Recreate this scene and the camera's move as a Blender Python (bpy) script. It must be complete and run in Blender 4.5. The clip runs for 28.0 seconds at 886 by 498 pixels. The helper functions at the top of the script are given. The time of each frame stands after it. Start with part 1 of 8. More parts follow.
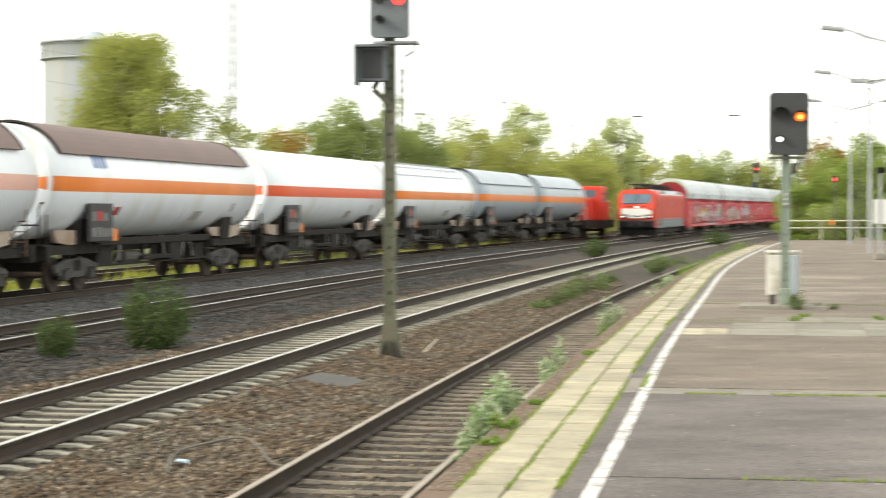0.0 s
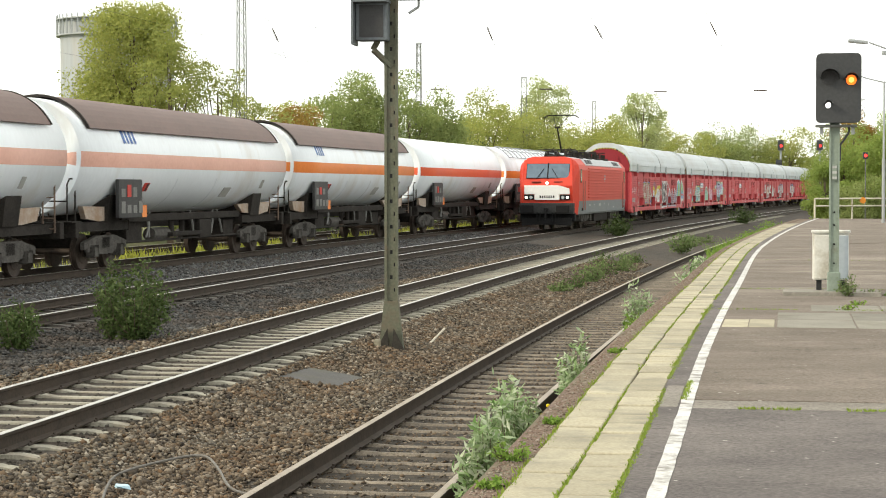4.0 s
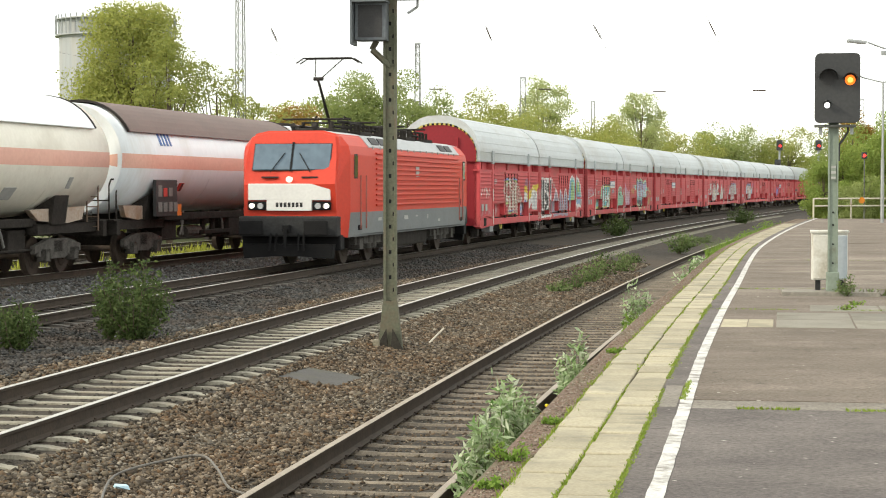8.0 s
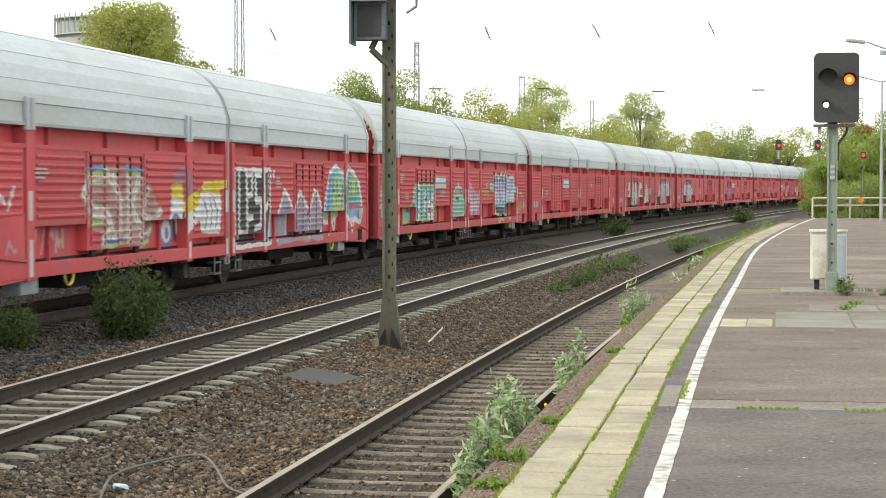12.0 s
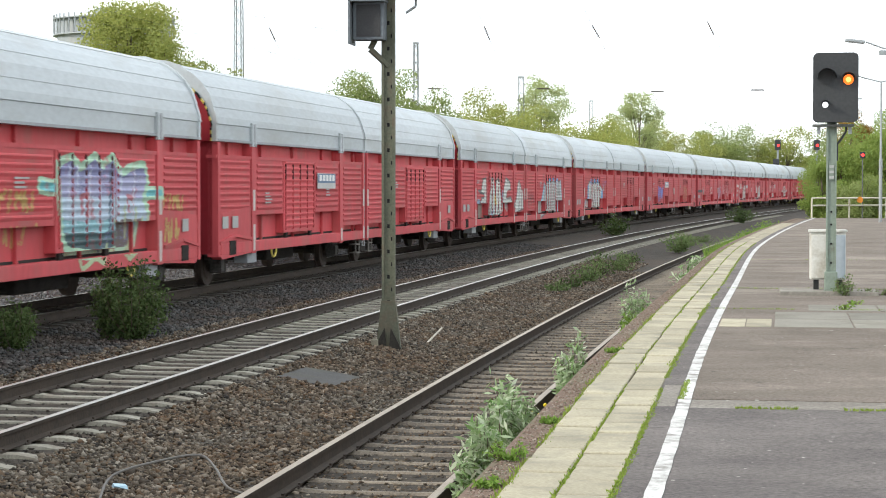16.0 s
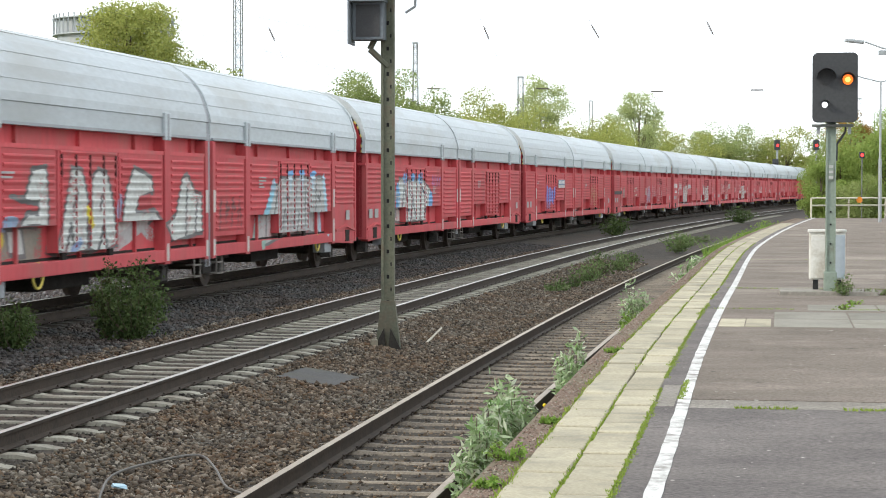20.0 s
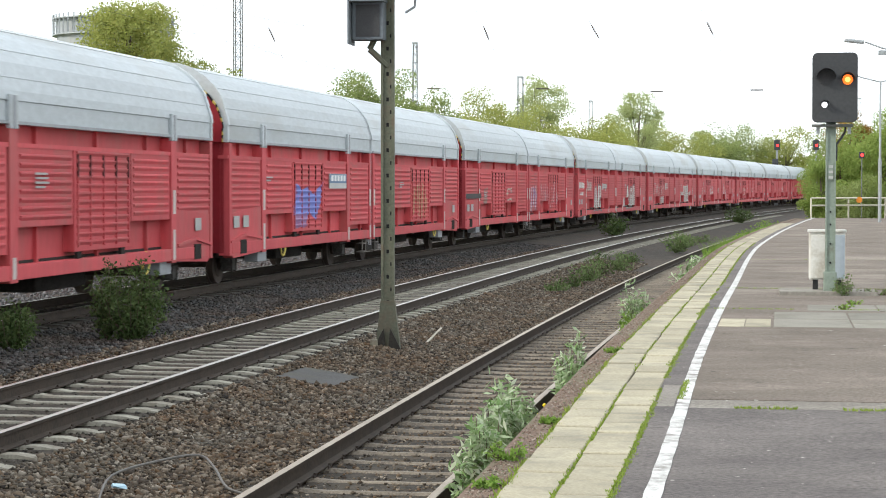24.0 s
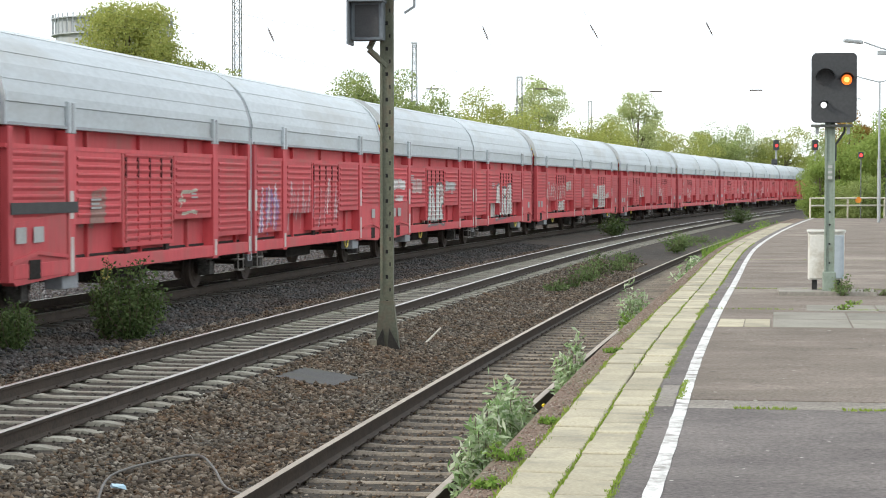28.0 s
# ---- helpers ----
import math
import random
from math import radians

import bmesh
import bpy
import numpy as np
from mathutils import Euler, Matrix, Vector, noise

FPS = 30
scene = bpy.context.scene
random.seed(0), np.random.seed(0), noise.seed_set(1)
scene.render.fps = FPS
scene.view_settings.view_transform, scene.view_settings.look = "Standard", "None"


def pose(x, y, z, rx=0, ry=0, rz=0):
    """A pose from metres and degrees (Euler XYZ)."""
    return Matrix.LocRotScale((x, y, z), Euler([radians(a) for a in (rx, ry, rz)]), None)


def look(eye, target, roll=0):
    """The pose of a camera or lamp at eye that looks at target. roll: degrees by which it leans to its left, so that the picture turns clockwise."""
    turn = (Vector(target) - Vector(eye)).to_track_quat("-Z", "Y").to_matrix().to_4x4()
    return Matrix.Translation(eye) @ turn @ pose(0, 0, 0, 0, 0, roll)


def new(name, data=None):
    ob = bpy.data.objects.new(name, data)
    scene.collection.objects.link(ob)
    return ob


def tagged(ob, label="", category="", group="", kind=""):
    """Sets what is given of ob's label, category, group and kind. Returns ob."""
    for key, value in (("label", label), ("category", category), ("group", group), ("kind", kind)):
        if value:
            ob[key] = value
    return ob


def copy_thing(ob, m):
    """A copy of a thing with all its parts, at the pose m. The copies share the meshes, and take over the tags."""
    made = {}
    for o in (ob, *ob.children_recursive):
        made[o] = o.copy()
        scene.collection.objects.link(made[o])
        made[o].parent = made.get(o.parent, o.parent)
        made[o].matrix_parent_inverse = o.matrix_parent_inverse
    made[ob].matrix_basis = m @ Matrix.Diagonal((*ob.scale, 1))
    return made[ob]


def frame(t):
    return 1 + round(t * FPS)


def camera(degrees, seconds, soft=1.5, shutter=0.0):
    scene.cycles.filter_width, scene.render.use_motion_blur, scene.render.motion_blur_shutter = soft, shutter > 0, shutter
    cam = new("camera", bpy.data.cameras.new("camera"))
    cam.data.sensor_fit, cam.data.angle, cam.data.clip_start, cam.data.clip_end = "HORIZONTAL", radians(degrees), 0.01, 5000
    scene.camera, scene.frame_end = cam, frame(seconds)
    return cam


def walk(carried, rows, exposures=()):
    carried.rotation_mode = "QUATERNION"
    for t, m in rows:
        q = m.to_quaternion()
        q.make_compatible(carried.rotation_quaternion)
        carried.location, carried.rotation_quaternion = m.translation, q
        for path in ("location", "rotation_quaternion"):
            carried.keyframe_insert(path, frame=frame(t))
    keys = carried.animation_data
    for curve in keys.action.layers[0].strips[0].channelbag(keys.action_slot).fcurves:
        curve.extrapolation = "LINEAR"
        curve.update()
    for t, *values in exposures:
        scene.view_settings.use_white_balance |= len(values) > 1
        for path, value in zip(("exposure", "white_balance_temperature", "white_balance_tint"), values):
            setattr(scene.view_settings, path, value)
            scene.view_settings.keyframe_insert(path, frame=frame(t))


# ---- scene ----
SECONDS = 28.0
cam = camera(25.97, SECONDS, soft=1.0, shutter=0.3)
EYE = (0.0, 0.0, 2.45)


def aim(yaw, tilt, eye=EYE, roll=0.0):
    """yaw: degrees to the right of +Y, tilt: degrees downwards."""
    a, b = radians(yaw), radians(tilt)
    way = Vector((math.sin(a) * math.cos(b), math.cos(a) * math.cos(b), -math.sin(b)))
    return look(eye, Vector(eye) + way, roll)


BACK = (-0.24, -3.53, 2.51)
CAMERA_ROWS = [
    (0.0, aim(0.57, 1.19, BACK)), (0.1, aim(2.2, 1.09, BACK)), (0.2, aim(3.29, 0.99, BACK)), (0.4, aim(3.33, 1.13, BACK)), (0.5, aim(3.29, 1.21, BACK)),
    (0.6, aim(3.10, 1.36, BACK)), (0.7, aim(2.75, 1.52, (-0.16, -2.5, 2.49))), (0.8, aim(2.35, 1.65, (-0.06, -1.0, 2.46))), (0.9, aim(2.0, 1.73, (0.0, -0.15, 2.45))),
    (1.0, aim(1.605, 1.742)), (1.2, aim(0.95, 1.80)), (1.5, aim(0.44, 1.82)), (2.0, aim(0.236, 1.836)), (2.5, aim(0.118, 1.836)),
    (3.0, aim(0.0, 1.836)), (3.5, aim(-0.05, 1.836)), (5.5, aim(-0.05, 1.836)), (7.0, aim(-0.05, 1.836)),
    (8.0, aim(-0.017, 1.836)), (10.0, aim(0.0, 1.836)), (12.5, aim(0.017, 1.85)), (14.5, aim(0.034, 1.85)),
    (17.0, aim(0.034, 1.85)), (20.0, aim(0.05, 1.85)), (23.5, aim(0.055, 1.85)), (26.0, aim(0.06, 1.85)), (28.0, aim(0.08, 1.845)),
]
walk(cam, CAMERA_ROWS, [(0.0, 0.2, 6800, 5), (0.5, 0.05, 6800, 5), (1.0, -0.2, 6800, 5), (1.6, -0.02, 6800, 5), (2.4, 0.0, 6800, 5), (9.0, 0.0, 6800, 5), (16.0, 0.0, 6080, 7), (28.0, 0.0, 6050, 7)])

# ---- sky and sun ----
SUN_UP, SUN_TURN = 30.0, 252.0  # elevation; compass turn from +Y, clockwise
world = bpy.data.worlds.new("overcast_sky")
scene.world = world
world.use_nodes = True
wn, wl = world.node_tree.nodes, world.node_tree.links
wn.clear()
w_out, w_bg = wn.new("ShaderNodeOutputWorld"), wn.new("ShaderNodeBackground")
w_sky = wn.new("ShaderNodeTexSky")
w_sky.sky_type, w_sky.sun_disc = "NISHITA", False
w_sky.sun_elevation, w_sky.sun_rotation = radians(SUN_UP), radians(SUN_TURN)
w_co, w_map = wn.new("ShaderNodeTexCoord"), wn.new("ShaderNodeMapping")
w_map.inputs["Scale"].default_value = (1.0, 1.0, 3.2)
w_noise, w_ramp, w_mix = wn.new("ShaderNodeTexNoise"), wn.new("ShaderNodeValToRGB"), wn.new("ShaderNodeMixRGB")
w_noise.inputs["Scale"].default_value, w_noise.inputs["Detail"].default_value = 2.6, 6.0
w_ramp.color_ramp.elements[0].position, w_ramp.color_ramp.elements[0].color = 0.30, (12.8, 13.1, 13.5, 1)
w_ramp.color_ramp.elements[1].position, w_ramp.color_ramp.elements[1].color = 0.52, (17.4, 17.4, 17.2, 1)
w_mix.inputs[0].default_value = 0.9  # nearly closed cloud cover
w_bg.inputs["Strength"].default_value = 0.1
wl.new(w_co.outputs["Generated"], w_map.inputs["Vector"])
wl.new(w_map.outputs["Vector"], w_noise.inputs["Vector"])
wl.new(w_noise.outputs["Fac"], w_ramp.inputs["Fac"])
wl.new(w_sky.outputs["Color"], w_mix.inputs[1])
wl.new(w_ramp.outputs["Color"], w_mix.inputs[2])
wl.new(w_mix.outputs[0], w_bg.inputs["Color"])
wl.new(w_bg.outputs[0], w_out.inputs["Surface"])
sun_data = bpy.data.lights.new("sun", "SUN")
sun_data.energy, sun_data.angle, sun_data.color = 2.8, radians(6), (1.0, 0.90, 0.74)
sun = new("sun", sun_data)
_a = radians(SUN_TURN)
_s = Vector((math.sin(_a) * math.cos(radians(SUN_UP)), math.cos(_a) * math.cos(radians(SUN_UP)), math.sin(radians(SUN_UP))))
sun.matrix_world = look(_s * 60, (0, 0, 0))


# ---- materials ----
def mat(name, a, b=None, rough=0.7, metal=0.0, scale=3.0, fine=40.0, bump=0.15, stain=None, stain_at=0.62, stain_scale=0.7,
        vary=0.0, stretch=(1, 1, 1), spec=0.4, emit=0.0, coat=0.0):
    """A surface of two close colours mixed by a coarse and a fine grain, with stains, relief and a shift from piece to piece."""
    m = bpy.data.materials.new(name)
    m.use_nodes = True
    n, l = m.node_tree.nodes, m.node_tree.links
    p = n["Principled BSDF"]
    b = b or tuple(c * 0.8 for c in a)
    co, mp = n.new("ShaderNodeTexCoord"), n.new("ShaderNodeMapping")
    mp.inputs["Scale"].default_value = stretch
    info = n.new("ShaderNodeObjectInfo")
    off = n.new("ShaderNodeVectorMath")
    off.operation = "MULTIPLY_ADD"
    off.inputs[1].default_value = (37.0, 19.0, 53.0)
    l.new(info.outputs["Random"], off.inputs[0])
    l.new(co.outputs["Object"], off.inputs[2])
    l.new(off.outputs[0], mp.inputs["Vector"])
    n1, n2, mx = n.new("ShaderNodeTexNoise"), n.new("ShaderNodeTexNoise"), n.new("ShaderNodeMath")
    n1.inputs["Scale"].default_value, n1.inputs["Detail"].default_value = scale, 5
    n2.inputs["Scale"].default_value, n2.inputs["Detail"].default_value = fine, 3
    l.new(mp.outputs[0], n1.inputs["Vector"])
    l.new(mp.outputs[0], n2.inputs["Vector"])
    mx.operation = "MULTIPLY_ADD"
    mx.inputs[1].default_value = 0.55
    l.new(n2.outputs["Fac"], mx.inputs[0])
    half = n.new("ShaderNodeMath")
    half.operation = "MULTIPLY"
    half.inputs[1].default_value = 0.5
    l.new(n1.outputs["Fac"], half.inputs[0])
    l.new(half.outputs[0], mx.inputs[2])
    rp = n.new("ShaderNodeValToRGB")
    rp.color_ramp.elements[0].position, rp.color_ramp.elements[1].position = 0.38, 0.66
    rp.color_ramp.elements[0].color, rp.color_ramp.elements[1].color = (*b, 1), (*a, 1)
    l.new(mx.outputs[0], rp.inputs[0])
    out = rp.outputs[0]
    if stain:
        n3, r3, m3 = n.new("ShaderNodeTexNoise"), n.new("ShaderNodeValToRGB"), n.new("ShaderNodeMixRGB")
        n3.inputs["Scale"].default_value, n3.inputs["Detail"].default_value = stain_scale, 8
        n3.inputs["Roughness"].default_value = 0.62
        r3.color_ramp.elements[0].position, r3.color_ramp.elements[1].position = stain_at - 0.1, stain_at + 0.1
        l.new(mp.outputs[0], n3.inputs["Vector"])
        l.new(n3.outputs["Fac"], r3.inputs[0])
        l.new(r3.outputs[0], m3.inputs[0])
        l.new(out, m3.inputs[1])
        m3.inputs[2].default_value = (*stain, 1)
        out = m3.outputs[0]
    if vary:
        hs, mr = n.new("ShaderNodeHueSaturation"), n.new("ShaderNodeMapRange")
        mr.inputs["To Min"].default_value, mr.inputs["To Max"].default_value = 1 - vary, 1 + vary
        l.new(info.outputs["Random"], mr.inputs["Value"])
        l.new(mr.outputs[0], hs.inputs["Value"])
        l.new(out, hs.inputs["Color"])
        out = hs.outputs[0]
    l.new(out, p.inputs["Base Color"])
    p.inputs["Roughness"].default_value, p.inputs["Metallic"].default_value = rough, metal
    p.inputs["Specular IOR Level"].default_value = spec
    p.inputs["Coat Weight"].default_value = coat
    if emit:
        p.inputs["Emission Color"].default_value, p.inputs["Emission Strength"].default_value = (*a, 1), emit
    if bump:
        bp = n.new("ShaderNodeBump")
        bp.inputs["Strength"].default_value, bp.inputs["Distance"].default_value = bump, 0.02
        l.new(mx.outputs[0], bp.inputs["Height"])
        l.new(bp.outputs[0], p.inputs["Normal"])
    return m


def island_mat(name, colours, rough=0.85, trans=0.0, rust=None):
    """For joined loose bits: each island picks its own colour."""
    m = bpy.data.materials.new(name)
    m.use_nodes = True
    n, l = m.node_tree.nodes, m.node_tree.links
    p = n["Principled BSDF"]
    g, rp = n.new("ShaderNodeNewGeometry"), n.new("ShaderNodeValToRGB")
    rp.color_ramp.interpolation = "LINEAR"
    while len(rp.color_ramp.elements) < len(colours):
        rp.color_ramp.elements.new(0.5)
    for i, c in enumerate(colours):
        rp.color_ramp.elements[i].position = i / (len(colours) - 1)
        rp.color_ramp.elements[i].color = (*c, 1)
    l.new(g.outputs["Random Per Island"], rp.inputs[0])
    out = rp.outputs[0]
    if rust:  # patches of another tint over the ground
        co, nz, mr, mx = n.new("ShaderNodeTexCoord"), n.new("ShaderNodeTexNoise"), n.new("ShaderNodeMapRange"), n.new("ShaderNodeMixRGB")
        nz.inputs["Scale"].default_value, nz.inputs["Detail"].default_value = 0.75, 5
        mr.inputs["From Min"].default_value, mr.inputs["From Max"].default_value = 0.42, 0.64
        mx.blend_type = "MULTIPLY"
        mx.inputs[2].default_value = (*rust, 1)
        l.new(co.outputs["Object"], nz.inputs["Vector"])
        l.new(nz.outputs["Fac"], mr.inputs["Value"])
        l.new(mr.outputs[0], mx.inputs[0])
        l.new(out, mx.inputs[1])
        out = mx.outputs[0]
    l.new(out, p.inputs["Base Color"])
    p.inputs["Roughness"].default_value = rough
    p.inputs["Specular IOR Level"].default_value = 0.25
    if trans:
        t, mixs = n.new("ShaderNodeBsdfTranslucent"), n.new("ShaderNodeMixShader")
        l.new(rp.outputs[0], t.inputs["Color"])
        mixs.inputs[0].default_value = trans
        l.new(p.outputs[0], mixs.inputs[1])
        l.new(t.outputs[0], mixs.inputs[2])
        l.new(mixs.outputs[0], n["Material Output"].inputs["Surface"])
    return m


# brown bed, coloured extra dark as the shade in gaps between loose stones
BALLAST = mat("ballast", (0.060, 0.047, 0.033), (0.016, 0.013, 0.010), 0.95, 0, 2.5, 16, 1.0, stain=(0.06, 0.04, 0.026), stain_scale=0.35, stain_at=0.6)
STONES = island_mat("ballast_stones", [(0.027, 0.022, 0.018), (0.164, 0.135, 0.101), (0.058, 0.047, 0.035), (0.305, 0.269, 0.218), (0.039, 0.034, 0.028), (0.122, 0.080, 0.048), (0.158, 0.129, 0.094), (0.027, 0.023, 0.020), (0.082, 0.064, 0.046), (0.211, 0.181, 0.145)], rust=(1.06, 0.94, 0.84))
STONES_DARK = island_mat("dark_ballast_stones", [(0.018, 0.016, 0.014), (0.065, 0.057, 0.047), (0.036, 0.03, 0.024), (0.085, 0.075, 0.062), (0.026, 0.023, 0.02)])
# sooty grey stones, with the passing train's shade mixed into their colours
STONES_GREY = island_mat("sooty_grey_ballast_stones", [(0.020, 0.020, 0.020), (0.08, 0.08, 0.079), (0.04, 0.039, 0.037), (0.13, 0.128, 0.124), (0.026, 0.026, 0.025)], rust=(1.1, 0.9, 0.78))
# pale grey, dimmed by a quarter to deepen the shade below the wagons
STONES_PALE = island_mat("pale_grey_ballast_stones", [(0.045, 0.045, 0.047), (0.15, 0.15, 0.154), (0.082, 0.082, 0.083), (0.20, 0.20, 0.20), (0.06, 0.06, 0.06)])
GRIT = island_mat("reddish_edge_grit", [(0.10, 0.07, 0.055), (0.26, 0.19, 0.15), (0.16, 0.11, 0.085), (0.33, 0.28, 0.235), (0.13, 0.12, 0.08)])
EARTH = mat("grassy_earth", (0.13, 0.17, 0.05), (0.09, 0.075, 0.045), 1.0, 0, 0.6, 8, 0.6, stain=(0.16, 0.125, 0.08), stain_scale=0.2)
RAIL_SIDE = mat("rusty_rail_steel", (0.062, 0.044, 0.031), (0.032, 0.024, 0.018), 0.8, 0.1, 4, 30, 0.2)
RAIL_TOP = mat("polished_rail_head", (0.60, 0.58, 0.54), (0.46, 0.44, 0.40), 0.36, 0.9, 3, 60, 0.02)
RAIL_DULL = mat("dull_rail_head", (0.36, 0.32, 0.28), (0.26, 0.22, 0.18), 0.45, 0.7, 3, 60, 0.02)
RAIL_TAN = mat("tarnished_rail_head", (0.40, 0.34, 0.27), (0.27, 0.22, 0.17), 0.5, 0.5, 3, 60, 0.02)
CONCRETE_SLEEPER = mat("concrete_sleeper", (0.36, 0.34, 0.28), (0.21, 0.195, 0.155), 0.9, 0, 3, 40, 0.3, stain=(0.17, 0.135, 0.10), stain_scale=1.6, stain_at=0.63, vary=0.15)
DARK_SLEEPER = mat("sooty_concrete_sleeper", (0.10, 0.09, 0.078), (0.05, 0.045, 0.04), 0.9, 0, 3, 40, 0.3, vary=0.12)
STEEL_SLEEPER = mat("rusty_steel_sleeper", (0.26, 0.22, 0.172), (0.11, 0.09, 0.07), 0.75, 0.2, 3, 40, 0.3, vary=0.12)
CLIP = mat("rail_clip_steel", (0.07, 0.055, 0.045), (0.04, 0.03, 0.025), 0.7, 0.4)


def asphalt(name, dark, light, dust, dust_at, streak):
    """Old asphalt: streaked field, coarse stone grain, pale dust patches, dark wet spots and bright specks of grit."""
    m = bpy.data.materials.new(name)
    m.use_nodes = True
    n, l = m.node_tree.nodes, m.node_tree.links
    p = n["Principled BSDF"]
    co, mp = n.new("ShaderNodeTexCoord"), n.new("ShaderNodeMapping")
    mp.inputs["Rotation"].default_value = (0, 0, radians(-9))
    mp.inputs["Scale"].default_value = streak
    l.new(co.outputs["Object"], mp.inputs["Vector"])

    def grain(scale, detail, lo, hi, source, rough=0.6):
        t, r = n.new("ShaderNodeTexNoise"), n.new("ShaderNodeMapRange")
        t.inputs["Scale"].default_value, t.inputs["Detail"].default_value, t.inputs["Roughness"].default_value = scale, detail, rough
        r.inputs["From Min"].default_value, r.inputs["From Max"].default_value = lo, hi
        l.new(source, t.inputs["Vector"])
        l.new(t.outputs["Fac"], r.inputs["Value"])
        return r.outputs[0]

    def mixed(fac, a, b, kind="MIX"):
        x = n.new("ShaderNodeMixRGB")
        x.blend_type = kind
        if isinstance(fac, float):
            x.inputs[0].default_value = fac
        else:
            l.new(fac, x.inputs[0])
        for slot, c in ((1, a), (2, b)):
            if isinstance(c, tuple):
                x.inputs[slot].default_value = (*c, 1)
            else:
                l.new(c, x.inputs[slot])
        return x.outputs[0]
    field = mixed(grain(0.9, 7, 0.36, 0.64, mp.outputs[0]), dark, light)
    field = mixed(grain(0.35, 8, dust_at - 0.04, dust_at + 0.12, mp.outputs[0], 0.66), field, dust)
    fine = grain(30.0, 4, 0.30, 0.70, co.outputs["Object"], 0.75)
    tone = n.new("ShaderNodeMapRange")
    tone.inputs["To Min"].default_value, tone.inputs["To Max"].default_value = 0.58, 1.42
    l.new(fine, tone.inputs["Value"])
    shade = n.new("ShaderNodeVectorMath")
    shade.operation = "SCALE"
    l.new(field, shade.inputs[0])
    l.new(tone.outputs[0], shade.inputs["Scale"])
    spots = mixed(grain(5.0, 3, 0.66, 0.76, mp.outputs[0]), shade.outputs[0], tuple(c * 0.45 for c in dark))
    specks = mixed(grain(13.0, 1, 0.755, 0.79, co.outputs["Object"]), spots, (0.5, 0.47, 0.42))
    l.new(specks, p.inputs["Base Color"])
    p.inputs["Roughness"].default_value, p.inputs["Specular IOR Level"].default_value = 0.93, 0.3
    bp = n.new("ShaderNodeBump")
    bp.inputs["Strength"].default_value, bp.inputs["Distance"].default_value = 0.8, 0.012
    l.new(fine, bp.inputs["Height"])
    l.new(bp.outputs[0], p.inputs["Normal"])
    return m


ASPHALT = asphalt("grey_platform_asphalt", (0.120, 0.106, 0.102), (0.185, 0.164, 0.154), (0.225, 0.20, 0.185), 0.6, (0.85, 1.15, 1))
ASPHALT_B = asphalt("brown_platform_asphalt", (0.150, 0.124, 0.102), (0.21, 0.176, 0.148), (0.285, 0.248, 0.208), 0.57, (0.75, 1.2, 1))
ASPHALT_DUST = asphalt("dusty_pale_asphalt", (0.21, 0.19, 0.165), (0.28, 0.255, 0.225), (0.33, 0.30, 0.265), 0.5, (0.5, 1.4, 1))
SLAB = mat("beige_concrete_slab", (0.42, 0.378, 0.276), (0.29, 0.258, 0.184), 0.9, 0, 1.3, 42, 0.4, stain=(0.22, 0.205, 0.16), stain_scale=1.7, stain_at=0.57, vary=0.13)
SLAB_GREY = mat("grey_concrete_slab", (0.245, 0.23, 0.195), (0.17, 0.158, 0.132), 0.9, 0, 1.6, 45, 0.4, stain=(0.14, 0.13, 0.095), stain_scale=1.1, vary=0.12)
EDGE = mat("reddish_edge_mortar", (0.185, 0.125, 0.092), (0.115, 0.08, 0.06), 0.95, 0, 2, 30, 0.8, stain=(0.12, 0.115, 0.07), stain_scale=1.0, stain_at=0.6)
WHITE_LINE = mat("worn_white_road_paint", (0.68, 0.675, 0.66), (0.48, 0.47, 0.455), 0.8, 0, 3, 50, 0.4, stain=(0.20, 0.182, 0.165), stain_scale=6.0, stain_at=0.57)
MOSS = island_mat("moss_and_grass", [(0.13, 0.19, 0.03), (0.27, 0.36, 0.06), (0.19, 0.27, 0.045), (0.33, 0.40, 0.08)], trans=0.4)


# ---- building helpers ----
def thing(name, label, category, m=None, group="", kind=""):
    ob = new(name)
    if m is not None:
        ob.matrix_world = m
    return tagged(ob, label, category, group, kind)


def part(name, bm, material, parent, label="", at=None, smooth=False):
    me = bpy.data.meshes.new(name)
    if isinstance(bm, tuple):
        me.from_pydata(*bm)
    else:
        bm.to_mesh(me)
        bm.free()
    for mt in (material if isinstance(material, (list, tuple)) else [material]):
        me.materials.append(mt)
    if smooth:
        for p in me.polygons:
            p.use_smooth = True
    ob = new(name, me)
    ob.parent = parent
    if at is not None:
        ob.matrix_local = at
    if label:
        ob["label"] = label
    return ob


def alone(name, bm, material, label, category, group="", kind="", m=None, smooth=False):
    ob = part(name, bm, material, None, "", m, smooth)
    return tagged(ob, label, category, group, kind)


def again(ob, parent, at, name=None):
    """Another object on the same mesh."""
    o = new(name or ob.name.split(".")[0], ob.data)
    o.parent = parent
    o.matrix_local = at
    if "label" in ob:
        o["label"] = ob["label"]
    return o


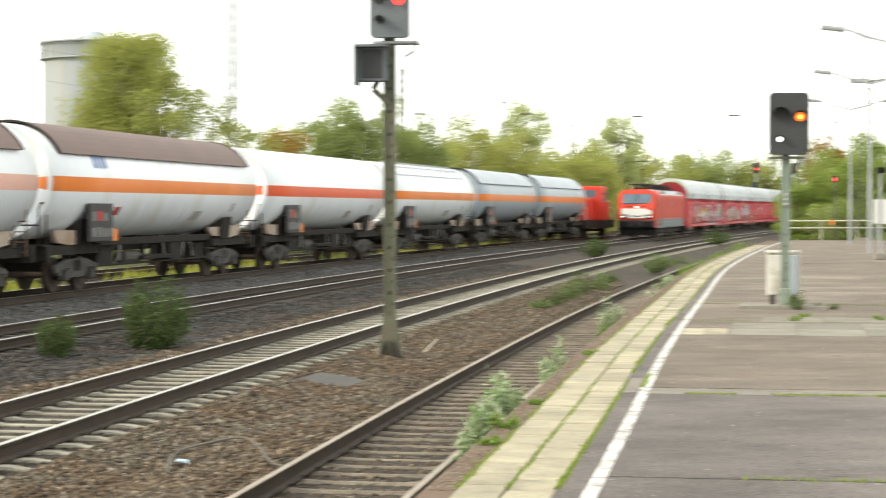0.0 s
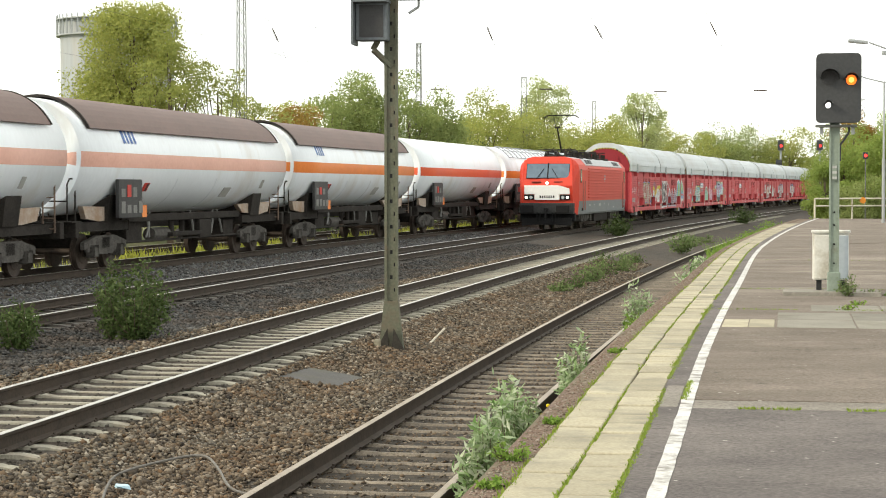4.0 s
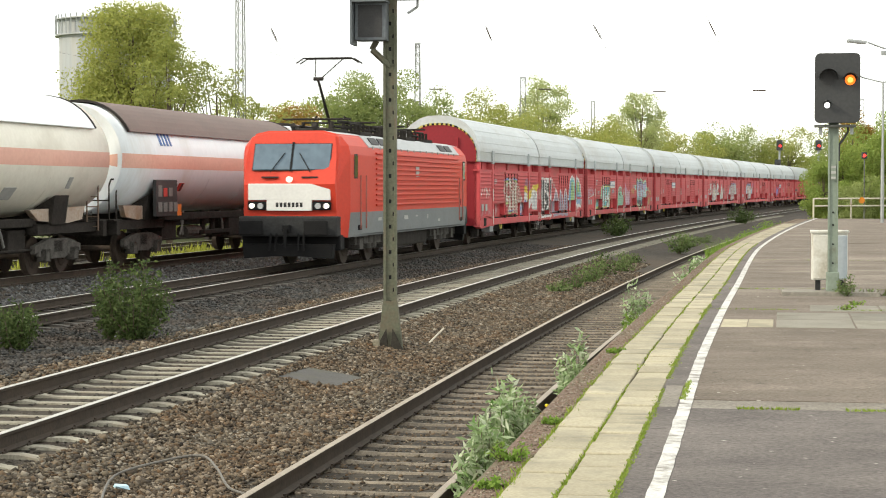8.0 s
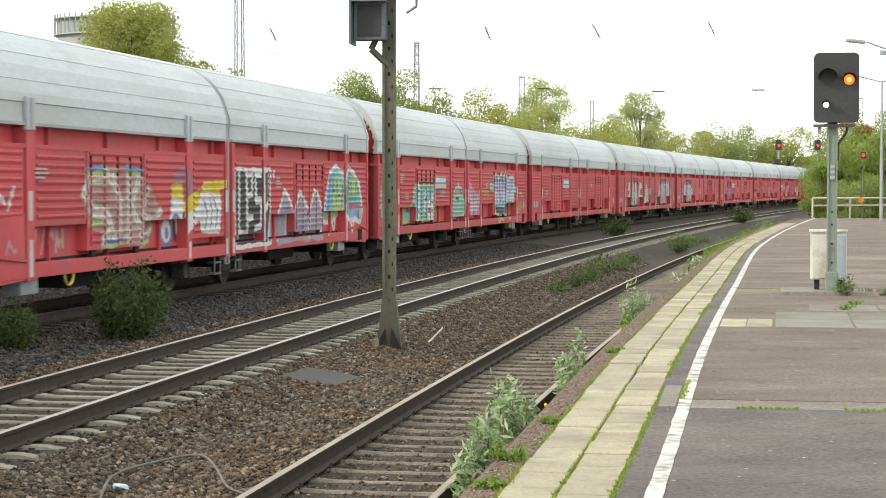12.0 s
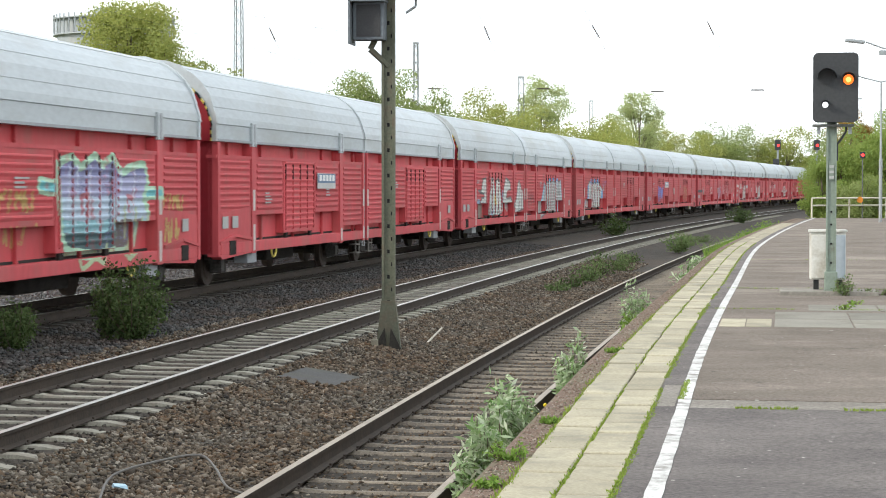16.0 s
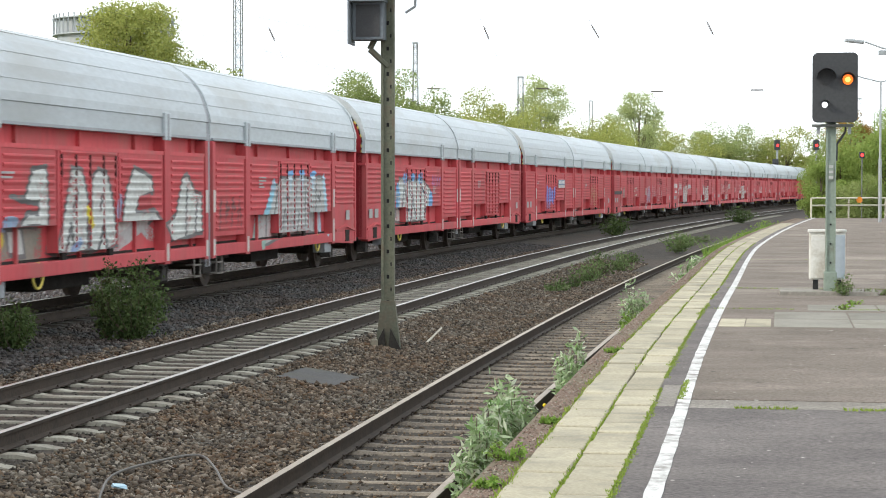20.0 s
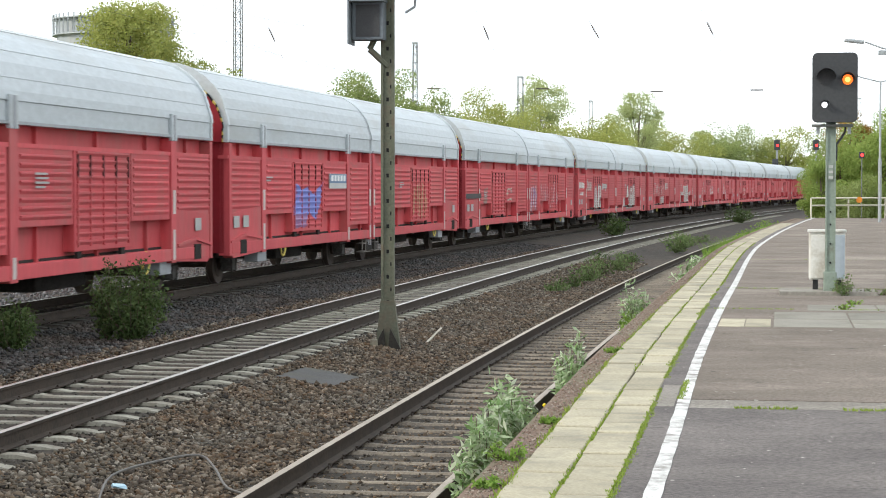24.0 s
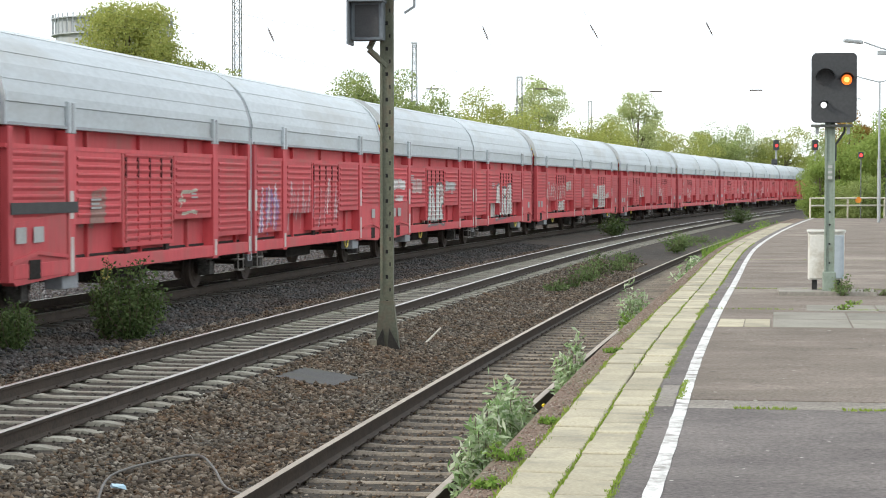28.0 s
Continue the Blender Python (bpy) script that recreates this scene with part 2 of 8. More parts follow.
def box(bm, x0, x1, y0, y1, z0, z1, bevel=0.0, mi=0, m=None):
    r = bmesh.ops.create_cube(bm, size=1.0)
    vs = r["verts"]
    for v in vs:
        v.co = Vector(((x0 + x1) / 2 + v.co.x * (x1 - x0), (y0 + y1) / 2 + v.co.y * (y1 - y0), (z0 + z1) / 2 + v.co.z * (z1 - z0)))
    if m is not None:
        bmesh.ops.transform(bm, matrix=m, verts=vs)
    if mi:
        for f in {f for v in vs for f in v.link_faces}:
            f.material_index = mi
    if bevel:
        es = {e for v in vs for e in v.link_edges}
        bmesh.ops.bevel(bm, geom=list(es), offset=bevel, segments=2, profile=0.6, affect="EDGES")
    return bm


def newbox(*a, **k):
    return box(bmesh.new(), *a, **k)


def tube(bm, p, q, r, r2=None, seg=10, mi=0, caps=True):
    p, q = Vector(p), Vector(q)
    d = q - p
    g = bmesh.ops.create_cone(bm, cap_ends=caps, segments=seg, radius1=r, radius2=r if r2 is None else r2, depth=d.length)
    bmesh.ops.transform(bm, matrix=Matrix.Translation((p + q) / 2) @ d.to_track_quat("Z", "Y").to_matrix().to_4x4(), verts=g["verts"])
    if mi:
        for f in {f for v in g["verts"] for f in v.link_faces}:
            f.material_index = mi
    return bm


def wire(pts, r, seg=6):
    bm = bmesh.new()
    for a, b in zip(pts, pts[1:]):
        tube(bm, a, b, r, seg=seg)
    return bm


def prism(profile, x0, x1, axis="x"):
    """A closed outline of (u, v) drawn out along an axis: x -> (y, z), y -> (x, z), z -> (x, y)."""
    bm = bmesh.new()
    put = {"x": lambda t, u, v: (t, u, v), "y": lambda t, u, v: (u, t, v), "z": lambda t, u, v: (u, v, t)}[axis]
    a = [bm.verts.new(put(x0, u, v)) for u, v in profile]
    b = [bm.verts.new(put(x1, u, v)) for u, v in profile]
    bm.faces.new(a)
    bm.faces.new(b[::-1])
    for i in range(len(a)):
        j = (i + 1) % len(a)
        bm.faces.new((a[i], b[i], b[j], a[j]))
    bmesh.ops.recalc_face_normals(bm, faces=bm.faces)
    return bm


# ---- the tracks in plan ----
LINES = {1: (-3.23, 0.14968, 0.0), 2: (-7.419, 0.14129, 0.22), 3: (-12.504, 0.13909, 0.33), 4: (-18.364, 0.14534, 0.36), 5: (-23.4, 0.147, 0.30)}
BEND, TWIST = 5.715e-4, -0.782e-6


def line_x(k, y):
    a, b, _ = LINES[k]
    u = np.clip(np.asarray(y, float), 15.0, 260.0)
    x = a + b * u + BEND * u * u + TWIST * u ** 3
    slope = b + 2 * BEND * u + 3 * TWIST * u * u
    return x + (np.asarray(y, float) - u) * slope, slope


_YS = np.linspace(-420.0, 640.0, 53001)
_ARC = {}
for _k in LINES:
    _x, _sl = line_x(_k, _YS)
    _s = np.r_[0, np.cumsum(np.hypot(np.diff(_x), np.diff(_YS)))]
    _ARC[_k] = (_x, _s - np.interp(0, _YS, _s), np.arctan(_sl))


def on_line(k, s, right=0.0, up=0.0):
    """Place and heading (radians from +Y) at the running length s of line k."""
    x, ss, an = _ARC[k]
    y = float(np.interp(s, ss, _YS))
    a = float(np.interp(s, ss, an))
    return float(np.interp(s, ss, x)) + right * math.cos(a), y - right * math.sin(a), LINES[k][2] + up, a


def along(k, s, right=0.0, up=0.0, flip=0.0):
    """A pose on line k: local x forwards along the line, local -y towards the platform."""
    x, y, z, a = on_line(k, s, right, up)
    return pose(x, y, z, 0, 0, 90 - math.degrees(a) + flip)

# ---- ground ----
BED = {1: 0.207, 2: 0.207, 3: 0.215, 4: 0.215, 5: 0.215}  # ballast below the rail heads


def ground_z(x, y):
    """Height of the ballast surface near the lines."""
    best = sorted((abs(x - float(line_x(k, y)[0])), k) for k in LINES)
    (d, k), (d2, k2) = best[0], best[1]
    z = LINES[k][2] - BED[k]
    f = min(1.0, max(0.0, (d - 1.22) / 0.85))
    low = (z + LINES[k2][2] - BED[k2]) / 2 - 0.06 if d2 < 6 else z - 0.2
    return z * (1 - f) + low * f


def ground():
    rows = list(np.r_[[-4800, -1600, -700, -420, -320, -240, -180, -120, -80], np.arange(-60, 6, 6.0), np.arange(6, 70, 0.8), np.arange(70, 260, 4.0), np.arange(260, 640, 30.0), [900, 1600, 3000, 4800]])
    vs, fs, w = [], [], 0
    for y in rows:
        base = {k: float(line_x(k, y)[0]) for k in LINES}
        if y < -420:
            base = {k: float(line_x(k, -420.0)[0]) + (y + 420.0) * 0.15 for k in LINES}
        if y > 640:
            base = {k: float(line_x(k, 640.0)[0]) + (y - 640.0) * 0.2 for k in LINES}
        cols = [(-4800, -1.5), (-900, -0.6), (-300, -0.3), (-120, 0.0), (base[5] - 14, 0.2), (base[5] - 5, 0.05), (base[5] - 3, LINES[5][2] - 0.45)]
        for k in (5, 4, 3, 2, 1):
            xs = [base[k] + o for o in (-1.9, -1.5, -1.15, -0.86, -0.5, 0.0, 0.5, 0.86, 1.15, 1.5, 1.9)]
            if k > 1:
                mid = (base[k] + base[k - 1]) / 2
                xs += [mid - 0.12, mid + 0.12]
            for x in xs:
                z = ground_z(x, y) if -420 <= y <= 640 else LINES[k][2] - BED[k]
                rough = 0.018 if min(abs(x - base[q]) for q in LINES) > 1.4 else 0.003
                cols.append((x, z + (noise.noise((x * 0.9, y * 0.9, 0)) * rough if 6 <= y < 90 else 0)))
        e = base[1]
        cols += [(e + 2.6, -0.25), (e + 4, -0.3), (e + 22, -0.3), (e + 60, -0.3), (e + 200, -0.6), (e + 900, -1.0), (e + 5200, -2.0)]
        w = len(cols)
        vs += [(x, y, z) for x, z in cols]
    n = len(rows)
    for i in range(n - 1):
        for j in range(w - 1):
            a = i * w + j
            fs.append((a, a + 1, a + w + 1, a + w))
    ob = alone("ground", (vs, [], fs), [BALLAST, EARTH], "brown gravel ballast between railway tracks, grassy beyond", "ground", kind="structure", smooth=True)
    for p in ob.data.polygons:
        j = p.index % (w - 1)
        if j < 6 or j > w - 7:
            p.material_index = 1


def stones(name, count, where, size, material, label, seed):
    """Loose stones, joined: squashed, turned eight-faced lumps."""
    rng = np.random.default_rng(seed)
    base = np.array([(1, 0, 0), (-1, 0, 0), (0, 1, 0), (0, -1, 0), (0, 0, 1), (0, 0, -1)], float)
    tri = np.array([(0, 2, 4), (2, 1, 4), (1, 3, 4), (3, 0, 4), (2, 0, 5), (1, 2, 5), (3, 1, 5), (0, 3, 5)])
    spots = where(rng, count)
    n = len(spots)
    sc = size * np.exp(rng.normal(-0.12, 0.32, (n, 1, 1))).clip(0.4, 1.8) * rng.uniform(0.5, 1.25, (n, 6, 1))
    v = base[None] * sc
    q = rng.normal(size=(n, 4))
    q /= np.linalg.norm(q, axis=1, keepdims=True)
    a, b, c, d = q.T
    rot = np.stack([1 - 2 * (c * c + d * d), 2 * (b * c - a * d), 2 * (b * d + a * c), 2 * (b * c + a * d), 1 - 2 * (b * b + d * d), 2 * (c * d - a * b),
                    2 * (b * d - a * c), 2 * (c * d + a * b), 1 - 2 * (b * b + c * c)], 1).reshape(n, 3, 3)
    v = np.einsum("nij,nkj->nki", rot, v) * np.array([1, 1, 0.75]) + spots[:, None, :]
    f = (tri[None] + 6 * np.arange(n)[:, None, None]).reshape(-1, 3)
    me = bpy.data.meshes.new(name)
    me.vertices.add(n * 6)
    me.vertices.foreach_set("co", v.reshape(-1))
    me.loops.add(len(f) * 3)
    me.loops.foreach_set("vertex_index", f.reshape(-1).astype(np.int32))
    me.polygons.add(len(f))
    me.polygons.foreach_set("loop_start", np.arange(0, len(f) * 3, 3, dtype=np.int32))
    me.update()
    me.validate()
    me.materials.append(material)
    return tagged(new(name, me), label, "gravel", kind="stuff")


def strip_spots(k, lo, hi, y0, y1, power=1.0, lift=0.0):
    """Random spots between two offsets from line k, denser towards y0."""
    def where(rng, count):
        y = y0 + (y1 - y0) * rng.uniform(0, 1, count) ** power
        o = rng.uniform(lo, hi, count)
        x, sl = line_x(k, y)
        x = x + o * np.cos(np.arctan(sl))
        y = y - o * np.sin(np.arctan(sl))
        keep = (np.abs(x + 1.62 - (y - 25.6) * 0.24) > 0.40) | (np.abs(y - 25.6) > 0.66)
        x, y = x[keep], y[keep]
        count = len(x)
        z = np.array([ground_z(a, b) for a, b in zip(x, y)]) + rng.uniform(-0.012, 0.02, count) + lift
        return np.stack([x, y, z], 1)
    return where


# ---- rails and sleepers ----
RAIL_OUTLINE = [(-0.07, -0.172), (0.07, -0.172), (0.07, -0.16), (0.012, -0.14), (0.01, -0.045), (0.034, -0.034), (0.036, -0.004), (0.028, 0.0),
                (-0.028, 0.0), (-0.036, -0.004), (-0.034, -0.034), (-0.01, -0.045), (-0.012, -0.14), (-0.07, -0.16)]


def sweep(k, right, outline, steps):
    """An outline drawn along line k at an offset."""
    vs, fs, n = [], [], len(outline)
    for s in steps:
        x, y, z, a = on_line(k, s, right)
        for u, v in outline:
            vs.append((x + u * math.cos(a), y - u * math.sin(a), z + v))
    for i in range(len(steps) - 1):
        for j in range(n):
            p = i * n + j
            q = i * n + (j + 1) % n
            fs.append((p, p + n, q + n, q))
    fs.append(tuple(range(n)))
    fs.append(tuple(range((len(steps) - 1) * n, len(steps) * n))[::-1])
    return vs, [], fs


def sleeper_concrete():
    bm = prism([(-0.13, -0.2), (0.13, -0.2), (0.082, 0.0), (-0.082, 0.0)], -1.3, 1.3, "y")
    for at in (-1.0, -0.62, -0.48, 0.48, 0.62, 1.0):
        geom = bm.verts[:] + bm.edges[:] + bm.faces[:]
        bmesh.ops.bisect_plane(bm, geom=geom, plane_co=(0, at, 0), plane_no=(0, 1, 0))
    for v in bm.verts:
        if v.co.z > -0.1 and abs(v.co.y) < 0.5:
            v.co.z -= 0.020
            v.co.x *= 0.84
        if v.co.z > -0.1 and abs(v.co.y) > 1.2:
            v.co.z -= 0.045
    return bm


def sleeper_steel():
    out = [(-0.10, -0.1), (-0.062, -0.03), (-0.024, 0.0), (0.024, 0.0), (0.062, -0.03), (0.10, -0.1)]
    bm = prism(out, -1.25, 1.25, "y")
    for at in (-1.05, -0.62, -0.52, -0.38, 0.38, 0.52, 0.62, 1.05):
        bmesh.ops.bisect_plane(bm, geom=bm.verts[:] + bm.edges[:] + bm.faces[:], plane_co=(0, at, 0), plane_no=(0, 1, 0))
    for v in bm.verts:
        if abs(v.co.y) > 1.2:
            v.co.z -= 0.03
        elif abs(v.co.y) < 0.6:
            v.co.z -= 0.014 if abs(v.co.y) < 0.45 else 0.007
    return bm


def clip_mesh():
    bm = bmesh.new()
    for side in (-1, 1):
        box(bm, -0.06, 0.06, side * 0.085 - 0.02, side * 0.085 + 0.03 * side + 0.02, 0.0, 0.028, 0.006)
        tube(bm, (0, side * 0.10, 0.02), (0, side * 0.10, 0.045), 0.014, seg=6)
    return bm


def join_at(source, places):
    """One mesh holding a copy of source at each pose."""
    v0 = np.array([v.co for v in source.vertices])
    f0 = [tuple(p.vertices) for p in source.polygons]
    vs, fs = [], []
    for m in places:
        r = np.array(m.to_3x3())
        o = len(vs)
        vs.extend(map(tuple, v0 @ r.T + np.array(m.translation)))
        fs.extend(tuple(i + o for i in f) for f in f0)
    return vs, [], fs


TRACKS = {}

def track(k, make, material, top, near, reach, label, pitch=0.6, drop=0.172):
    """near: the stretch of single sleepers; reach: where the line ends."""
    t = thing("railway_track", label, "track", kind="structure")
    steps = list(np.arange(-210, -40, 10.0)) + list(np.arange(-40, 90, 2.0)) + list(np.arange(90, reach + 1, 8.0))
    for side in (-0.753, 0.753):
        r = part("rail", sweep(k, side, RAIL_OUTLINE, steps), [RAIL_SIDE, top], t, "steel rail with a worn running surface")
        n = len(RAIL_OUTLINE)
        for p in r.data.polygons:
            if p.index % n in (6, 7, 8) and p.index < (len(steps) - 1) * n:
                p.material_index = 1
    first = part("sleeper", make(), material, t)
    first.matrix_local = along(k, near[0], 0, -drop)
    for s in np.arange(near[0] + pitch, near[1], pitch):
        m = along(k, s, random.uniform(-0.015, 0.015), -drop + random.uniform(-0.006, 0.006)) @ pose(0, 0, 0, 0, 0, random.uniform(-0.7, 0.7))
        again(first, t, m)
    rest = [along(k, s, 0, -drop) for s in np.r_[np.arange(near[0] - pitch * 90, near[0] - 0.1, pitch), np.arange(near[1], min(reach, 170), pitch)]]
    o = part("far_sleepers", join_at(first.data, rest), material, t)
    o["kind"] = "stuff"
    cb = clip_mesh()
    cm = bpy.data.meshes.new("clip")
    cb.to_mesh(cm)
    cb.free()
    o = part("rail_clips", join_at(cm, [along(k, s, sd, -drop) for s in np.arange(near[0], 75, pitch) for sd in (-0.753, 0.753)]), CLIP, t)
    o["kind"] = "stuff"
    TRACKS[k] = t


# ---- platform ----
PLATFORM_UP = 0.76


def draw_in(s):
    """The platform edge comes a little nearer to the rails further off."""
    t = min(1.0, max(0.0, (s - 32.0) / 26.0))
    near = min(1.0, max(0.0, (21.0 - s) / 9.0))
    return -0.25 * t * t * (3 - 2 * t) + 0.035 * near * near * (3 - 2 * near)


def lane(k, o0, o1, z0, z1, steps, closed=True):
    """A strip between two offsets from line k, with thickness."""
    out = [(o0, z0), (o1, z0), (o1, z1), (o0, z1)]
    vs, fs = [], []
    for s in steps:
        x, y, _, a = on_line(k, s, draw_in(s))
        for u, v in out:
            vs.append((x + u * math.cos(a), y - u * math.sin(a), v))
    for i in range(len(steps) - 1):
        for j in range(4):
            p, q = i * 4 + j, i * 4 + (j + 1) % 4
            fs.append((p, p + 4, q + 4, q))
    fs += [(0, 1, 2, 3), tuple(range((len(steps) - 1) * 4, len(steps) * 4))[::-1]]
    return vs, [], fs


def platform():
    top = PLATFORM_UP
    pf = thing("platform", "old asphalt station platform with a slab edge", "platform", kind="structure")
    steps = list(np.arange(-30, 109, 1.5))
    part("edge_wall", lane(1, 1.62, 1.85, -0.5, top - 0.03, steps), EDGE, pf, "crumbling reddish platform edge")
    part("slab_bed", lane(1, 1.85, 2.47, -0.5, top - 0.05, steps), EDGE, pf)
    part("line_strip", lane(1, 2.47, 2.70, -0.5, top, steps), ASPHALT, pf)
    # worn line with a ragged rim
    vs, fs = [], []
    ss = np.arange(-26.0, 108, 0.08)
    for s in ss:
        for o, ph in ((2.648, 0.0), (2.745, 9.0)):
            w = noise.noise((s * 2.1, ph, 0)) * 0.008 + noise.noise((s * 9.0, ph, 4)) * 0.003
            x, y, _, a = on_line(1, s, o + w + draw_in(s))
            vs += [(x, y, top + 0.004), (x, y, top - 0.01)]
    for i in range(len(ss) - 1):
        p = i * 4
        fs += [(p, p + 2, p + 6, p + 4), (p + 1, p, p + 4, p + 5), (p + 2, p + 3, p + 7, p + 6)]
    part("white_line", (vs, [], fs), WHITE_LINE, pf, "worn white safety line")
    # asphalt fields between cross joints
    cuts = [-30, 9.6, 15.35, 15.95, 29.5, 33.0, 46.0, 60.0, 78.0, 107.5]
    for i, (a, b) in enumerate(zip(cuts, cuts[1:])):
        st = list(np.linspace(a + 0.012, b - 0.012, max(3, int((b - a) / 2) + 1)))
        part("asphalt_field", lane(1, 2.70, 26.0, -0.5, top - (0.0 if i % 2 else 0.003), st), ASPHALT if i in (0, 1) else ASPHALT_DUST if i == 2 else ASPHALT_B, pf)
    part("patch", lane(1, 2.49, 2.63, top - 0.02, top + 0.002, list(np.arange(15.4, 17.4, 0.4))), ASPHALT_DUST, pf, "pale dusty patch beside the line")
    return pf


def slab_pieces(pf):
    top = PLATFORM_UP
    for row, (a, b) in enumerate(((1.85, 2.15), (2.165, 2.465))):
        bm = bmesh.new()
        box(bm, 0.007, 0.543, -(b - a) / 2, (b - a) / 2, -0.08, 0.0)
        bmesh.ops.bevel(bm, geom=[e for e in bm.edges if all(v.co.z > -0.01 for v in e.verts)], offset=0.008, segments=1, affect="EDGES")
        first = None
        s = -14.0 + row * 0.3
        while s < 92:
            m = along(1, s, (a + b) / 2 + draw_in(s), top + random.uniform(-0.008, 0.006)) @ pose(0, 0, 0, random.uniform(-0.6, 0.6), random.uniform(-0.4, 0.4), random.uniform(-0.5, 0.5))
            m.translation.z = top + random.uniform(-0.008, 0.006)
            if first is None:
                first = part("slab", bm, SLAB, pf)
                first.matrix_local = m
            else:
                again(first, pf, m)
            s += 0.55


def cross_slabs(pf):
    """A row of pale slabs laid across the platform, and a paved patch round the signal."""
    top = PLATFORM_UP
    first = part("cross_slab", newbox(-0.68, 0.68, -0.155, 0.155, -0.06, 0.0, 0.006), SLAB, pf, "pale cross slab")
    first.matrix_local = along(1, 24.75, 2.76 + 0.16, top + 0.004)
    for o in (2.76 + 0.48,):
        again(first, pf, along(1, 24.75 + random.uniform(-0.03, 0.03), o, top + 0.004 + random.uniform(-0.001, 0.002)))
    wide = part("paving_slab", newbox(-0.69, 0.69, -0.47, 0.47, -0.06, 0.0, 0.008), SLAB_GREY, pf, "large grey paving slab")
    wide.matrix_local = along(1, 24.75, 3.42 + 0.48, top + 0.006)
    for i in range(4):
        for j in range(3):
            if i or j:
                again(wide, pf, along(1, 24.75 + j * 1.41 + (0.35 if j == 2 else 0), 3.42 + 0.48 + i * 0.96 + (0.45 if j == 2 else 0), top + 0.006 + random.uniform(-0.003, 0.003)) @ pose(0, 0, 0, random.uniform(-0.2, 0.2), random.uniform(-0.2, 0.2), random.uniform(-0.4, 0.4)))


ground()
track(1, sleeper_steel, STEEL_SLEEPER, RAIL_TAN, (9.0, 75.0), 130, "worn siding track on rusty steel sleepers")
track(2, sleeper_concrete, CONCRETE_SLEEPER, RAIL_TOP, (14.0, 90.0), 330, "railway track on pale concrete sleepers")
track(3, sleeper_concrete, DARK_SLEEPER, RAIL_TOP, (22.0, 110.0), 640, "main line track on sooty sleepers", drop=0.19)
track(4, sleeper_concrete, DARK_SLEEPER, RAIL_TOP, (35.0, 110.0), 640, "main line track on sooty sleepers", drop=0.19)
track(5, sleeper_concrete, DARK_SLEEPER, RAIL_DULL, (40.0, 90.0), 330, "rusty siding track behind the goods train", drop=0.19)
PLATFORM = platform()
slab_pieces(PLATFORM)
cross_slabs(PLATFORM)
stones("ballast_stones", 78000, strip_spots(2, 1.22, 2.95, 11, 66, 1.7, 0.006), 0.033, STONES, "loose brown ballast stones between the tracks", 11)
stones("ballast_stones", 17000, strip_spots(2, 2.9, 3.55, 10, 60, 1.7, 0.002), 0.028, STONES, "small brown stones beside the rail", 18)
stones("ballast_stones", 4500, strip_spots(2, 0.86, 1.30, 11, 60, 1.6, -0.008), 0.026, STONES_DARK, "dark stones between the sleeper ends", 19)
stones("ballast_stones", 15000, strip_spots(1, -0.70, 0.70, 9, 45, 1.5, -0.011), 0.022, STONES, "small ballast stones between the rails", 12)
stones("ballast_stones", 11000, strip_spots(2, -0.7, 0.7, 13, 50, 1.4, -0.020), 0.026, STONES_DARK, "dark ballast stones between the rails", 13)
stones("ballast_stones", 16000, strip_spots(2, -2.1, -0.95, 16, 80, 1.6, 0.006), 0.035, STONES, "loose brown ballast stones", 14)
stones("ballast_stones", 20000, strip_spots(2, -3.9, -2.0, 18, 80, 1.5, 0.008), 0.038, STONES_GREY, "sooty ballast stones beside the main line, darkened for the train's shade", 16)
stones("ballast_stones", 22000, strip_spots(3, -4.6, -0.95, 26, 110, 1.4, 0.01), 0.042, STONES_PALE, "pale grey ballast stones between the main lines", 15)
stones("ballast_stones", 5000, strip_spots(1, 0.8, 1.6, 8, 50, 1.4, -0.01), 0.03, STONES, "stones below the platform edge", 17)


def edge_spots(rng, count):
    s = 9 + 50 * rng.uniform(0, 1, count) ** 1.5
    o = rng.uniform(1.64, 1.86, count)
    p = [on_line(1, a, b + draw_in(a)) for a, b in zip(s, o)]
    return np.array([(q[0], q[1], PLATFORM_UP - 0.028) for q in p])


stones("edge_grit", 7000, edge_spots, 0.012, GRIT, "crumbled reddish grit on the platform edge", 20)

# ---- train materials ----
TRAFFIC_RED = mat("traffic_red_paint", (0.63, 0.056, 0.030), (0.55, 0.048, 0.027), 0.5, 0, 0.8, 12, 0.02, spec=0.3)
LOCO_GREY = mat("dusty_grey_paint", (0.19, 0.208, 0.216), (0.155, 0.17, 0.178), 0.6, 0, 1.2, 15, 0.04, stain=(0.13, 0.12, 0.11), stain_scale=1.2, stain_at=0.68)
LOCO_ROOF = mat("light_grey_roof_paint", (0.50, 0.52, 0.54), (0.40, 0.42, 0.44), 0.5, 0, 1.2, 15, 0.04)
LOCO_WHITE = mat("white_paint", (0.80, 0.80, 0.79), (0.72, 0.72, 0.71), 0.5, 0, 1.5, 15, 0.02)
UNDER = mat("black_underframe_grime", (0.042, 0.037, 0.034), (0.020, 0.018, 0.016), 0.9, 0, 3, 20, 0.3, spec=0.15)
BUFFER_GREY = mat("dark_grey_buffer_beam", (0.045, 0.046, 0.048), (0.028, 0.029, 0.03), 0.8, 0, 3, 20, 0.1, spec=0.2)
BOGIE = mat("dusty_bogie_steel", (0.115, 0.108, 0.10), (0.045, 0.042, 0.039), 0.85, 0, 4, 22, 0.2, spec=0.2)
WHEEL_STEEL = mat("brown_wheel_steel", (0.10, 0.075, 0.06), (0.05, 0.04, 0.035), 0.7, 0.4, 3, 20, 0.1)
